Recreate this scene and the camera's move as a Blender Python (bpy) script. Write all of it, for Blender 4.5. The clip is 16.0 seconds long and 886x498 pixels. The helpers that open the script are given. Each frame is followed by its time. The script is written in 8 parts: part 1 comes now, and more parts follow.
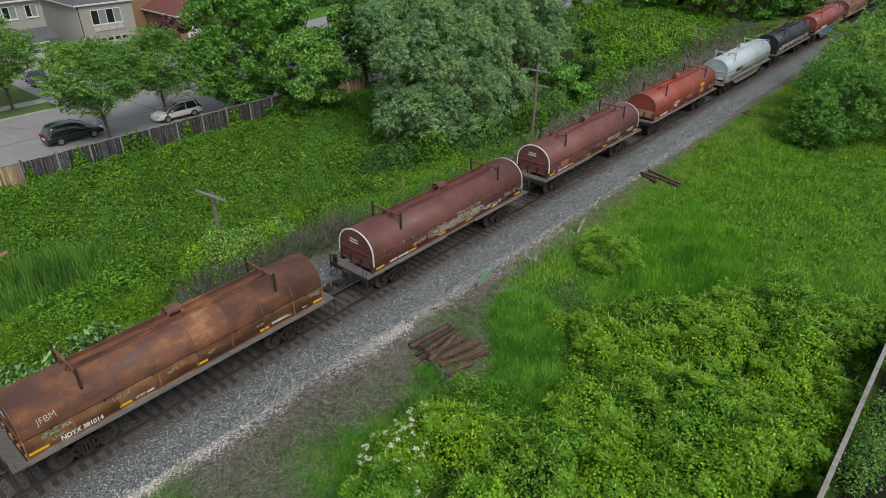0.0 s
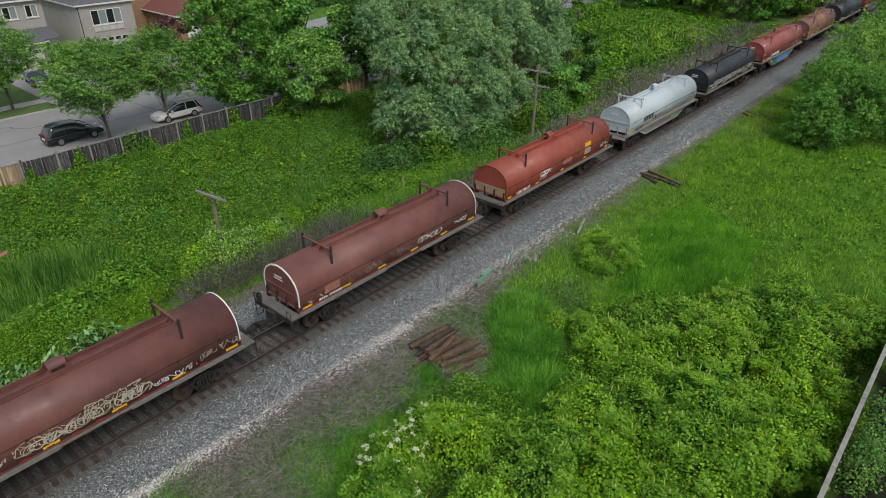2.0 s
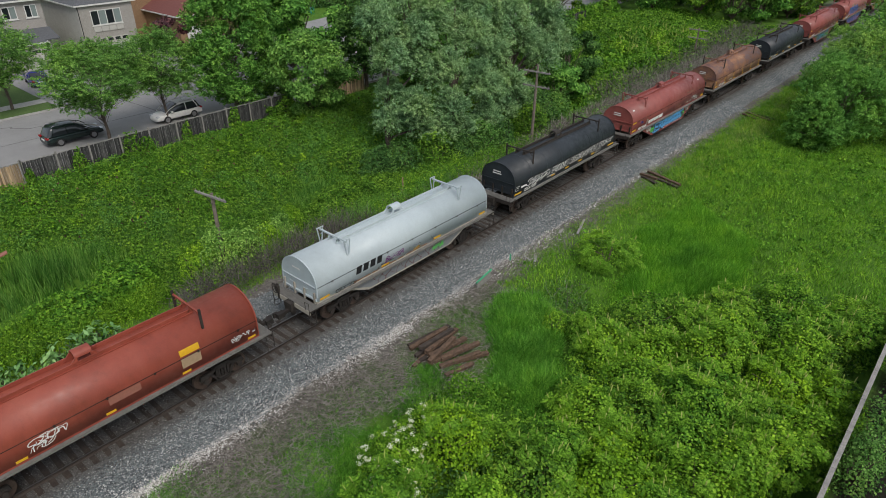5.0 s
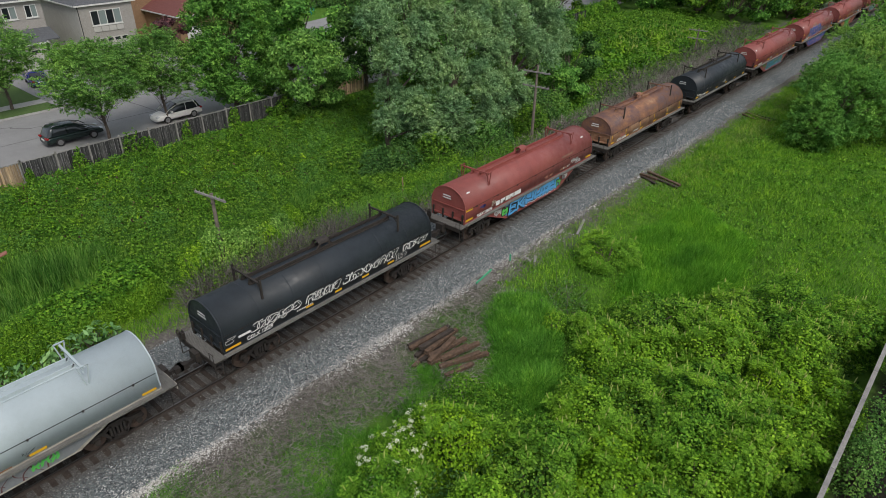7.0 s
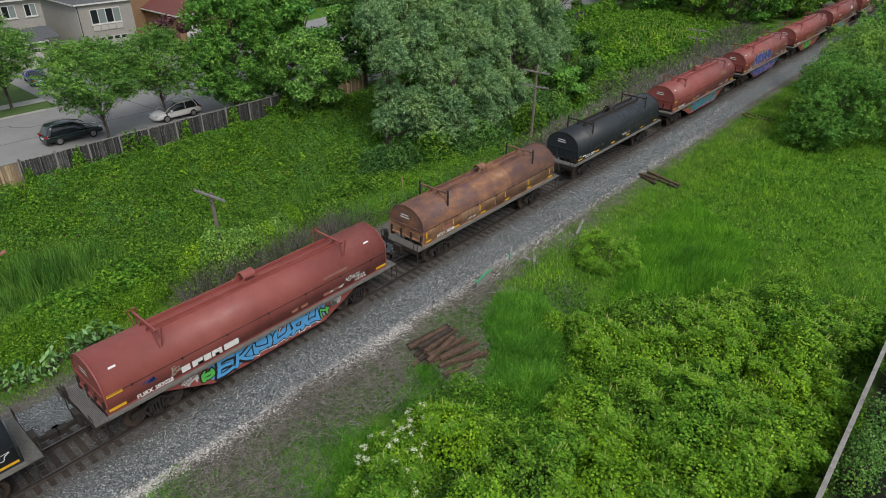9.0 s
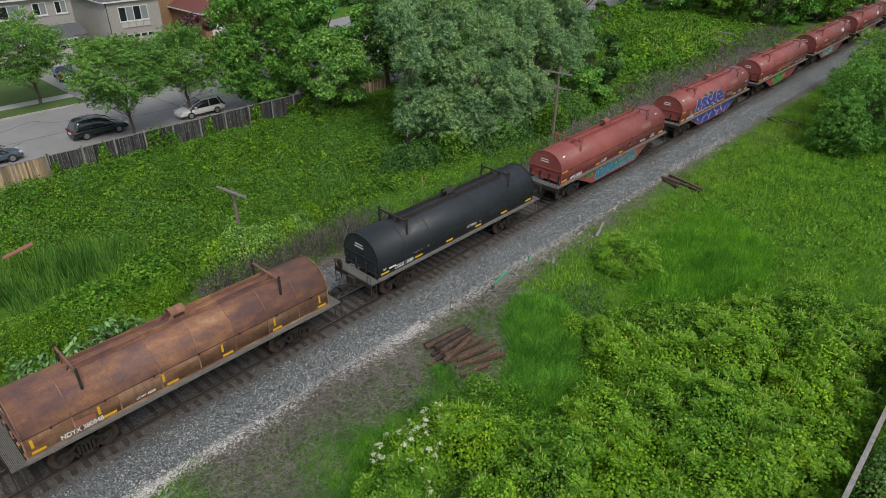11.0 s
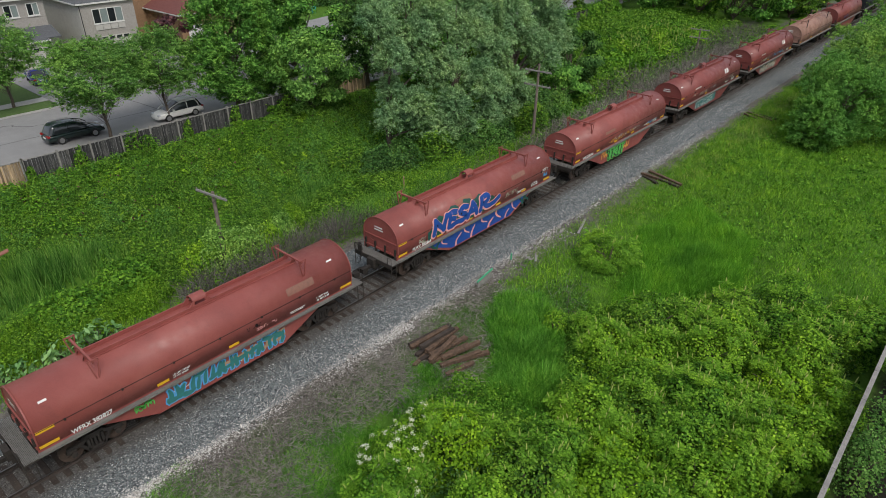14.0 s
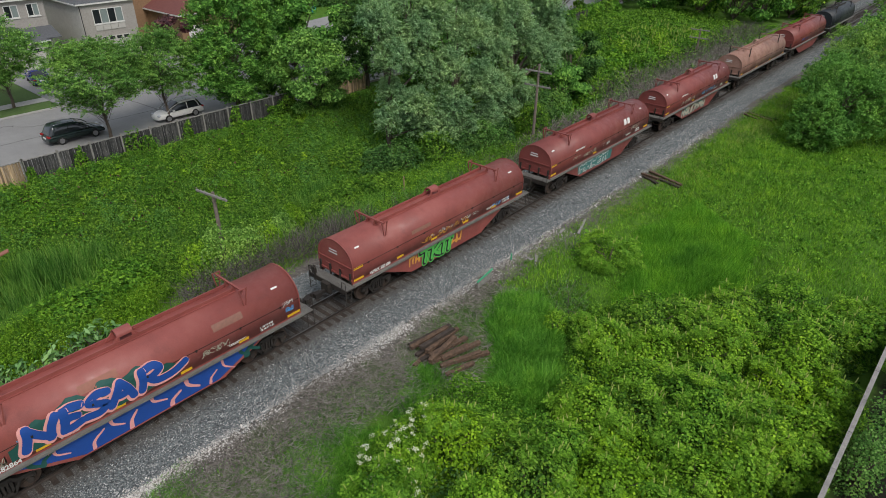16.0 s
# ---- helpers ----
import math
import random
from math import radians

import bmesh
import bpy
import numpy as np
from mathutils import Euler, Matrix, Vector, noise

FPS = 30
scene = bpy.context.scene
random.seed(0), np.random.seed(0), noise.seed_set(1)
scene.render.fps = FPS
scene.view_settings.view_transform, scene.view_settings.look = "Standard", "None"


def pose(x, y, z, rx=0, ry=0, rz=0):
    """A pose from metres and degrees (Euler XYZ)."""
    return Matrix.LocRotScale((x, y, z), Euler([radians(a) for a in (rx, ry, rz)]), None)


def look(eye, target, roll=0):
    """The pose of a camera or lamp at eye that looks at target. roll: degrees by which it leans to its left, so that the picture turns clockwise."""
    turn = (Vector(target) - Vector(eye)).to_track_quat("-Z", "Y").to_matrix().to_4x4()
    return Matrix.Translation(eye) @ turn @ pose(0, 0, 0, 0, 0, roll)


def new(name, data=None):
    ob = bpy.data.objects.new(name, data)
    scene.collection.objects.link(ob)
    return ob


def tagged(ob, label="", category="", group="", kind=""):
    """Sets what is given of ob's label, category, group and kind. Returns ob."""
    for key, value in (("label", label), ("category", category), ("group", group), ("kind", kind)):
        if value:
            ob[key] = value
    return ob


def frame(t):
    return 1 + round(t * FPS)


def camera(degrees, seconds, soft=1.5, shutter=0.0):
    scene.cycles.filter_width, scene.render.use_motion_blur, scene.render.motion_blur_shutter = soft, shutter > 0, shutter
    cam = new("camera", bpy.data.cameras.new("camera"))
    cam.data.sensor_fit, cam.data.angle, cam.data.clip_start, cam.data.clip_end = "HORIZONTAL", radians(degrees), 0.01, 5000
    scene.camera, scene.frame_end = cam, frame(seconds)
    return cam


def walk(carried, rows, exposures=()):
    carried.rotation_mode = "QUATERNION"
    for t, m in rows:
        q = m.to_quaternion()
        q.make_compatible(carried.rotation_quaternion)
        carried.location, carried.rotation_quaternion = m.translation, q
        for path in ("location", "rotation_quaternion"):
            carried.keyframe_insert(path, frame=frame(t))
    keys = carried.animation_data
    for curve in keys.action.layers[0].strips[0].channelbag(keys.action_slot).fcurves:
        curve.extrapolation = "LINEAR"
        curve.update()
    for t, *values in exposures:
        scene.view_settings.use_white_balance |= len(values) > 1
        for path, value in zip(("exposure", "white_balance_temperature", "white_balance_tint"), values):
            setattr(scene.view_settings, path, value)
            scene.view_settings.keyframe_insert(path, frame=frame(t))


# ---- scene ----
import itertools

cam = camera(69.0, 16.0, soft=0.6)


def aim(t, dp, dy, dr):
    """A row of the hovering camera: seconds, and small turns in degrees off the base heading (tilt, heading, roll)."""
    pitch, yaw = radians(29.55 + dp), radians(48.85 + dy)
    eye = Vector((0.0, -23.8, 19.8))
    way = Vector((math.sin(yaw) * math.cos(pitch), math.cos(yaw) * math.cos(pitch), -math.sin(pitch)))
    return t, look(eye, eye + way, dr)


walk(cam, [aim(*r) for r in (
    (0.0, 0.0, 0.0, 0.0), (1.0, -0.01, 0.01, 0.02), (2.0, -0.03, 0.005, 0.04), (3.0, -0.045, 0.01, 0.055),
    (4.0, -0.06, 0.025, 0.08), (5.2, -0.09, 0.05, 0.12), (6.5, -0.105, 0.06, 0.14), (7.4, -0.105, 0.065, 0.15),
    (8.0, -0.11, 0.11, 0.23), (8.6, -0.085, 0.12, 0.26), (9.2, -0.06, 0.12, 0.25), (10.0, -0.06, -0.1, 0.29),
    (10.6, -0.06, -1.2, 0.33), (11.1, -0.06, -1.82, 0.36), (11.6, -0.06, -1.80, 0.367), (11.7, -0.06, -1.36, 0.36),
    (11.8, -0.065, -0.82, 0.35), (11.9, -0.07, -0.44, 0.335), (12.0, -0.07, -0.14, 0.325), (12.15, -0.075, 0.02, 0.31),
    (12.6, -0.075, 0.02, 0.28), (13.2, -0.035, 0.0, 0.255), (14.0, -0.01, -0.04, 0.22), (15.0, -0.005, -0.05, 0.215),
    (16.0, -0.035, -0.05, 0.21))], exposures=((0.0, 0.14), (4.0, 0.13), (6.5, 0.07), (8.0, 0.12), (16.0, 0.13)))

# ---- light: a bright overcast sky ----
world = bpy.data.worlds.new("sky")
scene.world = world
world.use_nodes = True
wn, wl = world.node_tree.nodes, world.node_tree.links
sky = wn.new("ShaderNodeTexSky")
sky.sky_type, sky.sun_disc = "NISHITA", False
sky.sun_elevation, sky.sun_rotation = radians(52), radians(200)
sky.air_density, sky.dust_density = 1.0, 3.0
soft_white = wn.new("ShaderNodeMix")
soft_white.data_type = "RGBA"
soft_white.inputs["Factor"].default_value = 0.6
soft_white.inputs["B"].default_value = (5.2, 5.5, 5.9, 1)
wl.new(sky.outputs[0], soft_white.inputs["A"])
wl.new(soft_white.outputs["Result"], wn["Background"].inputs[0])
wn["Background"].inputs[1].default_value = 0.114
sun = new("sun", bpy.data.lights.new("sun", "SUN"))
sun.data.energy, sun.data.angle, sun.data.color = 1.75, radians(25), (1.0, 0.96, 0.9)
sun.matrix_world = look((0, 0, 60), (0 + 18, 44, 0))


# ---- materials ----
def shader(name, rough=0.6, metal=0.0, spec=0.5):
    m = bpy.data.materials.new(name)
    m.use_nodes = True
    b = m.node_tree.nodes["Principled BSDF"]
    b.inputs["Roughness"].default_value, b.inputs["Metallic"].default_value = rough, metal
    b.inputs["Specular IOR Level"].default_value = spec
    return m, m.node_tree.nodes, m.node_tree.links, b


def coords(n, l, scale=(1, 1, 1), vary=True):
    """Object coordinates, shifted by a random amount for each object."""
    c = n.new("ShaderNodeTexCoord")
    mp = n.new("ShaderNodeMapping")
    mp.inputs["Scale"].default_value = scale
    l.new(c.outputs["Object"], mp.inputs["Vector"])
    if vary:
        info = n.new("ShaderNodeObjectInfo")
        mul = n.new("ShaderNodeVectorMath")
        mul.operation = "SCALE"
        mul.inputs[0].default_value = (37.0, 53.0, 29.0)
        l.new(info.outputs["Random"], mul.inputs["Scale"])
        l.new(mul.outputs[0], mp.inputs["Location"])
    return mp.outputs[0]


def noise_of(n, l, vec, scale, detail=4.0, rough=0.6):
    t = n.new("ShaderNodeTexNoise")
    t.inputs["Scale"].default_value, t.inputs["Detail"].default_value, t.inputs["Roughness"].default_value = scale, detail, rough
    l.new(vec, t.inputs["Vector"])
    return t.outputs["Fac"]


def ramp(n, l, fac, stops):
    r = n.new("ShaderNodeValToRGB")
    e = r.color_ramp.elements
    while len(e) < len(stops):
        e.new(0.5)
    for k, (p, c) in zip(e, stops):
        k.position, k.color = p, (*c, 1) if len(c) == 3 else c
    l.new(fac, r.inputs[0])
    return r.outputs[0]


def mixed(n, l, fac, a, b, kind="MIX"):
    m = n.new("ShaderNodeMix")
    m.data_type, m.blend_type = "RGBA", kind
    for slot, v in (("Factor", fac), ("A", a), ("B", b)):
        if isinstance(v, (int, float)):
            m.inputs[slot].default_value = v
        elif isinstance(v, tuple):
            m.inputs[slot].default_value = (*v, 1)
        else:
            l.new(v, m.inputs[slot])
    return m.outputs["Result"]


def bumped(n, l, b, height, strength=0.3, dist=0.02):
    k = n.new("ShaderNodeBump")
    k.inputs["Strength"].default_value, k.inputs["Distance"].default_value = strength, dist
    l.new(height, k.inputs["Height"])
    l.new(k.outputs[0], b.inputs["Normal"])


def speckled(name, a, b_, scale=6.0, rough=0.7, bump=0.3, fine=40.0, c=None, metal=0.0, spec=0.4, dist=0.02):
    """Two or three tones mixed by coarse and fine noise."""
    m, n, l, b = shader(name, rough, metal, spec)
    v = coords(n, l)
    big, small = noise_of(n, l, v, scale), noise_of(n, l, v, fine)
    col = ramp(n, l, big, [(0.3, a), (0.7, b_)])
    if c:
        col = mixed(n, l, ramp(n, l, small, [(0.5, (0, 0, 0)), (0.68, (1, 1, 1))]), col, c)
    else:
        col = mixed(n, l, 0.35, col, ramp(n, l, small, [(0.3, tuple(x * 0.6 for x in a)), (0.7, tuple(min(1, x * 1.3) for x in b_))]))
    l.new(col, b.inputs["Base Color"])
    bumped(n, l, b, small, bump, dist)
    return m


def plain(name, colour, rough=0.5, metal=0.0, spec=0.5, wear=0.25):
    """A nearly even colour with light wear."""
    m, n, l, b = shader(name, rough, metal, spec)
    v = coords(n, l)
    f = noise_of(n, l, v, 7.0, 6.0)
    l.new(mixed(n, l, ramp(n, l, f, [(0.35, (0, 0, 0)), (0.75, (wear, wear, wear))]), colour, tuple(x * 0.45 + 0.02 for x in colour)), b.inputs["Base Color"])
    return m


def car_paint(name, colour, rust=(0.09, 0.04, 0.025), faded=None, rusting=0.35, rough=0.55, streak=0.4, stain=0.0, shade=0.62):
    """Sun-faded paint on steel: fading in patches, rust blooms, streaks that run down."""
    rough *= 0.92
    m, n, l, b = shader(name, rough, 0.0, 0.5)
    v = coords(n, l)
    faded = faded or tuple(min(1, x * 1.25 + 0.015) for x in colour)
    dark = tuple(x * shade for x in colour)
    big = noise_of(n, l, v, 0.55, 5.0, 0.6)
    col = ramp(n, l, big, [(0.3, dark), (0.5, colour), (0.75, faded)])
    run = noise_of(n, l, coords(n, l, (5.0, 5.0, 0.55)), 1.0, 5.0, 0.65)
    col = mixed(n, l, ramp(n, l, run, [(0.48, (0, 0, 0)), (0.8, (streak, streak, streak))]), col, rust)
    blot = noise_of(n, l, v, 2.3, 8.0, 0.7)
    lo = 0.72 - 0.3 * rusting
    col = mixed(n, l, ramp(n, l, blot, [(lo, (0, 0, 0)), (lo + 0.13, (0.85, 0.85, 0.85))]), col, rust)
    if stain:
        soot = noise_of(n, l, v, 0.8, 7.0, 0.68)
        col = mixed(n, l, ramp(n, l, soot, [(0.56, (0, 0, 0)), (0.72, (stain,) * 3)]), col, tuple(x * 0.35 + 0.01 for x in colour))
    fine = noise_of(n, l, v, 30.0, 4.0)
    col = mixed(n, l, 0.22, col, ramp(n, l, fine, [(0.3, tuple(x * 0.5 for x in colour)), (0.7, faded)]))
    l.new(col, b.inputs["Base Color"])
    l.new(ramp(n, l, blot, [(0.3, (rough - 0.1,) * 3), (0.75, (min(1, rough + 0.25),) * 3)]), b.inputs["Roughness"])
    bumped(n, l, b, blot, 0.12, 0.01)
    return m


def rusted_panels(name, dark, warm, bleached, seam, pitch, bias=0.0):
    """Bare steel sheets rusting at different rates: each panel its own mix of purple-brown, orange and bleached rust."""
    m, n, l, b = shader(name, 0.65, 0.0, 0.45)
    v, still = coords(n, l), coords(n, l, vary=False)
    sep = n.new("ShaderNodeSeparateXYZ")
    l.new(still, sep.inputs[0])

    def calc(op, a, c, d=None):
        k = n.new("ShaderNodeMath")
        k.operation = op
        for i, q in enumerate((a, c, d)):
            if isinstance(q, (int, float)):
                k.inputs[i].default_value = q
            elif q is not None:
                l.new(q, k.inputs[i])
        return k.outputs[0]

    col_no = calc("FLOOR", calc("DIVIDE", sep.outputs["X"], pitch), 0)
    row = calc("GREATER_THAN", sep.outputs["Z"], seam)
    white = n.new("ShaderNodeTexWhiteNoise")
    white.noise_dimensions = "1D"
    l.new(calc("MULTIPLY_ADD", row, 17.3, calc("ADD", col_no, 3.7)), white.inputs["W"])
    streaks = noise_of(n, l, coords(n, l, (0.7, 1.2, 1.7)), 1.1, 7.0, 0.62)
    f = calc("MULTIPLY_ADD", white.outputs["Value"], 0.22, calc("MULTIPLY_ADD", row, -0.13, calc("ADD", streaks, bias)))
    col = ramp(n, l, f, [(0.42, dark), (0.56, tuple((p + q) / 2 for p, q in zip(dark, warm))), (0.66, warm), (0.82, bleached)])
    drip = noise_of(n, l, coords(n, l, (7.0, 7.0, 0.5)), 1.0, 5.0, 0.65)
    col = mixed(n, l, ramp(n, l, drip, [(0.5, (0, 0, 0)), (0.78, (0.55, 0.55, 0.55))]), col, tuple(q * 0.8 for q in dark))
    fine = noise_of(n, l, v, 22.0, 6.0, 0.7)
    col = mixed(n, l, 1.0, col, ramp(n, l, fine, [(0.3, (0.7, 0.7, 0.72)), (0.7, (1.25, 1.22, 1.2))]), "MULTIPLY")
    l.new(col, b.inputs["Base Color"])
    l.new(ramp(n, l, streaks, [(0.35, (0.5,) * 3), (0.7, (0.85,) * 3)]), b.inputs["Roughness"])
    bumped(n, l, b, fine, 0.15, 0.01)
    return m


def leafy(name, dark, mid, light, through_light=0.3, rough=0.6):
    """Leaves: each one its own tone, with some light passing through."""
    dark, light, through_light = tuple(x * 0.72 for x in dark), tuple(min(0.8, x * 1.12) for x in light), through_light * 0.5
    m, n, l, b = shader(name, rough, 0.0, 0.14)
    geo = n.new("ShaderNodeNewGeometry")
    v = coords(n, l)
    patch = noise_of(n, l, v, 0.45, 6.0, 0.65)
    col = ramp(n, l, geo.outputs["Random Per Island"], [(0.0, dark), (0.5, mid), (0.95, light)])
    tone = ramp(n, l, patch, [(0.32, (0.5, 0.63, 0.8)), (0.5, (0.9, 0.95, 1.15)), (0.7, (1.34, 1.22, 1.25))])
    col = mixed(n, l, 1.0, col, tone, "MULTIPLY")
    l.new(col, b.inputs["Base Color"])
    tr = n.new("ShaderNodeBsdfTranslucent")
    l.new(col, tr.inputs[0])
    mx = n.new("ShaderNodeMixShader")
    mx.inputs[0].default_value = through_light
    l.new(b.outputs[0], mx.inputs[1])
    l.new(tr.outputs[0], mx.inputs[2])
    l.new(mx.outputs[0], n["Material Output"].inputs[0])
    return m


def islands(name, tones, rough=0.85, bump=0.0):
    """Stones, straws and the like: each piece its own tone."""
    m, n, l, b = shader(name, rough, 0.0, 0.25)
    geo = n.new("ShaderNodeNewGeometry")
    k = len(tones) - 1
    l.new(ramp(n, l, geo.outputs["Random Per Island"], [(i / k, c) for i, c in enumerate(tones)]), b.inputs["Base Color"])
    return m


M = dict(
    rail=speckled("rail_steel", (0.03, 0.025, 0.022), (0.065, 0.05, 0.042), 4, 0.5, 0.2, 60),
    rail_head=plain("rail_head", (0.22, 0.21, 0.2), 0.35, 1.0),
    tie=speckled("tie_wood", (0.026, 0.02, 0.017), (0.07, 0.053, 0.042), 3, 0.9, 0.5, 30),
    old_tie=speckled("old_tie_wood", (0.026, 0.019, 0.015), (0.185, 0.115, 0.075), 6, 0.95, 0.8, 32),
    iron=speckled("dark_iron", (0.018, 0.016, 0.015), (0.05, 0.04, 0.033), 5, 0.7, 0.3, 40),
    truck=speckled("truck_iron", (0.012, 0.011, 0.01), (0.036, 0.029, 0.025), 4, 0.75, 0.3, 30),
    wheel=speckled("wheel_steel", (0.045, 0.033, 0.027), (0.09, 0.06, 0.045), 6, 0.6, 0.2, 30),
    grate=speckled("galvanised_grating", (0.13, 0.125, 0.115), (0.24, 0.23, 0.21), 3, 0.65, 0.5, 45, metal=0.2),
    yellow=plain("yellow_reflector", (0.75, 0.42, 0.02), 0.4, wear=0.35),
    white=plain("white_lettering", (0.78, 0.77, 0.74), 0.6, wear=0.5),
    cream=plain("cream_tag_paint", (0.5, 0.46, 0.36), 0.6, wear=0.6),
    black=plain("black_tag_paint", (0.012, 0.012, 0.014), 0.5),
    blue=plain("blue_tag_paint", (0.012, 0.07, 0.33), 0.45, wear=0.3),
    sky=plain("light_blue_tag_paint", (0.1, 0.38, 0.72), 0.45, wear=0.3),
    deepteal=plain("dark_teal_tag_paint", (0.012, 0.085, 0.07), 0.5, wear=0.3),
    teal=plain("teal_tag_paint", (0.035, 0.2, 0.19), 0.5, wear=0.4),
    green=plain("green_tag_paint", (0.1, 0.5, 0.09), 0.45, wear=0.3),
    pink=plain("pink_tag_paint", (0.8, 0.36, 0.34), 0.5, wear=0.3),
    orange=plain("orange_tag_paint", (0.7, 0.32, 0.06), 0.5, wear=0.3),
    tan=plain("tan_tag_paint", (0.4, 0.28, 0.17), 0.55, wear=0.4),
    redmark=plain("red_reflector", (0.36, 0.02, 0.015), 0.4, wear=0.2),
    primer=plain("primer_patch", (0.33, 0.13, 0.09), 0.6, wear=0.5),
    faded=plain("faded_paint_patch", (0.27, 0.125, 0.09), 0.6, wear=0.6),
    purple=plain("purple_tag_paint", (0.2, 0.03, 0.2), 0.5, wear=0.3),
    palegreen=plain("pale_green_tag_paint", (0.34, 0.46, 0.28), 0.6, wear=0.5),
    greyspray=plain("grey_tag_paint", (0.2, 0.21, 0.22), 0.55, wear=0.4),
    maroonspray=plain("dark_red_tag_paint", (0.1, 0.035, 0.034), 0.55, wear=0.4),
    rust=plain("rust_streak", (0.24, 0.11, 0.05), 0.8, wear=0.6),
    greenpaint=plain("faded_green_paint", (0.05, 0.42, 0.2), 0.5),
)
PAINT = dict(
    rusty=rusted_panels("rusting_steel_hood", (0.101, 0.047, 0.035), (0.237, 0.102, 0.047), (0.374, 0.198, 0.094), 2.3, 1.72, 0.075),
    maroon=car_paint("dull_maroon_hood", (0.138, 0.052, 0.043), (0.061, 0.035, 0.030), (0.198, 0.075, 0.059), 0.35, 0.55, 0.35),
    maroon2=car_paint("faded_maroon_hood", (0.171, 0.062, 0.051), (0.083, 0.046, 0.040), (0.220, 0.088, 0.070), 0.3, 0.55, 0.3),
    red=car_paint("bright_red_hood", (0.297, 0.061, 0.037), (0.110, 0.035, 0.022), (0.352, 0.090, 0.057), 0.15, 0.5, 0.3),
    white=car_paint("pale_grey_hood", (0.47, 0.54, 0.565), (0.25, 0.2, 0.16), (0.53, 0.595, 0.615), 0.02, 0.45, 0.12, 0.0, 0.86),
    black=car_paint("black_hood", (0.02, 0.026, 0.032), (0.028, 0.031, 0.034), (0.03, 0.038, 0.046), 0.05, 0.5, 0.15),
    oxide=car_paint("oxide_red_hood", (0.288, 0.073, 0.062), (0.132, 0.051, 0.042), (0.347, 0.108, 0.091), 0.1, 0.5, 0.16, 0.4, 0.76),
    brick=car_paint("brick_red_hood", (0.237, 0.058, 0.051), (0.110, 0.042, 0.034), (0.286, 0.081, 0.066), 0.13, 0.5, 0.2, 0.35, 0.76),
    burnt=rusted_panels("burnt_orange_hood", (0.135, 0.074, 0.068), (0.292, 0.142, 0.077), (0.420, 0.251, 0.152), 2.3, 1.72, 0.1),
    salmon=car_paint("peeling_salmon_hood", (0.330, 0.176, 0.132), (0.187, 0.077, 0.050), (0.440, 0.275, 0.220), 0.6, 0.7, 0.5),
    cream=car_paint("grimy_cream_frame", (0.42, 0.39, 0.33), (0.16, 0.11, 0.08), (0.5, 0.47, 0.4), 0.4, 0.6, 0.5),
)
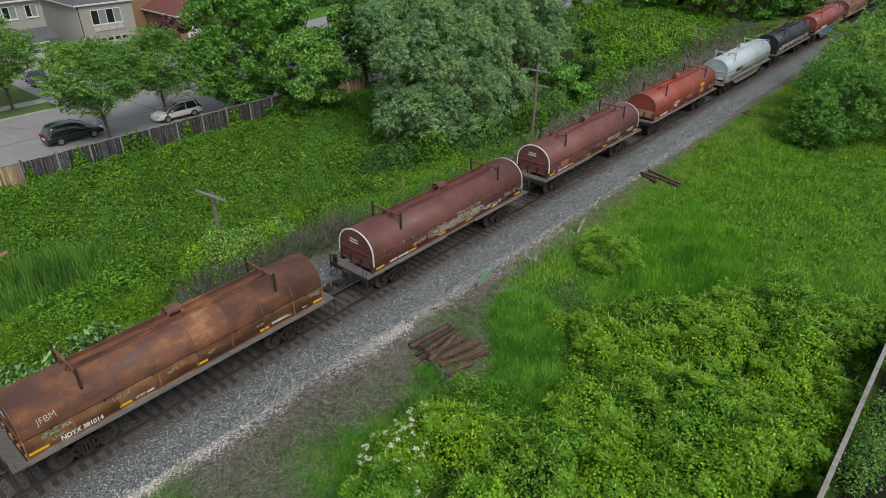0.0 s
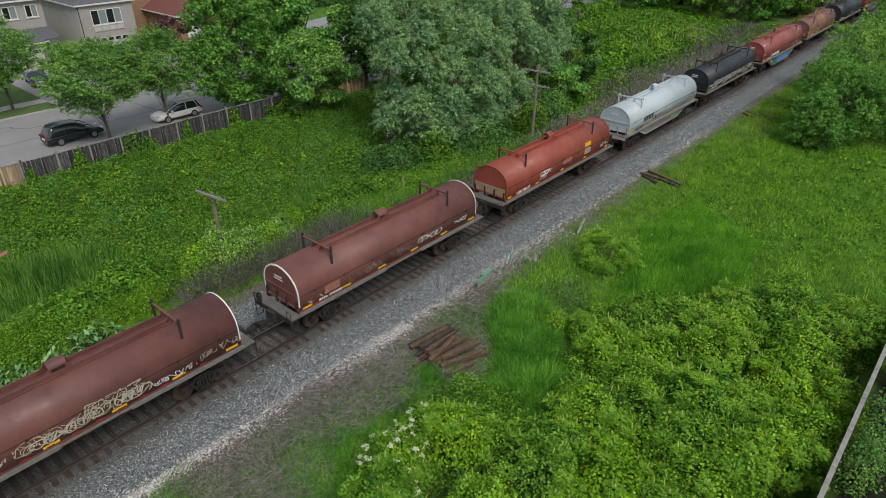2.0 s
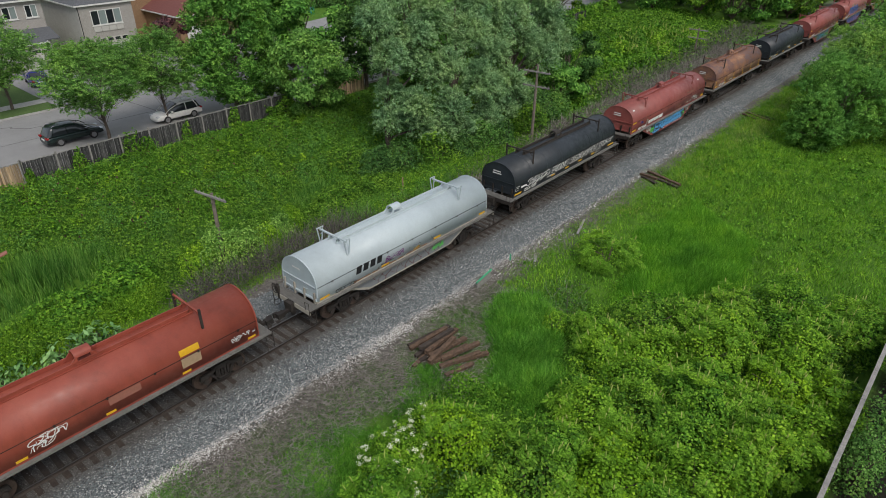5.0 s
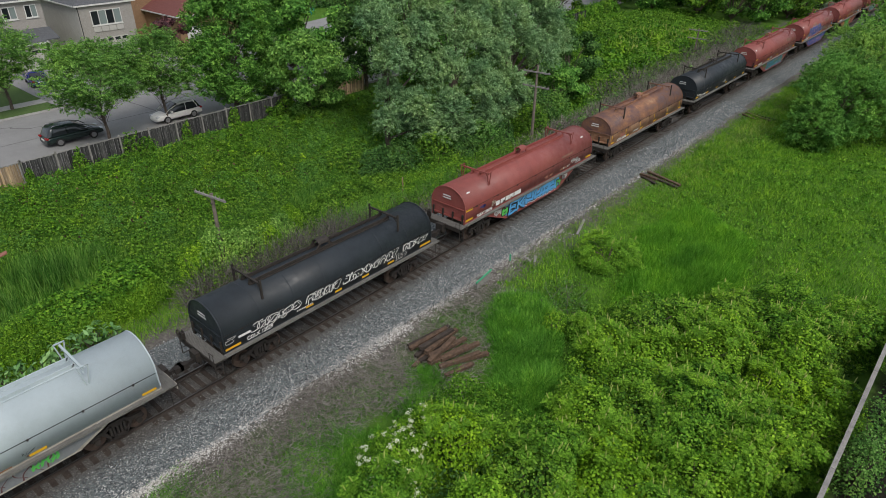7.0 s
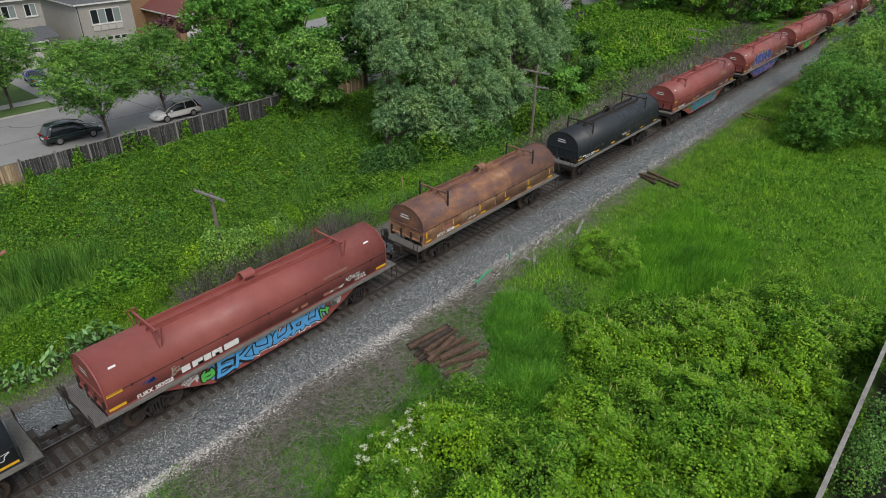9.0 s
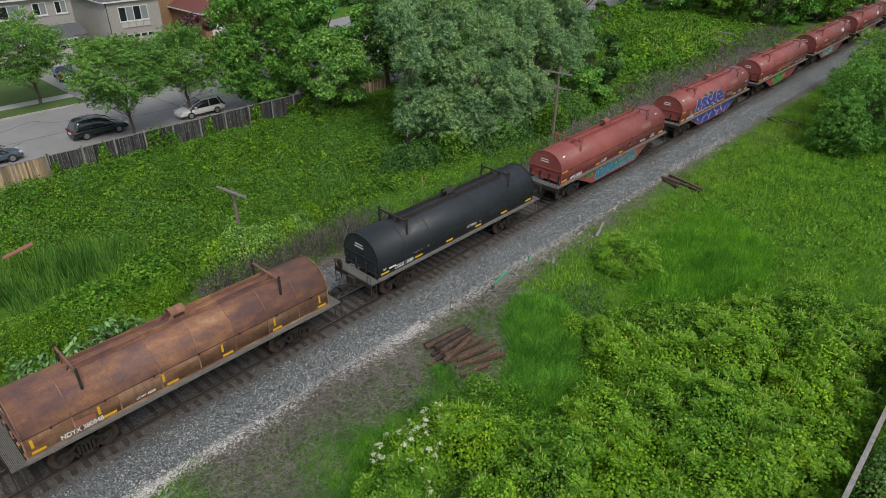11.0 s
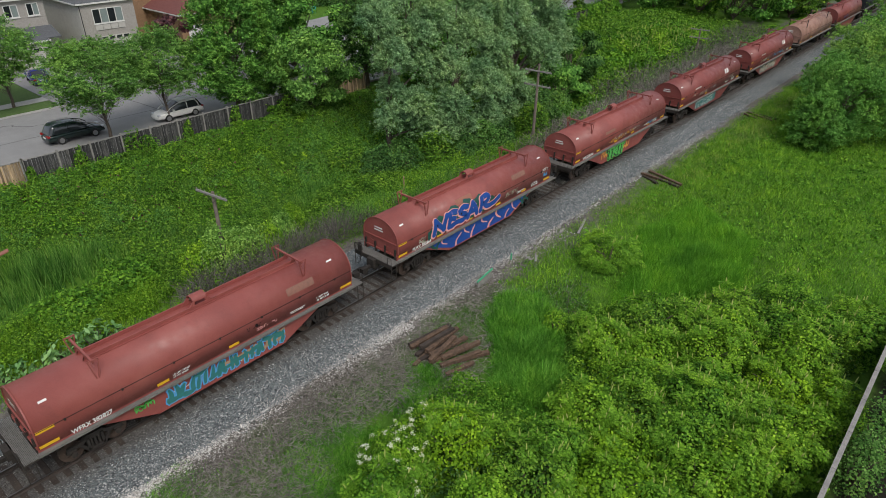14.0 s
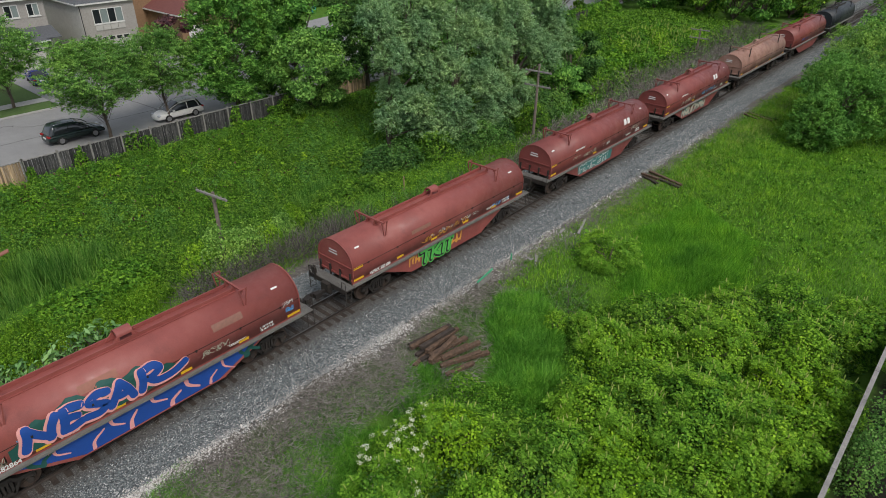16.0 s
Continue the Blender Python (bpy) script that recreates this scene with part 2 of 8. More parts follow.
LEAF = dict(
    willow=leafy("willow_leaf", (0.13, 0.25, 0.078), (0.235, 0.405, 0.13), (0.38, 0.55, 0.225), 0.22),
    maple=leafy("maple_leaf", (0.046, 0.145, 0.019), (0.125, 0.325, 0.041), (0.29, 0.55, 0.085), 0.42),
    locust=leafy("locust_leaf", (0.065, 0.175, 0.024), (0.155, 0.335, 0.05), (0.3, 0.52, 0.095), 0.44),
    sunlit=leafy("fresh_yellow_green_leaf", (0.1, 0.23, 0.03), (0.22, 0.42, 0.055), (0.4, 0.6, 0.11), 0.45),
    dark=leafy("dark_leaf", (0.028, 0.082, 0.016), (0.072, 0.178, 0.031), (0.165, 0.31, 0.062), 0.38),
    vine=leafy("vine_leaf", (0.039, 0.129, 0.008), (0.106, 0.271, 0.017), (0.221, 0.414, 0.033), 0.42),
    weed=leafy("weed_leaf", (0.034, 0.103, 0.009), (0.103, 0.241, 0.017), (0.232, 0.396, 0.034), 0.42),
    lime=leafy("lime_leaf", (0.075, 0.204, 0.009), (0.168, 0.354, 0.015), (0.301, 0.497, 0.035), 0.4),
    pale=leafy("pale_leaf", (0.09, 0.2, 0.045), (0.18, 0.36, 0.085), (0.3, 0.5, 0.16), 0.38),
    grass=leafy("grass_blade", (0.079, 0.251, 0.015), (0.149, 0.409, 0.024), (0.26, 0.521, 0.042), 0.45),
    tallgrass=leafy("tall_grass_blade", (0.055, 0.2, 0.014), (0.13, 0.375, 0.03), (0.27, 0.54, 0.062), 0.44),
    dryish=leafy("yellowing_blade", (0.14, 0.24, 0.03), (0.26, 0.37, 0.06), (0.42, 0.48, 0.13), 0.4),
    meadow=leafy("meadow_blade", (0.11, 0.275, 0.016), (0.19, 0.41, 0.026), (0.29, 0.49, 0.04), 0.42),
    reed=leafy("reed_blade", (0.06, 0.16, 0.022), (0.12, 0.28, 0.04), (0.23, 0.4, 0.08), 0.4),
    nettle=leafy("nettle_leaf", (0.055, 0.165, 0.025), (0.12, 0.3, 0.043), (0.225, 0.43, 0.07), 0.42),
    fresh=leafy("fresh_green_leaf", (0.07, 0.2, 0.026), (0.15, 0.36, 0.045), (0.26, 0.5, 0.085), 0.42),
    frond=leafy("sumac_frond", (0.110, 0.248, 0.013), (0.156, 0.331, 0.018), (0.230, 0.423, 0.031), 0.4),
    gold=leafy("yellow_green_leaf", (0.090, 0.216, 0.008), (0.191, 0.374, 0.012), (0.293, 0.489, 0.023), 0.4),
    cattail=leafy("cattail_blade", (0.05, 0.165, 0.018), (0.12, 0.3, 0.034), (0.26, 0.44, 0.08), 0.4),
    purple=leafy("purple_leaf", (0.05, 0.02, 0.02), (0.12, 0.045, 0.045), (0.2, 0.085, 0.07), 0.25),
    straw=islands("dry_stalk", [(0.09, 0.08, 0.07), (0.23, 0.21, 0.185), (0.46, 0.425, 0.38)], 0.9),
    twig=islands("grey_twig", [(0.055, 0.05, 0.042), (0.135, 0.124, 0.108), (0.28, 0.26, 0.235)], 0.9),
    bark=speckled("bark", (0.07, 0.055, 0.042), (0.15, 0.12, 0.095), 5, 0.95, 0.7, 40),
    blossom=islands("white_blossom", [(0.42, 0.5, 0.25), (0.58, 0.63, 0.4), (0.76, 0.77, 0.62)], 0.8),
    spike=islands("seed_spike", [(0.2, 0.3, 0.05), (0.32, 0.41, 0.085), (0.43, 0.46, 0.15)], 0.8),
)


# ---- mesh tools ----
def part(name, bm, material, parent=None, label="", smooth=False, kind=""):
    """Link a bmesh as one mesh object, under a thing or a part."""
    me = bpy.data.meshes.new(name)
    bmesh.ops.recalc_face_normals(bm, faces=bm.faces)
    bm.to_mesh(me)
    bm.free()
    me.materials.append(material)
    if smooth:
        for f in me.polygons:
            f.use_smooth = True
    ob = new(name, me)
    if parent:
        ob.parent = parent
    if label:
        ob["label"] = label
    if kind:
        ob["kind"] = kind
    return ob


def raw(name, V, F, material, parent=None, smooth=False):
    """One mesh object from arrays: V is n x 3, F is m x k corners."""
    V, F = np.asarray(V, np.float32), np.asarray(F, np.int32)
    me = bpy.data.meshes.new(name)
    me.vertices.add(len(V))
    me.vertices.foreach_set("co", V.ravel())
    me.loops.add(F.size)
    me.loops.foreach_set("vertex_index", F.ravel())
    me.polygons.add(len(F))
    me.polygons.foreach_set("loop_start", np.arange(0, F.size, F.shape[1], dtype=np.int32))
    me.update(calc_edges=True)
    me.materials.append(material)
    if smooth:
        me.shade_smooth()
    ob = new(name, me)
    if parent:
        ob.parent = parent
    return ob


def box(bm, x0, x1, y0, y1, z0, z1):
    v = [bm.verts.new(p) for p in itertools.product((x0, x1), (y0, y1), (z0, z1))]
    for q in ((0, 1, 3, 2), (4, 6, 7, 5), (0, 4, 5, 1), (2, 3, 7, 6), (0, 2, 6, 4), (1, 5, 7, 3)):
        bm.faces.new([v[i] for i in q])


def beam(bm, a, b, w, h):
    """A square bar from a to b, w wide and h deep."""
    a, b = Vector(a), Vector(b)
    d = (b - a).normalized()
    s = d.cross((0, 0, 1))
    s = s.normalized() if s.length > 1e-4 else Vector((1, 0, 0))
    u = s.cross(d)
    v = [bm.verts.new(p + s * (i * w / 2) + u * (j * h / 2)) for p in (a, b) for i, j in ((-1, -1), (1, -1), (1, 1), (-1, 1))]
    for q in ((0, 1, 2, 3), (7, 6, 5, 4), (0, 4, 5, 1), (1, 5, 6, 2), (2, 6, 7, 3), (3, 7, 4, 0)):
        bm.faces.new([v[i] for i in q])


def tube(bm, pts, radii, n=6):
    """A round bar through the points; radii is a number or one for each point."""
    pts = [Vector(p) for p in pts]
    radii = [radii] * len(pts) if isinstance(radii, (int, float)) else radii
    rings = []
    for i, p in enumerate(pts):
        d = (pts[min(i + 1, len(pts) - 1)] - pts[max(i - 1, 0)]).normalized()
        s = d.cross((0.31, 0.2, 1.0)).normalized()
        u = s.cross(d)
        rings.append([bm.verts.new(p + (s * math.cos(a) + u * math.sin(a)) * radii[i]) for a in (2 * math.pi * k / n for k in range(n))])
    for a, b in zip(rings, rings[1:]):
        for k in range(n):
            bm.faces.new((a[k], a[(k + 1) % n], b[(k + 1) % n], b[k]))
    bm.faces.new(rings[0][::-1]), bm.faces.new(rings[-1])


def disc(bm, c, r, y0, y1, n=20, hub=None):
    """A short cylinder across y at c=(x, z)."""
    a = [bm.verts.new((c[0] + r * math.cos(t), y0, c[1] + r * math.sin(t))) for t in (2 * math.pi * k / n for k in range(n))]
    b = [bm.verts.new((v.co.x, y1, v.co.z)) for v in a]
    for k in range(n):
        bm.faces.new((a[k], a[(k + 1) % n], b[(k + 1) % n], b[k]))
    bm.faces.new(a[::-1]), bm.faces.new(b)


def prism(bm, outline, y0, y1):
    """A plate with an outline in x and z, from y0 to y1."""
    a = [bm.verts.new((x, y0, z)) for x, z in outline]
    b = [bm.verts.new((x, y1, z)) for x, z in outline]
    k = len(a)
    for i in range(k):
        bm.faces.new((a[i], a[(i + 1) % k], b[(i + 1) % k], b[i]))
    bm.faces.new(a[::-1]), bm.faces.new(b)


def loft(bm, outline, x0, x1):
    """A bar along x with an outline in y and z."""
    a = [bm.verts.new((x0, y, z)) for y, z in outline]
    b = [bm.verts.new((x1, y, z)) for y, z in outline]
    k = len(a)
    for i in range(k):
        bm.faces.new((a[i], a[(i + 1) % k], b[(i + 1) % k], b[i]))
    bm.faces.new(a[::-1]), bm.faces.new(b)


def lettering(name, body, size, m, material, parent, label="", bold=0.0, fit=None, wrap=None):
    """Built-in font letters as a mesh, at the pose m."""
    cu = bpy.data.curves.new(name, "FONT")
    cu.body, cu.size, cu.extrude, cu.offset = body, size, 0.002, bold
    cu.resolution_u = 3
    tmp = bpy.data.objects.new(name, cu)
    me = bpy.data.meshes.new_from_object(tmp)
    bpy.data.objects.remove(tmp)
    if fit:
        xs = [q.co.x for q in me.vertices]
        me.transform(Matrix.Scale(fit / max(1e-3, max(xs) - min(xs)), 4, (1, 0, 0)))
    me.transform(m)
    if wrap:
        for q in me.vertices:
            q.co.y += wrap(q.co.z)
    me.materials.clear()
    me.materials.append(material)
    ob = new(name, me)
    ob.parent = parent
    if label:
        ob["label"] = label
    return ob


def holder(name, label, category, group="", at=(0, 0, 0), kind="", turn=0):
    ob = new(name)
    ob.matrix_basis = pose(*at, 0, 0, turn)
    ob.empty_display_size = 0.2
    return tagged(ob, label, category, group, kind)

# ---- ground ----
RNG = np.random.default_rng(7)


def smooth_step(a, b, v):
    t = np.clip((v - a) / (b - a), 0, 1)
    return t * t * (3 - 2 * t)


def wave(x, y, s=1.0):
    """Gentle unevenness, about -1 to 1."""
    return (np.sin(x * 0.31 * s + 1.3) * np.cos(y * 0.27 * s - 0.4) + 0.5 * np.sin(x * 0.83 * s - y * 0.71 * s) + 0.3 * np.sin(x * 1.9 * s + y * 1.3 * s + 2)) / 1.8


def height(x, y):
    """Ground height: a ditch on the far side of the track, then a slope up to the street."""
    x, y = np.asarray(x, float), np.asarray(y, float)
    far = -0.92 - 0.58 * smooth_step(5.5, 9.5, y) + 2.2 * smooth_step(13, 27, y)
    near = -0.8 - 0.25 * smooth_step(5, 12, -y) - 0.8 * smooth_step(18, 26, -y)
    z = np.where(y > 0, far, near)
    rough = 0.12 * wave(x, y) * smooth_step(3.5, 6, np.abs(y)) * (1 - smooth_step(24, 27, y))
    bed = 1 - smooth_step(2.6, 3.6, np.abs(y))
    return z + rough - 0.25 * bed


def spaced(lo, a, b, hi, step):
    mid = np.arange(a, b + step, step)
    out, s = [], step
    p = b
    while p < hi:
        s *= 1.35
        p += s
        out.append(p)
    back, s, p = [], step, a
    while p > lo:
        s *= 1.35
        p -= s
        back.append(p)
    return np.array(back[::-1] + list(mid) + out)


gx, gy = spaced(-2500, -6, 120, 2500, 0.8), spaced(-2500, -32, 60, 2500, 0.6)
X, Y = np.meshgrid(gx, gy, indexing="ij")
Z = height(X, Y)
idx = np.arange(X.size).reshape(X.shape)
F = np.stack([idx[:-1, :-1], idx[1:, :-1], idx[1:, 1:], idx[:-1, 1:]], -1).reshape(-1, 4)


def ground_material():
    m, n, l, b = shader("earth_and_turf", 0.95, 0.0, 0.15)
    v = coords(n, l, vary=False)
    soil = ramp(n, l, noise_of(n, l, v, 6.0, 8.0, 0.75), [(0.3, (0.05, 0.044, 0.038)), (0.5, (0.125, 0.113, 0.1)), (0.72, (0.26, 0.24, 0.215))])
    turf = ramp(n, l, noise_of(n, l, v, 1.4, 8.0), [(0.3, (0.045, 0.11, 0.012)), (0.7, (0.1, 0.21, 0.025))])
    sep = n.new("ShaderNodeSeparateXYZ")
    l.new(v, sep.inputs[0])
    ab = n.new("ShaderNodeMath")
    ab.operation = "ABSOLUTE"
    l.new(sep.outputs["Y"], ab.inputs[0])
    wob = n.new("ShaderNodeMath")
    wob.operation = "MULTIPLY_ADD"
    l.new(noise_of(n, l, v, 0.5, 6.0), wob.inputs[0])
    wob.inputs[1].default_value = 5.0
    l.new(ab.outputs[0], wob.inputs[2])
    mr = n.new("ShaderNodeMapRange")
    mr.inputs["From Min"].default_value, mr.inputs["From Max"].default_value = 6.8, 8.8
    shift = n.new("ShaderNodeMapRange")
    shift.inputs["From Min"].default_value, shift.inputs["From Max"].default_value = -0.5, 0.5
    shift.inputs["To Min"].default_value, shift.inputs["To Max"].default_value = 0.0, -4.0
    l.new(sep.outputs["Y"], shift.inputs["Value"])
    add = n.new("ShaderNodeMath")
    l.new(wob.outputs[0], add.inputs[0])
    l.new(shift.outputs[0], add.inputs[1])
    l.new(add.outputs[0], mr.inputs["Value"])
    # tree shade behind the cap rail fence, put into the ground colour as near-black
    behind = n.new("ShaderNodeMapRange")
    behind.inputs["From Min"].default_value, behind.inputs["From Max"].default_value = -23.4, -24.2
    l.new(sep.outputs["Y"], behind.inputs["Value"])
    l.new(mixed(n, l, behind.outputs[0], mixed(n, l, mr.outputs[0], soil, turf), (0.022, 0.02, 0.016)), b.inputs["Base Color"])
    bumped(n, l, b, noise_of(n, l, v, 14.0, 8.0), 0.7, 0.06)
    return m


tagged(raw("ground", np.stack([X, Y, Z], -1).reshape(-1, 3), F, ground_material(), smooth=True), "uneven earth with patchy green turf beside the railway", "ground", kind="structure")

# ---- track ----
RAIL_Z = -0.25
track = holder("railway_track", "single railway track of steel rails on worn timber sleepers", "track", kind="structure", at=(0, 0, RAIL_Z))
TRACK_X0, TRACK_X1 = -14.0, 330.0
for s in (-1, 1):
    bm = bmesh.new()
    c = s * 0.753
    loft(bm, [(c + a, b) for a, b in ((-0.07, -0.17), (0.07, -0.17), (0.07, -0.155), (0.012, -0.13), (0.012, -0.045), (0.036, -0.035), (0.036, -0.008), (-0.036, -0.008), (-0.036, -0.035), (-0.012, -0.045), (-0.012, -0.13), (-0.07, -0.155))], TRACK_X0, TRACK_X1)
    rail_ob = part("rail", bm, M["rail"], track)
    bm = bmesh.new()
    box(bm, TRACK_X0, TRACK_X1, c - 0.027, c + 0.027, -0.008, 0.0)
    part("rail_head", bm, M["rail_head"], rail_ob, "polished steel running surface")


tie_meshes = []
for k in range(4):
    bm = bmesh.new()
    w, hl = 0.115 + 0.006 * k, 1.3 + 0.02 * (k - 1.5)
    loft_pts = [(-w, -0.16), (w, -0.16), (w, 0.045 - 0.012 * k), (w - 0.02, 0.06 - 0.008 * k), (-w + 0.015, 0.06 - 0.006 * k), (-w, 0.04)]
    a = [bm.verts.new((x, -hl, z)) for x, z in loft_pts]
    b = [bm.verts.new((x + 0.01 * (k - 1), hl, z)) for x, z in loft_pts]
    for i in range(6):
        bm.faces.new((a[i], a[(i + 1) % 6], b[(i + 1) % 6], b[i]))
    bm.faces.new(a[::-1]), bm.faces.new(b)
    bmesh.ops.recalc_face_normals(bm, faces=bm.faces)
    me = bpy.data.meshes.new("sleeper")
    bm.to_mesh(me)
    bm.free()
    me.materials.append(M["tie"])
    tie_meshes.append(me)
r = random.Random(3)
x, tie_x = -8.0, []
while x < 110:
    tie_x.append(x)
    ob = new("sleeper", tie_meshes[r.randrange(4)])
    ob.parent = track
    ob.matrix_basis = pose(x, r.uniform(-0.05, 0.05), -0.235 + r.uniform(-0.012, 0.008), 0, 0, r.uniform(-1.2, 1.2))
    x += 0.53 + r.uniform(-0.02, 0.02)
bm = bmesh.new()
while x < 230:
    box(bm, x - 0.11, x + 0.11, -1.3, 1.3, -0.4, -0.175)
    x += 0.53
tagged(part("sleeper_run", bm, M["tie"], track), kind="stuff")


# ballast: a shaped bed and loose stones on it
def bed_height(x, y):
    x, y = np.asarray(x, float), np.abs(np.asarray(y, float))
    top = RAIL_Z - 0.203 + 0.006 * smooth_step(0.75, 0.95, y)
    return top - 0.38 * smooth_step(1.5, 3.7, y) + 0.02 * wave(x * 3, y * 4)


bx, by = np.concatenate([np.arange(-14, 120, 0.45), np.arange(120, 331, 3.0)]), np.arange(-4.5, 4.51, 0.3)
BX, BY = np.meshgrid(bx, by, indexing="ij")
BZ = bed_height(BX, BY)
bi = np.arange(BX.size).reshape(BX.shape)
BF = np.stack([bi[:-1, :-1], bi[1:, :-1], bi[1:, 1:], bi[:-1, 1:]], -1).reshape(-1, 4)


def ballast_material():
    m, n, l, b = shader("crushed_stone_bed", 0.95, 0.0, 0.2)
    v = coords(n, l, vary=False)
    vo = n.new("ShaderNodeTexVoronoi")
    vo.inputs["Scale"].default_value = 25.0
    l.new(v, vo.inputs["Vector"])
    sep = n.new("ShaderNodeSeparateColor")
    l.new(vo.outputs["Color"], sep.inputs[0])
    col = ramp(n, l, sep.outputs[0], [(0.0, (0.05, 0.054, 0.056)), (0.55, (0.128, 0.148, 0.154)), (0.85, (0.235, 0.25, 0.245)), (1.0, (0.56, 0.55, 0.52))])
    dirt = ramp(n, l, noise_of(n, l, v, 0.8, 6.0), [(0.4, (0, 0, 0)), (0.7, (0.7, 0.7, 0.7))])
    sx = n.new("ShaderNodeSeparateXYZ")
    l.new(v, sx.inputs[0])
    ab = n.new("ShaderNodeMath")
    ab.operation = "ABSOLUTE"
    l.new(sx.outputs["Y"], ab.inputs[0])
    near = n.new("ShaderNodeMapRange")
    near.inputs["From Min"].default_value, near.inputs["From Max"].default_value = 1.2, 2.4
    near.inputs["To Min"].default_value, near.inputs["To Max"].default_value = 0.8, 0.08
    l.new(ab.outputs[0], near.inputs["Value"])
    mx = n.new("ShaderNodeMath")
    mx.operation = "MAXIMUM"
    mul = n.new("ShaderNodeMath")
    mul.operation = "MULTIPLY"
    mul.inputs[1].default_value = 0.35
    l.new(dirt, mul.inputs[0])
    l.new(near.outputs[0], mx.inputs[0])
    l.new(mul.outputs[0], mx.inputs[1])
    col = mixed(n, l, mx.outputs[0], col, ramp(n, l, noise_of(n, l, v, 26.0, 4.0), [(0.3, (0.04, 0.035, 0.031)), (0.52, (0.085, 0.076, 0.068)), (0.75, (0.16, 0.148, 0.135))]))
    toe = n.new("ShaderNodeMapRange")
    toe.inputs["From Min"].default_value, toe.inputs["From Max"].default_value = -3.25, -3.6
    l.new(sx.outputs["Y"], toe.inputs["Value"])
    along = n.new("ShaderNodeMapRange")
    along.inputs["From Min"].default_value, along.inputs["From Max"].default_value = 16.0, 34.0
    along.inputs["To Min"].default_value, along.inputs["To Max"].default_value = 0.7, 0.12
    l.new(sx.outputs["X"], along.inputs["Value"])
    spill = n.new("ShaderNodeMath")
    spill.operation = "MULTIPLY"
    l.new(toe.outputs[0], spill.inputs[0])
    l.new(along.outputs[0], spill.inputs[1])
    spot = n.new("ShaderNodeMath")
    spot.operation = "MULTIPLY"
    l.new(spill.outputs[0], spot.inputs[0])
    l.new(ramp(n, l, noise_of(n, l, v, 1.3, 6.0, 0.7), [(0.36, (0, 0, 0)), (0.6, (1, 1, 1))]), spot.inputs[1])
    l.new(mixed(n, l, spot.outputs[0], col, (0.46, 0.44, 0.41)), b.inputs["Base Color"])
    bumped(n, l, b, vo.outputs["Distance"], 0.9, 0.03)
    return m


tagged(raw("ballast_bed", np.stack([BX, BY, BZ], -1).reshape(-1, 3), BF, ballast_material(), smooth=True), "bed of grey crushed stone under the railway track", "ballast", kind="structure")


def stones(name, P, size, material, seed):
    """Many small angular stones half sunk in the bed, four faces each."""
    g = np.random.default_rng(seed)
    n = len(P)
    base = np.array([(1, 0, -0.35), (0, 1, -0.35), (-1, 0, -0.35), (0, -1, -0.35), (0, 0, 0.9)], float)
    V = base[None] * g.uniform(0.6, 1.25, (n, 5, 1)) + g.normal(0, 0.22, (n, 5, 3))
    a = g.uniform(0, 6.28, n)
    c, s = np.cos(a)[:, None], np.sin(a)[:, None]
    V = np.stack([V[..., 0] * c - V[..., 1] * s, V[..., 0] * s + V[..., 1] * c, V[..., 2] * 0.85], -1)
    V = V * size[:, None, None] + P[:, None, :]
    t = np.array([(0, 1, 4), (1, 2, 4), (2, 3, 4), (3, 0, 4)])
    return raw(name, V.reshape(-1, 3), (t[None] + 5 * np.arange(n)[:, None, None]).reshape(-1, 3), material)


STONE = islands("ballast_stone", [(0.028, 0.032, 0.034), (0.074, 0.089, 0.097), (0.115, 0.138, 0.149), (0.156, 0.179, 0.184), (0.258, 0.276, 0.271), (0.607, 0.607, 0.589)], 0.85)
GRIMY = islands("grimy_stone", [(0.035, 0.031, 0.028), (0.07, 0.063, 0.057), (0.115, 0.107, 0.098), (0.3, 0.29, 0.275)], 0.9)
CHALK = islands("pale_limestone", [(0.3, 0.28, 0.25), (0.45, 0.43, 0.4), (0.62, 0.6, 0.56), (0.7, 0.69, 0.66)], 0.9)
g = np.random.default_rng(11)
n = 56000
sx = 75 * g.random(n) ** 1.5 - 3
sy = np.where(g.random(n) < 0.7, -1.55 - 2.6 * g.random(n) ** 0.7, g.uniform(1.45, 4.7, n))
P = np.stack([sx, sy, bed_height(sx, sy) + 0.015], -1)
tagged(stones("ballast_stones", P, g.uniform(0.016, 0.036, n) * (1 + 0.012 * np.maximum(sx, 0)), STONE, 1), "loose grey and blue crushed stone along the track", "gravel", kind="stuff")
n = 19000
sx = 65 * g.random(n) ** 2.4 - 3
sy = -3.8 - 0.22 * wave(sx, sx * 0) + g.normal(0, 0.22, n) * (1 + 0.9 * (np.abs(sx - 14) < 4))
keep = g.random(n) < np.where(sx < 20, np.clip(0.62 + 0.5 * np.sin(sx * 0.35 + 0.6), 0.2, 1), 0.3)
sx, sy = sx[keep], sy[keep]
zz = np.maximum(bed_height(sx, sy), height(sx, sy)) + 0.02
tagged(stones("limestone_chips", np.stack([sx, sy, zz], -1), g.uniform(0.018, 0.046, len(sx)), CHALK, 2), "pale limestone chips spilled along the ballast toe", "gravel", kind="stuff")
n = 16000
sx = 60 * g.random(n) ** 1.3 - 3
sy = g.normal(0, 1.15, n)
sx, sy = sx[np.abs(sy) < 2.5], sy[np.abs(sy) < 2.5]
n = len(sx)
tagged(stones("crib_stones", np.stack([sx, sy, bed_height(sx, sy) + 0.008], -1), g.uniform(0.018, 0.036, n), GRIMY, 3), "dirty stones between the sleepers", "gravel", kind="stuff")

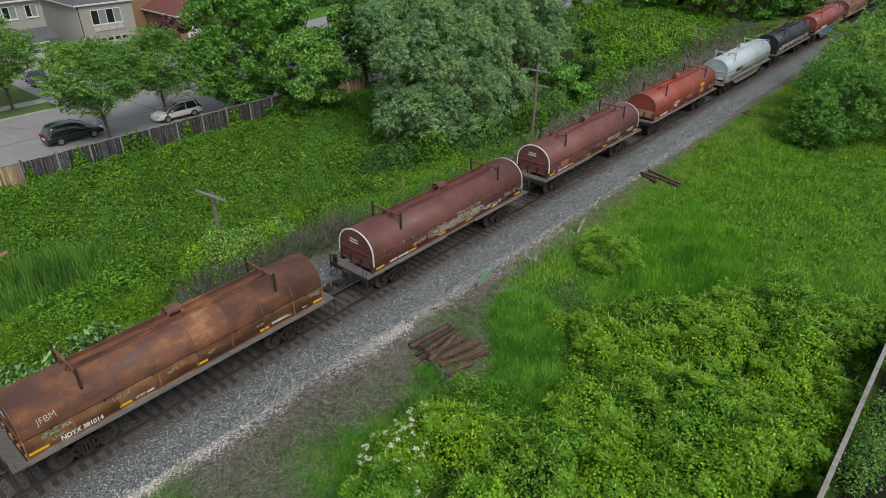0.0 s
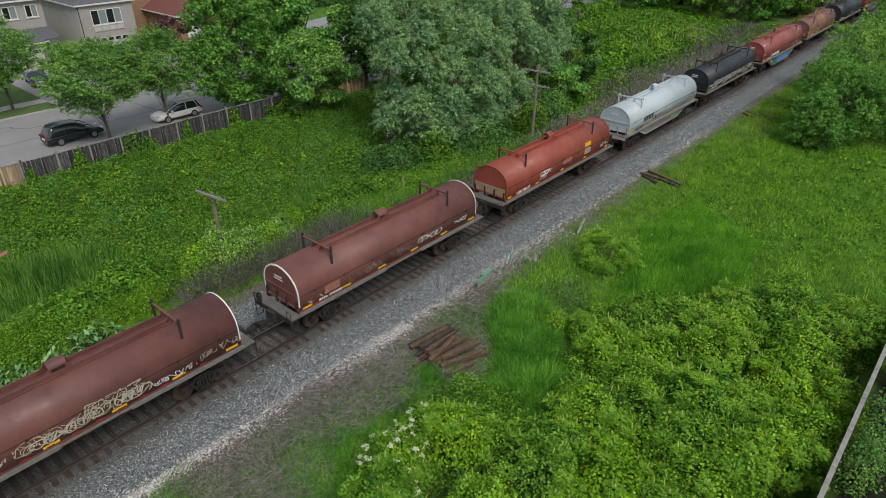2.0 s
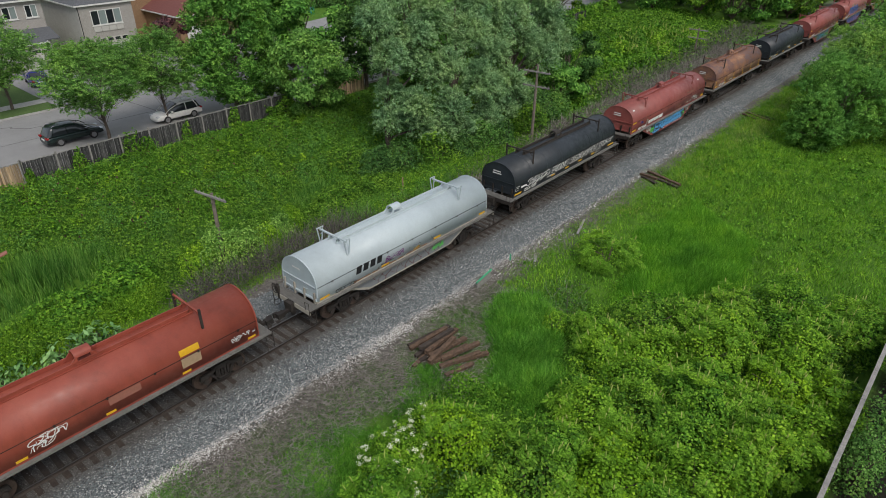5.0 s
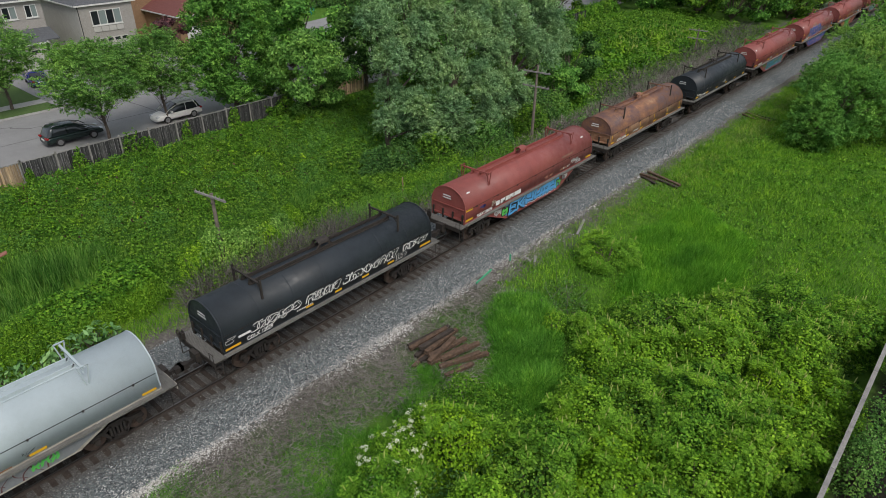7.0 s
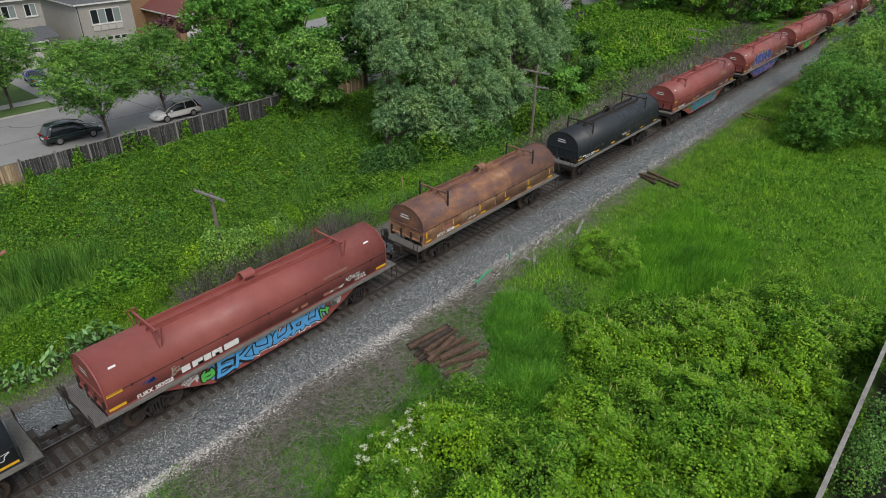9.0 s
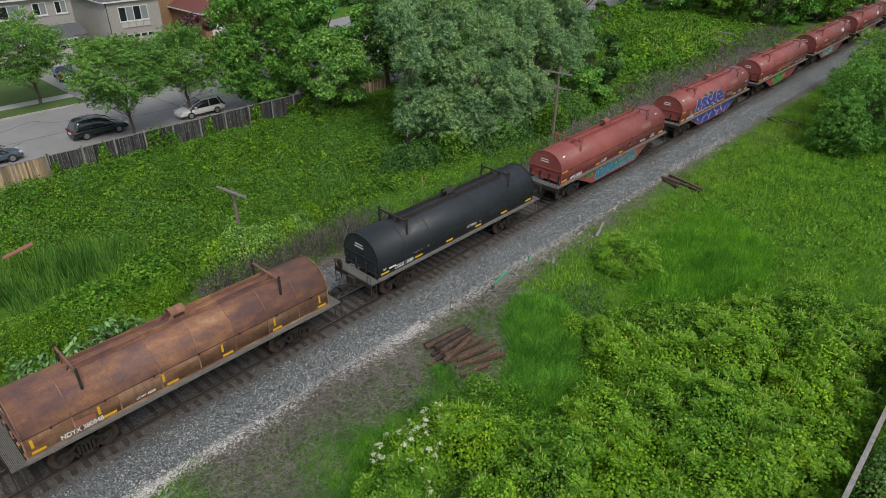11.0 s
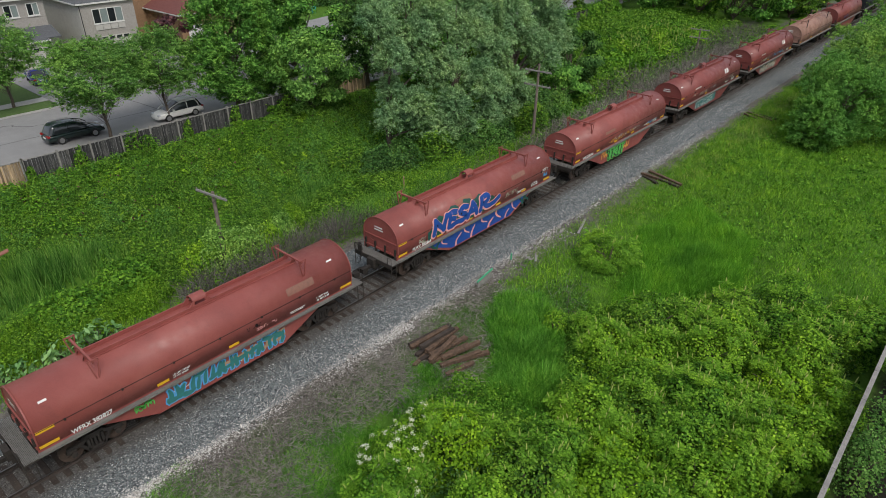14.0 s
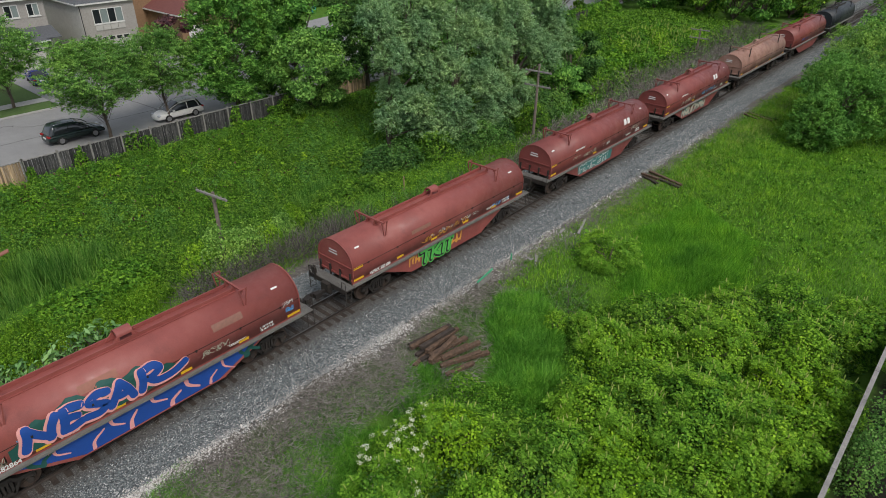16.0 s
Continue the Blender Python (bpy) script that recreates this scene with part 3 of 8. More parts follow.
n = 3600
sx = 34 * g.random(n) ** 1.3 + 1
sy = -3.7 - np.abs(g.normal(0, 0.75, n))
tagged(stones("strayed_stones", np.stack([sx, sy, np.maximum(bed_height(sx, sy), height(sx, sy)) + 0.01], -1), g.uniform(0.015, 0.045, n), CHALK, 4), "stray pale stones on bare earth", "gravel", kind="stuff")

# ---- the train ----
SPEED = 11.07


def arch(hw, zb, zs, top, n=18):
    """Outline of a hood: straight sides, then a round top."""
    pts = [(-hw, zb)]
    for k in range(n + 1):
        a = math.pi * (1 - k / n)
        pts.append((hw * math.cos(a), zs + (top - zs) * math.sin(a) ** 0.92))
    pts.append((hw, zb))
    return pts


def scribble(bm, x0, x1, z0, z1, seed, count, w=0.025, y=-1.4):
    """Looping spray strokes as flat ribbons on the car's side."""
    r = random.Random(seed)
    for _ in range(count):
        cx, cz = r.uniform(x0, x1), r.uniform(z0, z1)
        a, p, q = r.uniform(0, 6.28), r.uniform(0.5, 1.2), r.uniform(1.0, 2.8)
        ph, sx, sz = r.uniform(0, 6.28), (z1 - z0) * r.uniform(0.35, 0.95), (z1 - z0) * r.uniform(0.3, 0.55)
        pts = []
        for k in range(13):
            t = k / 12 * r.uniform(3.6, 3.7)
            pts.append((min(max(cx + sx * math.sin(p * t + a) + 0.2 * sx * t * 0.3, x0), x1), (z0 + z1) / 2 + (0.35 * (cz - (z0 + z1) / 2) + sz * math.sin(q * t + ph)) * 0.82))
        prev = None
        for i, (x, z) in enumerate(pts):
            j, h = min(i + 1, 12), max(i - 1, 0)
            d = Vector((pts[j][0] - pts[h][0], 0, pts[j][1] - pts[h][1]))
            d = d.normalized() if d.length > 1e-5 else Vector((1, 0, 0))
            s = Vector((-d.z, 0, d.x)) * w / 2
            e = [bm.verts.new((x + s.x, y, z + s.z)), bm.verts.new((x - s.x, y, z - s.z))]
            if prev:
                bm.faces.new((prev[0], e[0], e[1], prev[1]))
            prev = e


def piece_letters(x0, x1, z0, z1, count, seed, grow=0.0):
    """Swelling, curved and pointed strokes of a large spray-painted piece: outlines in x and z."""
    r = random.Random(seed)
    out = []
    step, h = (x1 - x0) / count, z1 - z0
    for i in range(count):
        cx, cz = x0 + step * (i + 0.5), (z0 + z1) / 2
        hw, hh = step * 0.55, h / 2
        for k in range(r.choice((3, 3, 4))):
            if k < 2:
                side = -1 if k == 0 else 1
                a, c = Vector((side * r.uniform(0.3, 0.8), -r.uniform(0.7, 1.0))), Vector((side * r.uniform(0.2, 0.9), r.uniform(0.6, 1.0)))
                b = Vector((side * r.uniform(-0.2, 1.3), r.uniform(-0.4, 0.4)))
            else:
                q = r.uniform(-0.8, 0.8)
                a, c = Vector((-r.uniform(0.6, 1.0), q)), Vector((r.uniform(0.6, 1.1), q + r.uniform(-0.5, 0.5)))
                b = Vector((r.uniform(-0.4, 0.4), q + r.uniform(-0.7, 0.7)))
            wid = r.uniform(0.07, 0.11) * (step + h) * 0.6
            left, right = [], []
            for n in range(9):
                t = n / 8
                p = a * (1 - t) ** 2 + b * 2 * t * (1 - t) + c * t * t
                d = ((b - a) * (1 - t) + (c - b) * t)
                d = Vector((d.x * hw, d.y * hh)).normalized()
                w = wid * (0.45 + 0.75 * math.sin(math.pi * min(1, 0.12 + t * r.uniform(0.86, 0.9)))) + grow
                e = Vector((cx + p.x * hw + 0.12 * hh * p.y, cz + p.y * hh * 0.92)) + d * (grow * (1 if t == 1 else -1 if t == 0 else 0))
                left.append(e + Vector((-d.y, d.x)) * w), right.append(e - Vector((-d.y, d.x)) * w)
            out.append([(min(max(p.x, x0 - grow), x1 + grow), min(max(p.y, z0 - grow * 0.6), z1 + grow * 0.4)) for p in left + right[::-1]])
    return out


GLYPHS = {
    "N": [[(0.05, 0.0), (0.12, 0.55), (0.1, 1.0)], [(0.1, 0.95), (0.45, 0.5), (0.85, 0.08)], [(0.82, 0.05), (0.86, 0.6), (1.0, 1.0)]],
    "E": [[(0.1, 0.0), (0.16, 0.5), (0.1, 1.0)], [(0.1, 0.97), (0.5, 1.02), (1.0, 0.94)], [(0.12, 0.5), (0.45, 0.55), (0.8, 0.48)], [(0.1, 0.03), (0.5, 0.0), (1.02, 0.1)]],
    "S": [[(0.95, 0.92), (0.5, 1.0), (0.12, 0.78), (0.45, 0.55), (0.9, 0.32), (0.6, 0.03), (0.0, 0.1)]],
    "A": [[(0.0, 0.0), (0.25, 0.55), (0.42, 1.0)], [(0.42, 1.0), (0.75, 0.55), (1.0, 0.0)], [(0.2, 0.4), (0.5, 0.34), (0.8, 0.4)]],
    "R": [[(0.1, 0.0), (0.16, 0.5), (0.1, 1.0)], [(0.1, 0.96), (0.6, 1.05), (0.9, 0.78), (0.6, 0.52), (0.2, 0.5)], [(0.4, 0.5), (0.75, 0.16), (1.25, 0.1), (1.7, 0.2), (2.1, 0.42)]],
    "T": [[(-0.05, 0.95), (0.5, 1.0), (1.05, 0.96)], [(0.5, 0.95), (0.52, 0.5), (0.5, 0.0)]],
    "I": [[(0.5, 1.0), (0.5, 0.5), (0.5, 0.0)], [(0.1, 0.97), (0.5, 1.0), (0.9, 0.97)]],
    "K": [[(0.1, 0.0), (0.14, 0.5), (0.1, 1.0)], [(0.95, 1.0), (0.5, 0.6), (0.15, 0.48)], [(0.3, 0.52), (0.6, 0.25), (1.05, 0.02)]],
}


def curve_of(pts, per=6):
    """A smooth curve through the points."""
    p = [Vector(q) for q in pts]
    p = [p[0] * 2 - p[1]] + p + [p[-1] * 2 - p[-2]]
    out = []
    for a, b, c, d in zip(p, p[1:], p[2:], p[3:]):
        for k in range(per):
            t = k / per
            out.append(0.5 * (2 * b + (c - a) * t + (2 * a - 5 * b + 4 * c - d) * t * t + (3 * b - a - 3 * c + d) * t ** 3))
    return out + [p[-2]]


def sprayed(bm, pts, w, y, lift, taper=0.0, per=6):
    """One spray stroke with round ends; y gives the depth at a height."""
    line = curve_of(pts, per)
    n = len(line)
    left, right = [], []
    for i, q in enumerate(line):
        d = line[min(i + 1, n - 1)] - line[max(i - 1, 0)]
        d = d.normalized() if d.length > 1e-6 else Vector((1, 0))
        t = i / (n - 1)
        e = w / 2 * (1 - taper * t)
        side = Vector((-d.y, d.x))
        if i == 0:
            for a in (0.9, 0.5):
                left.append(q - d * e * a + side * e * math.sqrt(1 - a * a)), right.append(q - d * e * a - side * e * math.sqrt(1 - a * a))
        left.append(q + side * e), right.append(q - side * e)
        if i == n - 1:
            for a in (0.5, 0.9):
                left.append(q + d * e * a + side * e * math.sqrt(1 - a * a)), right.append(q + d * e * a - side * e * math.sqrt(1 - a * a))
    L = [bm.verts.new((v.x, y(v.y) - lift, v.y)) for v in left]
    R = [bm.verts.new((v.x, y(v.y) - lift, v.y)) for v in right]
    for i in range(len(L) - 1):
        bm.faces.new((L[i], L[i + 1], R[i + 1], R[i]))


def bubble_row(bm, x0, x1, z0, z1, seed, y, w=0.04):
    """A row of outlined throw-up letters that cannot be read: closed loops, hooks and bars."""
    r = random.Random(seed)
    x, h, k = x0, z1 - z0, 0
    while x < x1 - 0.2:
        s = r.uniform(0.32, 0.6)
        kind = r.choice("ouhnxjo")

        def at(pts):
            return [(x + s * (a + r.uniform(-0.17, 0.17)) + 0.3 * h * b, z0 + h * min(1.05, max(-0.05, b + r.uniform(-0.16, 0.16)))) for a, b in pts]
        rows = {
            "o": [[(0.5, 0.0), (0.05, 0.2), (0.05, 0.75), (0.5, 1.0), (0.95, 0.75), (0.95, 0.25), (0.5, 0.0)], [(0.45, 0.4), (0.55, 0.62)]],
            "u": [[(0.05, 1.0), (0.0, 0.3), (0.35, 0.0), (0.85, 0.1), (0.95, 1.0)], [(0.05, 1.0), (0.35, 0.95), (0.4, 0.35)], [(0.95, 1.0), (0.65, 0.9), (0.6, 0.35)]],
            "h": [[(0.05, 0.0), (0.0, 0.95), (0.35, 1.0), (0.4, 0.6), (0.8, 0.65), (1.0, 0.35), (0.95, 0.0)], [(0.05, 0.0), (0.4, 0.02), (0.45, 0.35), (0.65, 0.3), (0.65, 0.0), (0.95, 0.0)]],
            "n": [[(0.0, 0.05), (0.05, 0.9), (0.45, 1.0), (0.9, 0.85), (1.0, 0.05)], [(0.3, 0.05), (0.4, 0.6), (0.65, 0.55), (0.7, 0.05)]],
            "x": [[(0.0, 0.1), (0.45, 0.5), (0.05, 0.95)], [(1.0, 0.95), (0.5, 0.5), (1.0, 0.05)], [(0.2, 0.75), (0.9, 0.3)]],
            "j": [[(0.2, 1.0), (0.9, 0.95), (0.7, 0.5), (0.75, 0.1), (0.3, 0.0), (0.05, 0.3)], [(0.1, 0.7), (0.5, 0.7)]],
        }[kind]
        for pts in rows:
            sprayed(bm, at(pts), w * r.uniform(0.5, 1.1), y, 0.004 + 0.0004 * (k % 20), per=4)
            k += 1
        if r.random() < 0.6:
            sprayed(bm, at(rows[0][::-1]), w * 0.6, y, 0.003, per=4)
        x += s * r.uniform(0.72, 0.95)


def flat(bm, outlines, y):
    for k, o in enumerate(outlines):
        yy = y - k * 0.0004
        n = len(o) // 2
        vs = [bm.verts.new((x, yy, z)) for x, z in o]
        for i in range(n - 1):
            bm.faces.new((vs[i], vs[i + 1], vs[-2 - i], vs[-1 - i]))


def sill_outline(L, deep):
    if deep:
        low = 0.18 if deep is True else deep
        run = 1.7 + 2.65 * (1.34 - low) / 1.16
        return [(1.7, 1.34), (run, low), (L - run, low), (L - 1.7, 1.34)]
    return [(-0.1, 1.34), (-0.1, 1.16), (L + 0.1, 1.16), (L + 0.1, 1.34)]


def sink(bm):
    """Set truck pieces down on the rail, a little larger."""
    for v in bm.verts:
        v.co.z = RAIL_Z + v.co.z * 1.24


WHEEL_Z = RAIL_Z + 0.46


def build_truck(parent, cx):
    tr = part("truck", truck_bolster(cx), M["truck"], parent, "dark cast-steel two-axle truck")
    for s in (-1, 1):
        bm = bmesh.new()
        y0, y1 = s * 0.93, s * 1.07
        up = [(-1.12, 0.5), (-1.05, 0.68), (-0.5, 0.7), (-0.3, 0.84), (0.3, 0.84), (0.5, 0.7), (1.05, 0.68), (1.12, 0.5)]
        top = [(cx + a, b) for a, b in up] + [(cx + a, b) for a, b in ((0.98, 0.46), (0.9, 0.56), (0.5, 0.57), (0.3, 0.7), (-0.3, 0.7), (-0.5, 0.57), (-0.9, 0.56), (-0.98, 0.46))]
        prism(bm, top, y0, y1)
        prism(bm, [(cx - 0.62, 0.56), (cx - 0.32, 0.18), (cx + 0.32, 0.18), (cx + 0.62, 0.56), (cx + 0.5, 0.58), (cx + 0.26, 0.29), (cx - 0.26, 0.29), (cx - 0.5, 0.58)], y0, y1)
        for a in (-0.28, 0.28):
            box(bm, cx + a - 0.05, cx + a + 0.05, y0, y1, 0.24, 0.74)
        for a in (-0.15, 0.0, 0.15):
            disc_z(bm, cx + a, s * 1.0, 0.055, 0.29, 0.62)
        sink(bm)
        part("side_frame", bm, M["truck"], tr)
        for a in (-0.865, 0.865):
            bm = bmesh.new()
            disc(bm, (cx + a, 0.42), 0.12, s * 0.95, s * 1.13, 12)
            box(bm, cx + a - 0.14, cx + a + 0.14, s * 0.96, s * 1.08, 0.5, 0.58)
            sink(bm)
            part("bearing_box", bm, M["iron"], tr)
    for a in (-0.865, 0.865):
        axle = new("wheelset", WHEEL[0])
        axle.parent = tr
        axle.matrix_basis = pose(cx + a, 0, WHEEL_Z)
        AXLES.append(axle)


def disc_z(bm, x, y, rad, z0, z1, n=8):
    a = [bm.verts.new((x + rad * math.cos(t), y + rad * math.sin(t), z0)) for t in (2 * math.pi * k / n for k in range(n))]
    b = [bm.verts.new((v.co.x, v.co.y, z1)) for v in a]
    for k in range(n):
        bm.faces.new((a[k], a[(k + 1) % n], b[(k + 1) % n], b[k]))
    bm.faces.new(a[::-1]), bm.faces.new(b)


def truck_bolster(cx):
    bm = bmesh.new()
    box(bm, cx - 0.2, cx + 0.2, -1.05, 1.05, 0.62, 0.8)
    box(bm, cx - 0.3, cx + 0.3, -0.3, 0.3, 0.75, 0.95)
    for s in (-1, 1):
        box(bm, cx + s * 0.42 - 0.04, cx + s * 0.42 + 0.04, -0.75, 0.75, 0.4, 0.52)
    sink(bm)
    return bm


AXLES, CARS = [], []
bm = bmesh.new()
for s in (-1, 1):
    disc(bm, (0, 0), 0.46, s * 0.69, s * 0.79, 28)
    disc(bm, (0, 0), 0.485, s * 0.66, s * 0.69, 28)
    disc(bm, (0, 0), 0.3, s * 0.79, s * 0.8, 20)
    disc(bm, (0, 0), 0.14, s * 0.8, s * 0.86, 12)
    for k in range(6):
        a = k * math.pi / 3
        beam(bm, (0.17 * math.cos(a), s * 0.81, 0.17 * math.sin(a)), (0.28 * math.cos(a), s * 0.81, 0.28 * math.sin(a)), 0.05, 0.03)
disc(bm, (0, 0), 0.085, -0.95, 0.95, 10)
bmesh.ops.recalc_face_normals(bm, faces=bm.faces)
WHEEL = [bpy.data.meshes.new("wheelset")]
bm.to_mesh(WHEEL[0])
bm.free()
WHEEL[0].materials.append(M["wheel"])


bm = bmesh.new()
box(bm, -0.017, 0.017, -1.55, 1.55, -0.03, 0.02)
bmesh.ops.recalc_face_normals(bm, faces=bm.faces)
SLAT = bpy.data.meshes.new("slat")
bm.to_mesh(SLAT)
bm.free()
SLAT.materials.append(M["grate"])


def coil_car(x0, L, paint, label, deep=False, frame_paint=None, rim=None, top=3.56, zs=2.3, split=False, ribs=0, gantry="iron", number="", num_mat="white",
             marks=(), end_panel=None, end_text=2, bail=True, seams=True, vee=False):
    """A covered coil car. Its own x runs from the leading end of the hood (0) to the trailing end (L)."""
    car = holder("coil_car", label, "railway wagon", "train of coil cars", (x0, 0, 0))
    CARS.append((car, x0))
    body, fr = PAINT[paint], frame_paint or PAINT[paint]
    iron = M["iron"] if gantry == "iron" else body
    hw, zb = 1.38, 1.5
    # hood
    bm = bmesh.new()
    prof = arch(hw, zb, zs, top, 22)
    loft(bm, prof, 0.0, L)
    hood = part("hood", bm, body, car)
    for f in hood.data.polygons:
        f.use_smooth = abs(f.normal.x) < 0.5
    for e, xa, xb in ((0, -0.035, 0.02), (1, L - 0.02, L + 0.035)):
        bm = bmesh.new()
        o, i = arch(hw + 0.025, zb + 0.26, zs, top + 0.025, 22), arch(hw - 0.05, zb + 0.26, zs, top - 0.05, 22)
        va = [[bm.verts.new((x, y, z)) for y, z in q] for x in (xa, xb) for q in (o, i)]
        for k in range(len(o) - 1):
            bm.faces.new((va[0][k], va[0][k + 1], va[1][k + 1], va[1][k]))
            bm.faces.new((va[2][k], va[2][k + 1], va[3][k + 1], va[3][k]))
            bm.faces.new((va[0][k], va[0][k + 1], va[2][k + 1], va[2][k]))
            bm.faces.new((va[1][k], va[1][k + 1], va[3][k + 1], va[3][k]))
        part("end_rim", bm, M["white"] if rim else body, car, "white-painted rim" if rim else "")
        xs = xa - 0.01 if e == 0 else xb + 0.01
        sgn = -1 if e == 0 else 1
        bm = bmesh.new()
        beam(bm, (xs, -hw + 0.1, zs + 0.02), (xs, hw - 0.1, zs + 0.02), 0.05, 0.06)
        beam(bm, (xs, -hw + 0.04, zb + 0.1), (xs, hw - 0.04, zb + 0.1), 0.07, 0.1)
        for y in (-0.55, 0.55):
            tube(bm, [(xs, y - 0.14, zs - 0.24), (xs + sgn * 0.06, y - 0.14, zs - 0.24), (xs + sgn * 0.06, y + 0.14, zs - 0.24), (xs, y + 0.14, zs - 0.24)], 0.014, 5)
        part("end_stiffener", bm, body, car)
        if end_panel:
            bm = bmesh.new()
            box(bm, xs - 0.012, xs + 0.012, -hw + 0.12, hw - 0.12, zb + 0.16, zs - 0.06)
            part("end_panel", bm, M[end_panel], car, "weathered tan end panel")
    # seams and ribs on the hood
    if seams:
        for s in (-1, 1):
            bm = bmesh.new()
            beam(bm, (0.0, s * (hw + 0.004), zs), (L, s * (hw + 0.004), zs), 0.016, 0.024)
            for k in range(7):
                x = L * (k + 0.5) / 7
                box(bm, x - 0.035, x + 0.035, s * (hw + 0.035) - 0.02, s * (hw + 0.035) + 0.02, zs - 0.05, zs + 0.05)
            part("side_seam", bm, M["truck"], car, "dark seam with clamps")
    for k in range(ribs):
        x = L * (k + 1) / (ribs + 1)
        bm = bmesh.new()
        o = arch(hw + 0.008, zb + 0.03, zs, top + 0.008, 22)
        a = [bm.verts.new((x - 0.025, y, z)) for y, z in o]
        b = [bm.verts.new((x + 0.025, y, z)) for y, z in o]
        for i in range(len(o) - 1):
            bm.faces.new((a[i], a[i + 1], b[i + 1], b[i]))
        part("hood_rib", bm, body, car)
    # roof channel, stacking brackets, lifting bail
    xg0, xg1 = L * 0.175, L * 0.825
    for s in (-1, 1):
        bm = bmesh.new()
        beam(bm, (xg0 - 0.1, s * 0.29, top + 0.06), (xg1 + 0.1, s * 0.29, top + 0.06), 0.05, 0.18)
        beam(bm, (xg0 - 0.1, s * 0.34, top - 0.022), (xg1 + 0.1, s * 0.34, top - 0.022), 0.1, 0.03)
        part("roof_rail", bm, body if gantry != "iron" else M["iron"], car)
    for x in (xg0, xg1):
        bm = bmesh.new()
        zt = top + 0.3
        reach = 1.08
        beam(bm, (x, -reach, zt), (x, reach, zt), 0.085, 0.085)
        bracket = part("stacking_bracket", bm, iron, car)
        zf = zs + (top - zs) * math.sqrt(1 - (reach / hw) ** 2)
        for s in (-1, 1):
            bm = bmesh.new()
            if vee:
                for q in (-0.2, 0.2):
                    beam(bm, (x + q, s * reach, zt + 0.1), (x + q * 0.2, s * reach, zf - 0.03), 0.045, 0.045)
                beam(bm, (x - 0.22, s * reach, zt + 0.1), (x + 0.22, s * reach, zt + 0.1), 0.045, 0.045)
            else:
                beam(bm, (x, s * (reach + 0.04), zt + 0.19), (x, s * (reach + 0.04), zf - 0.02), 0.1, 0.075)
            part("bracket_leg", bm, iron if vee else M["iron"], bracket)
            for q, w in ((((x, s * (reach - 0.05), zt - 0.25), (x, s * (reach - 0.3), zt - 0.02)), 0.04), (((x - 0.12, s * 0.29, top + 0.02), (x, s * 0.29, zt)), 0.05), (((x + 0.12, s * 0.29, top + 0.02), (x, s * 0.29, zt)), 0.05)):
                bm = bmesh.new()
                beam(bm, *q, w, w)
                part("strut", bm, iron, bracket)
    if bail:
        bm = bmesh.new()
        xm = L / 2
        arc = [math.pi * k / 12 for k in range(13)]
        mid = top + 0.3
        ring = [(0.28 * math.cos(t), mid + 0.24 * math.sin(t)) for t in arc] + [(0.23 * math.cos(t), mid - 0.02 + 0.21 * math.sin(t)) for t in arc[::-1]]
        loft(bm, ring, xm - 0.33, xm + 0.33)
        tube_ = part("lifting_bail", bm, body if gantry != "iron" else M["iron"], car)
        for s in (-1, 1):
            bm = bmesh.new()
            prism(bm, [(xm - 0.68, top - 0.01), (xm - 0.35, mid + 0.01), (xm - 0.25, mid + 0.01), (xm - 0.25, top + 0.08), (xm + 0.25, top + 0.08), (xm + 0.25, mid + 0.01), (xm + 0.35, mid + 0.01), (xm + 0.68, top - 0.01)], s * 0.255 - 0.024, s * 0.255 + 0.024)
            part("bail_plate", bm, body if gantry != "iron" else M["iron"], tube_)
    # underframe
    bm = bmesh.new()
    box(bm, -0.9, L + 0.9, -0.28, 0.28, 0.82, 1.32)
    for k in range(9):
        x = 1.0 + (L - 2.0) * k / 8
        box(bm, x - 0.07, x + 0.07, -1.34, 1.34, 1.12, 1.36)
    part("centre_sill", bm, M["iron"], car)
    for s in (-1, 1):
        bm = bmesh.new()
        if deep:
            prism(bm, sill_outline(L, deep), s * 1.30, s * 1.335)
            lowest = sill_outline(L, deep)[1:3]
            beam(bm, (lowest[0][0], s * 1.31, lowest[0][1] + 0.01), (lowest[1][0], s * 1.31, lowest[1][1] + 0.01), 0.12, 0.04)
        box(bm, -0.05, L + 0.05, s * 1.27, s * 1.37, 1.2, 1.5)
        part("side_sill", bm, fr, car)
        ys = sorted((s * 1.38, s * 1.565))
        runs = [(-0.1, L + 0.1)] if not split else [(-0.1, L * 0.42), (L * 0.62, L + 0.1)]
        for r0, r1 in runs:
            bm = bmesh.new()
            box(bm, r0, r1, ys[0], ys[1], 1.385, 1.41)
            part("walkway", bm, M["grate"], car, "grey steel grating walkway")
            bm = bmesh.new()
            box(bm, r0, r1, s * 1.571 - 0.006, s * 1.571 + 0.006, 1.32, 1.425)
            part("toe_board", bm, M["grate"], car)
        if split:
            bm = bmesh.new()
            box(bm, L * 0.42, L * 0.62, min(s * 1.38, s * 1.45), max(s * 1.38, s * 1.45), 1.3, 1.37)
            part("narrow_ledge", bm, M["grate"], car)
        for k in range(6):
            x = 0.8 + (L - 1.6) * k / 5
            bm = bmesh.new()
            prism_x(bm, [(s * 1.36, 1.38), (s * 1.55, 1.38), (s * 1.36, 1.1)], x - 0.02, x + 0.02)
            part("walkway_bracket", bm, fr, car)
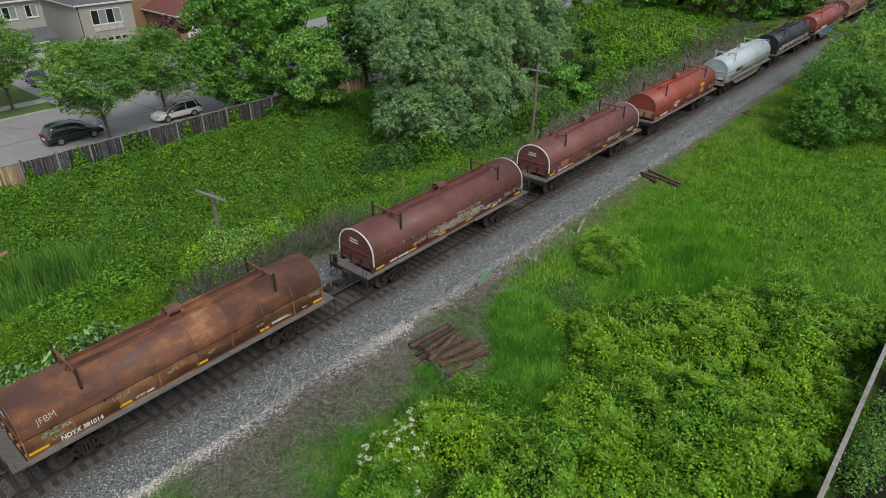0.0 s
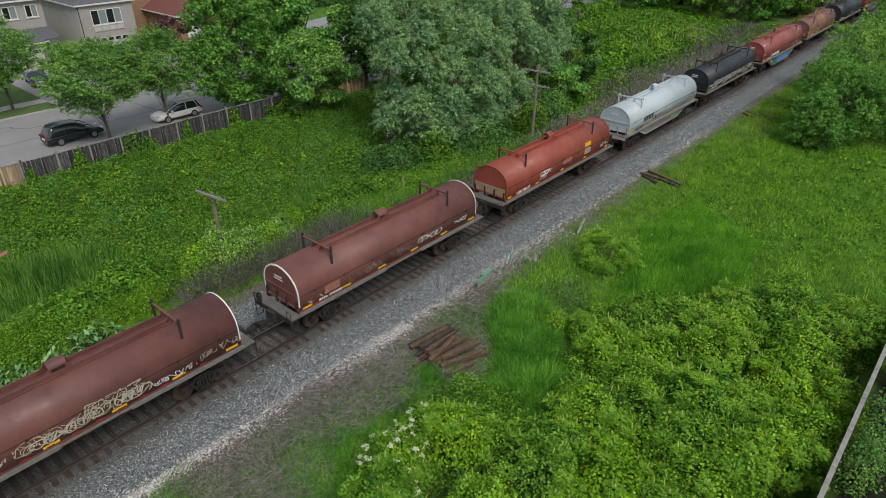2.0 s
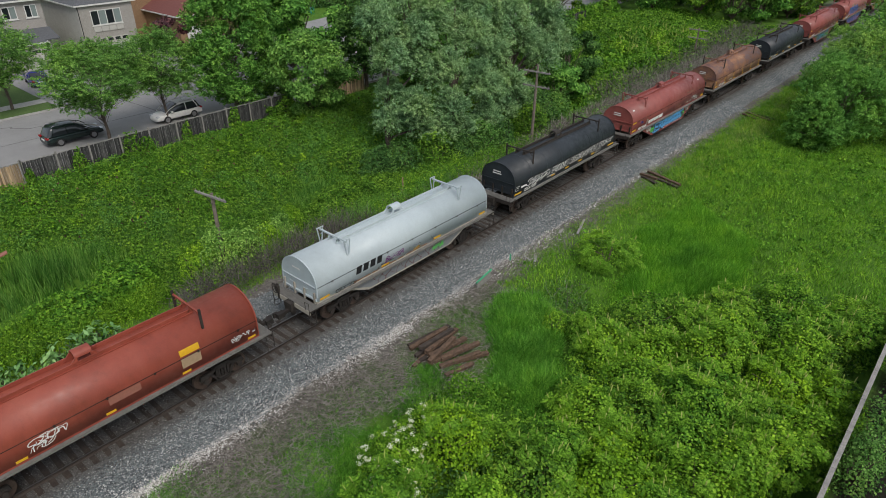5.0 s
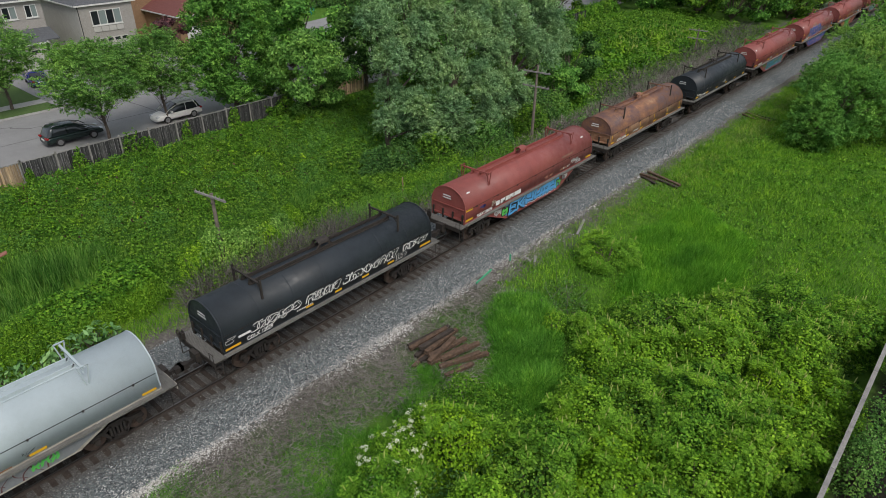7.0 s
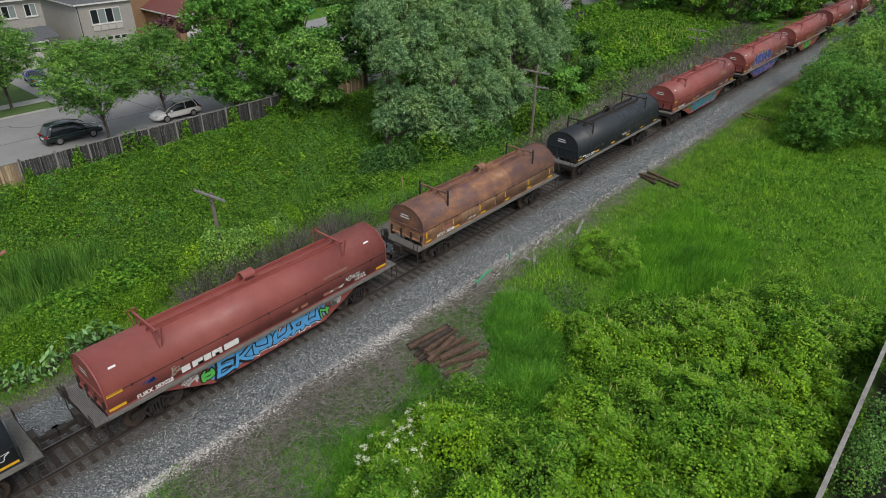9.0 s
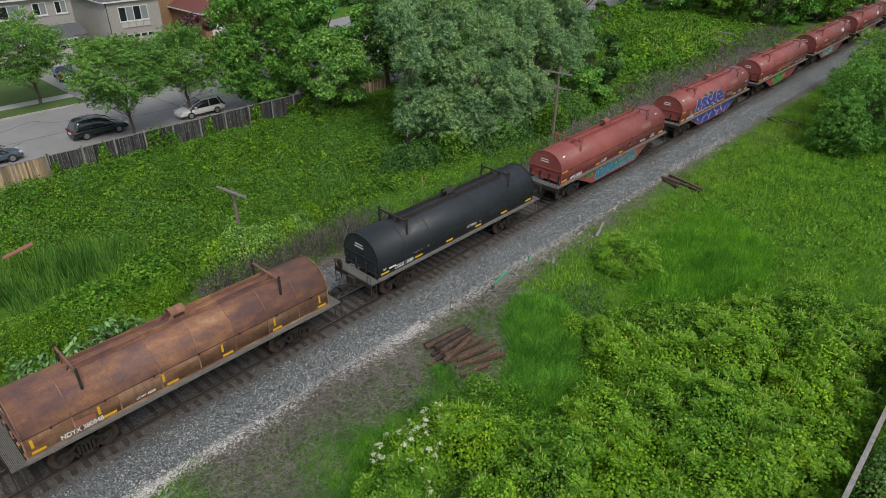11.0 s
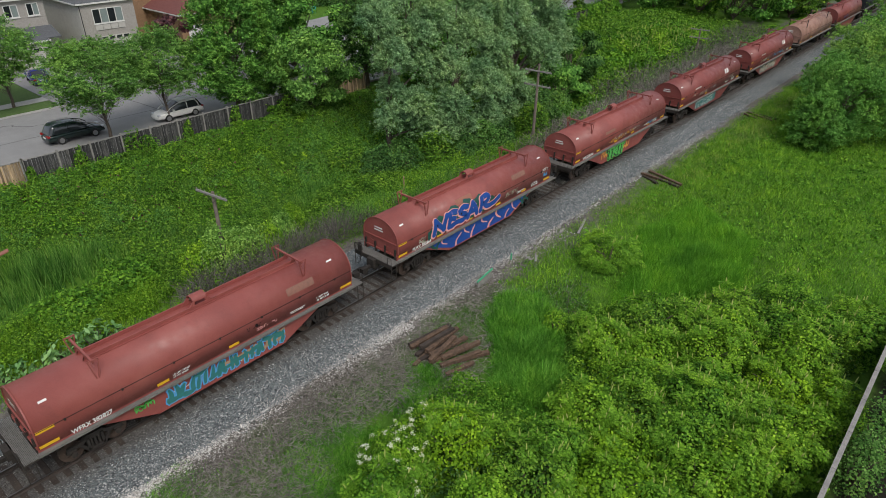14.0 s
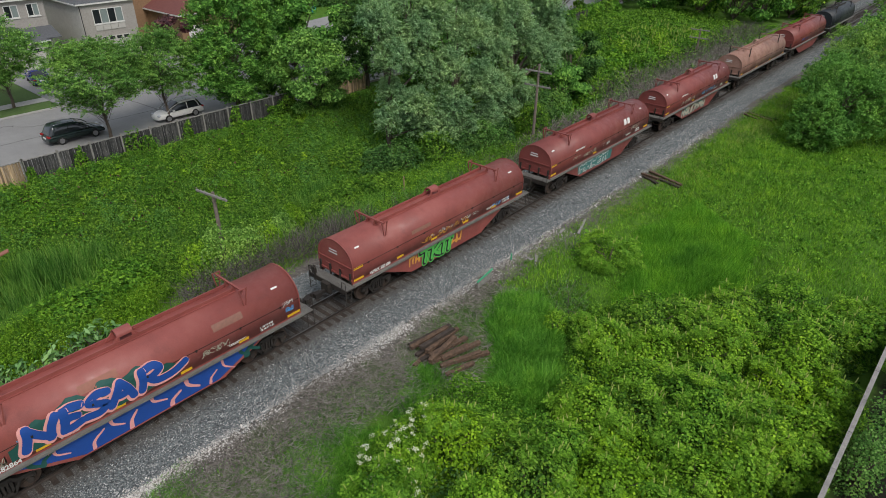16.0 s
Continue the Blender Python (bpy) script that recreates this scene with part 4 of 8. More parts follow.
    # ends: platform, posts, steps, coupler, hand brake
    for e in (0, 1):
        sg = -1 if e == 0 else 1
        xe = 0.0 if e == 0 else L
        bm = bmesh.new()
        xa, xb = sorted((xe + sg * 0.12, xe + sg * 0.62))
        outline = [(xa - 0.03, -1.56), (xb + 0.03, -1.56), (xb + 0.03, 1.56), (xa - 0.03, 1.56)]
        lo, hi = [bm.verts.new((*q, 1.27)) for q in outline], [bm.verts.new((*q, 1.315)) for q in outline]
        for i in range(4):
            bm.faces.new((lo[i], lo[(i + 1) % 4], hi[(i + 1) % 4], hi[i]))
        bm.faces.new(lo[::-1]), bm.faces.new(hi)
        plat = part("end_platform", bm, M["iron"], car, "slatted steel end platform")
        for k in range(11):
            sl = new("slat", SLAT)
            sl.parent = plat
            sl.matrix_basis = pose(xa + (xb - xa) * k / 10, 0, 1.35)
        bm = bmesh.new()
        xo = xe + sg * 0.68
        box(bm, min(xo, xo - sg * 0.06), max(xo, xo - sg * 0.06), -1.5, 1.5, 1.08, 1.32)
        for y in (-1.2, -0.4, 0.4, 1.2):
            box(bm, xe + sg * 0.06 - 0.04, xe + sg * 0.06 + 0.04, y - 0.05, y + 0.05, 1.36, zs - 0.3)
        part("end_beam", bm, fr if paint == "white" else M["iron"], car)
        for s in (-1, 1):
            bm = bmesh.new()
            y = s * 1.5
            x1, x2 = xe + sg * 0.3, xe + sg * 0.68
            for x in (x1, x2):
                tube(bm, [(x, y, 1.35), (x, y, 0.35)], 0.022, 5)
            for z in (0.35, 0.68, 1.01):
                tube(bm, [(x1, y, z), (x2, y, z)], 0.02, 5)
            tube(bm, [(x2, y, 1.3), (x2, y, 1.78), (x2, y - s * 0.3, 1.78), (x2, y - s * 0.3, 1.3)], 0.018, 5)
            part("corner_step", bm, M["iron"], car)
        bm = bmesh.new()
        x1, x2, x3 = xe + sg * 0.66, xe + sg * 1.3, xe + sg * 1.62
        beam(bm, (x1, 0, 0.86), (x2, 0, 0.86), 0.16, 0.18)
        beam(bm, (x2 - sg * 0.08, -0.04, 0.86), (x3, -0.04, 0.86), 0.3, 0.27)
        beam(bm, (x3 - sg * 0.16, 0.14, 0.86), (x3 + sg * 0.1, 0.14, 0.86), 0.13, 0.27)
        box(bm, min(x1, x1 + sg * 0.12), max(x1, x1 + sg * 0.12), -0.3, 0.3, 0.66, 1.08)
        tube(bm, [(x1, -0.5, 0.8), (x1 + sg * 0.3, -0.45, 0.45), (x3, -0.3, 0.4)], 0.025, 6)
        part("coupler", bm, M["truck"], car)
        if e == 0:
            bm = bmesh.new()
            xw = xe - 0.68
            box(bm, xw - 0.09, xw + 0.03, 0.86, 1.14, 1.5, 1.85)
            box(bm, xw - 0.02, xw + 0.03, 0.93, 1.07, 1.05, 1.95)
            for k in range(14):
                a, b = 2 * math.pi * k / 14, 2 * math.pi * (k + 1) / 14
                beam(bm, (xw - 0.16, 1.0 + 0.27 * math.cos(a), 1.75 + 0.27 * math.sin(a)), (xw - 0.16, 1.0 + 0.27 * math.cos(b), 1.75 + 0.27 * math.sin(b)), 0.03, 0.03)
            for k in range(4):
                a = math.pi * k / 4
                beam(bm, (xw - 0.15, 1.0 + 0.26 * math.cos(a), 1.75 + 0.26 * math.sin(a)), (xw - 0.15, 1.0 - 0.26 * math.cos(a), 1.75 - 0.26 * math.sin(a)), 0.02, 0.02)
            part("hand_brake", bm, M["iron"], car, "spoked hand-brake wheel and gear box")
    build_truck(car, 1.9)
    build_truck(car, L - 1.9)
    # lettering and markings on the visible side
    ys = -hw - 0.004

    def on(zz):
        t = min(1, max(0, (zz - zs) / (top - zs)))
        return -(hw + 0.006) * (math.sqrt(max(0, 1 - t ** 2.15)) if zz > zs else 1)

    if number:
        lettering("car_number", number, 0.285, pose(1.15, ys, zb - 0.045 * bool(deep), 90), M[num_mat], car, "painted car number", 0.008, 0.143 * len(number))
    if end_text:
        bm = bmesh.new()
        for k in range(end_text):
            w = 0.62 if k == 0 else 0.7
            box(bm, -0.042, -0.038, -w / 2 + 0.1, w / 2 + 0.1, zs + 0.62 - 0.16 * k, zs + 0.7 - 0.16 * k)
        part("end_stencil", bm, M["white"], car, "two lines of white stencilled marks")
    for kind, *a in marks:
        if kind == "bars":
            col, z, h, rows = a
            for x, w in rows:
                bm = bmesh.new()
                box(bm, x, x + w, ys - 0.002, ys + 0.004, z, z + h)
                part("reflector" if col == "yellow" else "stencil_bar", bm, M[col], car)
        elif kind == "tag":
            col, xa, xb, za, zc, seed, cnt, w = a
            bm = bmesh.new()
            scribble(bm, xa, xb, za, zc, seed, cnt, w, ys - 0.003)
            part("spray_tag", bm, M[col], car, "looping spray-painted tag", kind="stuff")
        elif kind == "script":
            # a run of looping outlined letters
            col, xa, xb, za, zc, seed, step, w = a
            bm = bmesh.new()
            r = random.Random(seed)
            x = xa
            while x < xb - step:
                hi = zc - r.uniform(0, 0.12)
                scribble(bm, x, x + step * 1.25, za, hi, seed * 31 + int(x * 17), 2, w, ys - 0.003)
                if r.random() < 0.6:
                    scribble(bm, x, x + step * 1.4, za, hi, seed * 57 + int(x * 23), 2, w, ys - 0.0035)
                    x += step * r.uniform(0.8, 1.1)
                    continue
                n = 11
                cx, cz, rx, rz, q = x + step / 2, (za + hi) / 2, step * 0.52, (hi - za) / 2, r.uniform(0, 6)
                ring = [[bm.verts.new((cx + (rx + o) * math.cos(t) + 0.25 * rz * math.sin(t), ys - 0.003, cz + (rz + o) * math.sin(t) * (1 + 0.18 * math.sin(3 * t + q)))) for t in (2 * math.pi * k / n for k in range(n))] for o in (-w / 2, w / 2)]
                for k in range(n):
                    if k != int(q * 1.7):
                        bm.faces.new((ring[0][k], ring[0][(k + 1) % n], ring[1][(k + 1) % n], ring[1][k]))
                x += step * r.uniform(0.85, 1.15)
            part("spray_tag", bm, M[col], car, "run of looping spray-painted letters", kind="stuff")
        elif kind == "piece":
            fill, edge, back, xa, xb, za, zc, cnt, seed, low = a
            yy = -1.337 if low else ys
            for lay, (mat, grow) in enumerate(((back, 0.12), (edge, 0.06), (fill, 0.0))):
                if not mat:
                    continue
                bm = bmesh.new()
                flat(bm, piece_letters(xa, xb, za, zc, cnt, seed, grow), yy - 0.003 - lay * 0.012)
                part("spray_piece", bm, M[mat], car, "large spray-painted letter shapes", kind="stuff")
        elif kind == "text":
            body, size, xa, za, col = a[:5]
            lettering("stencil_line", body, size, pose(xa, -0.006, za, 90, -2 if len(a) > 5 else 0), M[col], car, "", (-0.004 if len(a) > 5 else 0.006) if size > 0.12 else 0.003, wrap=on)["kind"] = "stuff"
        elif kind == "throw":
            col, rows, w = a
            for k, (xa, xb, za, zc) in enumerate(rows):
                bm = bmesh.new()
                bubble_row(bm, xa, xb, za, zc, int(xa * 100) + k, on, w)
                part("spray_tag", bm, M[col], car, "outlined spray-painted letters", kind="stuff")
        elif kind == "strokes":
            # fat hand-sprayed letters: a shade behind, a pale edge, the fill and a few drips
            word, fill, edge, shade, rows, za, zc, wid, low = a
            depth = (lambda zz: -1.3375) if low else on
            for lay, (mat, grow, dx, dz) in enumerate(((shade, 0.34, -0.03, -0.02), (edge, 0.15, -0.05, -0.03), (fill, 0.0, 0.0, 0.0))):
                if not mat:
                    continue
                bm = bmesh.new()
                k = 0
                for ch, (xa, xb) in zip(word, rows):
                    for st in GLYPHS[ch]:
                        pts = [(xa + (xb - xa) * u + 0.14 * (v - 0.5) + dx, za + wid / 2 + (zc - za - wid) * v + dz) for u, v in st]
                        sprayed(bm, pts, wid + grow, depth, (0.034 if low else 0.014) + 0.007 * lay + 0.0004 * k)
                        k += 1
                part("spray_piece", bm, M[mat], car, "fat spray-painted letters", kind="stuff")
        elif kind == "hooks":
            # curved tapering strokes over a painted sill
            col, xa, xb, za, zc, cnt, seed, w = a
            r = random.Random(seed)
            bm = bmesh.new()
            for k in range(cnt):
                x = xa + (xb - xa) * (k + r.uniform(0.2, 0.8)) / cnt
                q, up = (1, k % 2 == 0)
                z0_, z1_ = (zc, zc - r.uniform(0.4, 0.75)) if up else (za, za + r.uniform(0.35, 0.7))
                z1_ = min(max(z1_, za), zc)
                sprayed(bm, [(x, z0_), (x + q * 0.08, (z0_ + z1_) / 2), (x + q * r.uniform(0.3, 0.6), z1_)], w * r.uniform(0.7, 1.6), lambda zz: -1.3395, 0.0005 + 0.0003 * k, 0.55)
            part("spray_stroke", bm, M[col], car, "curved strokes of spray paint", kind="stuff")
        elif kind == "slabs":
            # a slanting emblem of plain blocks
            col, xa, za, w, h, cnt = a
            for k in range(cnt):
                bm = bmesh.new()
                x = xa + k * (w + 0.06)
                for p, q in ((0.0, 0.33), (0.33, 0.67), (0.67, 1.0)):
                    prism(bm, [(x + w * 0.2 * p, za + h * p), (x + w * (0.8 + 0.2 * p), za + h * p), (x + w * (0.8 + 0.2 * q), za + h * q), (x + w * 0.2 * q, za + h * q)], ys - 0.012, ys)
                for v in bm.verts:
                    v.co.y += on(v.co.z) - on(zb)
                part("emblem_block", bm, M[col], car)
        elif kind == "cloud":
            # sprayed background with a ragged outline
            col, xa, xb, za, zc, seed = a
            r = random.Random(seed)
            bm = bmesh.new()
            n, rows = 34, 7
            lo, hi = [za + r.uniform(0, 0.05) for _ in range(n + 1)], [zc - r.uniform(0, 0.09) - 0.12 * math.sin(k * 0.9) - 0.75 * abs(2 * k / n - 1) ** 3 for k in range(n + 1)]
            grid = [[bm.verts.new((xa + (xb - xa) * k / n, on(lo[k] + (hi[k] - lo[k]) * j / rows) - 0.012, lo[k] + (hi[k] - lo[k]) * j / rows)) for j in range(rows + 1)] for k in range(n + 1)]
            for p, q in zip(grid, grid[1:]):
                for j in range(rows):
                    bm.faces.new((p[j], q[j], q[j + 1], p[j + 1]))
            part("spray_background", bm, M[col], car, "ragged dark teal spray paint behind the letters")
        elif kind == "wedges":
            # small tapering strokes over a painted sill
            col, xa, xb, za, zc, cnt, seed = a
            r = random.Random(seed)
            bm = bmesh.new()
            for k in range(cnt):
                x, z = xa + (xb - xa) * (k + r.random()) / cnt, r.uniform(za, zc)
                q, w = r.uniform(-0.35, 0.35), r.uniform(0.16, 0.38)
                o = [(x, z), (x + w, z + q * 0.3), (x + w * 1.5, min(zc, z + abs(q) + 0.15)), (x + w * 0.9, z + 0.1)]
                bm.faces.new([bm.verts.new((e, -1.345 - k * 0.0003, f)) for e, f in o])
            part("spray_stroke", bm, M[col], car, "small sharp strokes of spray paint", kind="stuff")
        elif kind == "sillfill":
            (col,) = a
            bm = bmesh.new()
            o = sill_outline(L, deep)
            vs = [bm.verts.new((x + (0.35 if x < L / 2 else -0.35), -1.3385, z * 0.94 + 0.045)) for x, z in o]
            bm.faces.new(vs)
            part("sill_colour", bm, M[col], car, "spray-painted side sill")
        elif kind == "patch":
            col, x, z, w, h = a
            bm = bmesh.new()
            n = 5
            rows = [[bm.verts.new((xx, on(z + h * k / n), z + h * k / n)) for xx in (x, x + w)] for k in range(n + 1)]
            for p, q in zip(rows, rows[1:]):
                bm.faces.new((p[0], p[1], q[1], q[0]))
            part("paint_patch", bm, M[col], car, "repainted patch on the hood")
    return car


def prism_x(bm, outline, x0, x1):
    loft(bm, outline, x0, x1)


def yel(L, n=6, w=0.6, z=1.52, h=0.11, first=0.15):
    return ("bars", "yellow", z, h, [(first + (L - 2 * first - w) * k / (n - 1), w) for k in range(n)])


def red_dots(L, z=1.5):
    return ("bars", "redmark", z, 0.05, [(0.9 + k * 0.9, 0.3) for k in range(int((L - 2) / 0.9))])


LB, LA = 13.75, 15.3


def long_bars(xs=(3.23, 6.07, 8.99, 11.85)):
    """Reflector bars of a long car: one high and one low at each end, more along the foot of the hood."""
    return (("bars", "yellow", 2.2, 0.13, [(0.05, 0.66)]), ("bars", "yellow", 1.53, 0.13, [(0.02, 0.7), (14.55, 0.74)] + [(x, 0.52) for x in xs]),
            ("patch", "white", 0.55, 3.18, 0.3, 0.06), ("patch", "white", 14.1, 3.18, 0.35, 0.06), ("bars", "white", 1.69, 0.03, [(11.35, 0.9)]), ("bars", "white", 1.62, 0.03, [(11.35, 0.8)]), ("text", "L  52 FT 6 IN", 0.13, 13.0, 1.72, "white"), ("text", "CL 48 FT 0 IN", 0.13, 13.0, 1.57, "white"))


coil_car(2.64, LB, "rusty", "rusting brown coil car with patchy hood panels and chalked tags", ribs=7, number="NDYX 381014", gantry="own", marks=(("bars", "yellow", 1.55, 0.12, [(0.03, 0.7), (3.4, 0.5), (6.82, 0.5), (10.04, 0.5), (13.16, 0.58)]), ("text", "JFBM", 0.34, 0.62, 2.62, "cream", 1), ("script", "palegreen", 0.6, 1.6, 1.98, 2.28, 6, 0.24, 0.03), ("text", "SALUE", 0.27, 3.2, 1.98, "cream", 1), ("tag", "cream", 0.9, 1.4, 1.72, 1.88, 4, 5, 0.02), ("text", "LT WT  63200", 0.13, 4.05, 1.6, "white"), ("tag", "cream", 5.5, 6.0, 1.9, 2.1, 8, 5, 0.015), ("tag", "cream", 13.0, 13.65, 1.95, 2.2, 9, 7, 0.028), ("tag", "cream", 9.9, 10.4, 1.85, 2.0, 3, 5, 0.02), ("tag", "cream", 7.4, 7.9, 1.8, 2.0, 2, 4, 0.018), ("bars", "white", 1.7, 0.04, [(10.7, 0.9)]), ("bars", "white", 1.63, 0.03, [(10.7, 1.1), (12.5, 0.3)])))
coil_car(20.0, LB, "maroon", "dull maroon coil car with white rim and cream tags", rim=True, split=True, number="", gantry="own", marks=(("bars", "white", 1.53, 0.12, [(1.2 + k * 0.14 + (0.1 if k > 3 else 0), 0.1) for k in range(10)]), yel(LB), red_dots(LB), ("script", "cream", 2.9, 4.5, 1.75, 2.1, 11, 0.42, 0.024), ("throw", "cream", ((6.9, 8.8, 2.1, 2.42), (4.6, 9.4, 1.7, 2.05)), 0.04), ("script", "cream", 4.4, 9.6, 1.7, 2.3, 12, 0.6, 0.026), ("tag", "cream", 11.8, 13.9, 1.7, 2.15, 13, 12, 0.02), ("tag", "white", 9.6, 11.6, 1.62, 1.9, 14, 14, 0.03), ("tag", "cream", 0.8, 3.4, 2.2, 2.5, 16, 6, 0.014)))
coil_car(37.15, LB, "maroon2", "faded maroon coil car with white rim", rim=True, split=True, number="", gantry="own", marks=(("bars", "white", 1.53, 0.12, [(1.2 + k * 0.14 + (0.1 if k > 3 else 0), 0.1) for k in range(10)]), yel(LB), red_dots(LB), ("patch", "primer", 1.6, 1.75, 1.0, 0.45), ("throw", "white", ((8.4, 10.4, 1.78, 2.08), (11.6, 12.6, 1.8, 2.02)), 0.028), ("tag", "cream", 2.5, 8.0, 1.65, 2.1, 24, 16, 0.012), ("tag", "cream", 0.4, 1.8, 1.65, 1.95, 23, 7, 0.02)))
coil_car(54.2, LB, "red", "bright red coil car with a weathered tan end panel", end_panel="tan", end_text=0, number="FURX 380127", gantry="own", marks=(yel(LB, 5, 0.4), ("throw", "white", ((3.9, 5.3, 1.9, 2.2), (4.0, 4.9, 1.66, 1.88)), 0.04), ("patch", "yellow", 10.0, 2.4, 0.9, 0.3), ("patch", "tan", 10.0, 1.8, 0.9, 0.5), ("patch", "primer", 6.9, 1.9, 1.3, 0.35), ("tag", "white", 12.4, 13.6, 1.75, 2.05, 32, 8, 0.03)))
coil_car(71.5, LB, "white", "pale grey coil car with a rust-stained grey frame", vee=True, deep=0.6, frame_paint=PAINT["cream"], gantry="own", end_text=1, number="CGLX 12129", num_mat="black", marks=(yel(LB, 4, 0.6, 1.53), ("slabs", "black", 2.6, 1.92, 0.44, 0.42, 4), ("bars", "rust", 1.505, 0.05, [(2.4 + k * 0.66, 0.64 - 0.1 * (k % 3)) for k in range(9)]), ("bars", "black", 1.68, 0.08, [(4.4 + k * 0.1, 0.06) for k in range(10)]), ("sillfill", "greyspray"), ("hooks", "maroonspray", 3.6, 9.2, 0.66, 1.22, 16, 42, 0.05), ("tag", "maroonspray", 4.2, 8.8, 1.52, 1.66, 48, 8, 0.03), ("piece", "green", None, None, 8.6, 9.6, 0.75, 1.22, 3, 45, True), ("tag", "purple", 4.7, 6.2, 1.72, 2.05, 46, 12, 0.035), ("tag", "yellow", 7.0, 7.6, 1.54, 1.7, 47, 7, 0.03), ("bars", "white", 1.22, 0.16, [(1.9 + k * 0.2, 0.12) for k in range(6)]), ("tag", "black", 6.2, 9.5, 1.7, 1.9, 41, 5, 0.015), ("tag", "white", 10.7, 11.6, 1.25, 1.45, 43, 6, 0.03)))
coil_car(88.35, LB, "black", "slate-black coil car with a band of white tags", ribs=6, number="CGLX 12029", marks=(("bars", "yellow", 1.52, 0.11, [(0.02, 0.8), (4.53, 0.48), (6.41, 0.48), (8.3, 0.48), (10.2, 0.48), (12.8, 0.9)]), ("throw", "white", ((1.35, 4.3, 1.82, 2.2), (4.55, 6.75, 1.74, 2.16), (6.9, 9.05, 1.76, 2.18), (9.2, 10.7, 1.76, 2.22), (11.4, 12.7, 1.82, 2.2)), 0.045), ("throw", "white", ((2.3, 3.6, 1.72, 1.9), (10.8, 11.4, 1.5, 1.85), (12.7, 13.5, 1.86, 2.14)), 0.03), ("bars", "white", 1.86, 0.12, [(0.75, 0.62)]), ("throw", "white", ((0.05, 0.55, 1.84, 2.08),), 0.03), ("bars", "white", 1.6, 0.08, [(4.0 + k * 0.1, 0.06) for k in range(10)])))
coil_car(105.3, LA, "oxide", "oxide-red coil car with light blue spray-painted sill", vee=True, deep=True, gantry="own", number="FURX 383028", marks=long_bars(()) + (("piece", None, None, "sky", 4.4, 10.9, 0.4, 1.1, 8, 68, True), ("strokes", "EK", "sky", "black", None, ((4.65, 5.5), (5.6, 6.5)), 0.28, 1.22, 0.17, True), ("piece", "sky", "black", "white", 6.6, 10.7, 0.3, 1.22, 4, 61, True), ("piece", "green", "black", None, 3.9, 4.6, 0.45, 1.15, 1, 62, True), ("piece", "green", "black", None, 10.6, 11.2, 0.4, 1.1, 1, 66, True), ("tag", "white", 3.0, 3.8, 0.75, 1.2, 67, 9, 0.04), ("tag", "white", 11.3, 12.0, 0.75, 1.15, 65, 9, 0.06), ("tag", "blue", 1.5, 2.2, 1.9, 2.15, 63, 10, 0.025), ("tag", "cream", 2.7, 3.1, 1.7, 2.1, 69, 5, 0.025), ("bars", "white", 1.56, 0.3, [(3.15, 0.4), (3.65, 0.5), (4.2, 0.35), (4.6, 0.5), (5.2, 0.75)]), ("bars", "pink", 1.56, 0.12, [(3.9, 0.25), (4.75, 0.2)]), ("tag", "white", 12.4, 13.4, 1.75, 2.05, 64, 14, 0.03), ("patch", "faded", 11.0, 2.5, 1.6, 0.14), ("bars", "primer", 1.6, 0.16, [(8.95, 0.35), (9.5, 0.4), (10.9, 0.4), (11.5, 0.4)])))
coil_car(123.7, LB, "burnt", "burnt-orange coil car with dark rust stains", ribs=7, number="NDYX 380848", gantry="own", marks=(yel(LB, 6, 0.5), ("bars", "yellow", 1.78, 0.4, [(0.2, 0.1), (2.6, 0.1), (5.2, 0.1), (7.9, 0.1), (10.6, 0.1), (13.2, 0.1)]), ("text", "LT WT  62200", 0.13, 4.05, 1.6, "white"), ("bars", "primer", 1.7, 0.3, [(1.7, 0.8)])))
coil_car(140.85, LB, "black", "black coil car with few small white tags", ribs=6, number="CGLX 12003", marks=(yel(LB, 6, 0.6), ("bars", "white", 1.68, 0.1, [(0.75, 0.5)]), ("tag", "white", 7.1, 8.4, 1.7, 1.95, 71, 12, 0.025), ("tag", "white", 0.3, 0.6, 1.7, 1.9, 72, 4, 0.02), ("tag", "cream", 2.2, 4.0, 1.85, 2.0, 73, 6, 0.012)))
coil_car(158.0, LA, "oxide", "oxide-red coil car with teal and tan spray-painted sill", vee=True, deep=True, gantry="own", number="WFRX 382827", marks=long_bars((4.6, 8.0)) + (("piece", "tan", None, None, 7.6, 11.0, 0.4, 1.1, 6, 87, True), ("piece", "teal", "sky", None, 4.8, 10.9, 0.28, 1.2, 9, 81, True), ("wedges", "white", 5.0, 10.6, 0.4, 1.1, 12, 85), ("tag", "green", 3.5, 4.3, 0.8, 1.2, 86, 6, 0.05), ("tag", "pink", 9.5, 10.6, 1.66, 1.85, 82, 8, 0.02), ("tag", "black", 9.0, 9.9, 1.85, 2.1, 83, 6, 0.02), ("patch", "faded", 11.4, 2.6, 1.6, 0.35), ("text", "LD LMT 225400", 0.12, 5.3, 1.68, "white"), ("text", "LT WT 60600", 0.12, 5.3, 1.55, "white")))
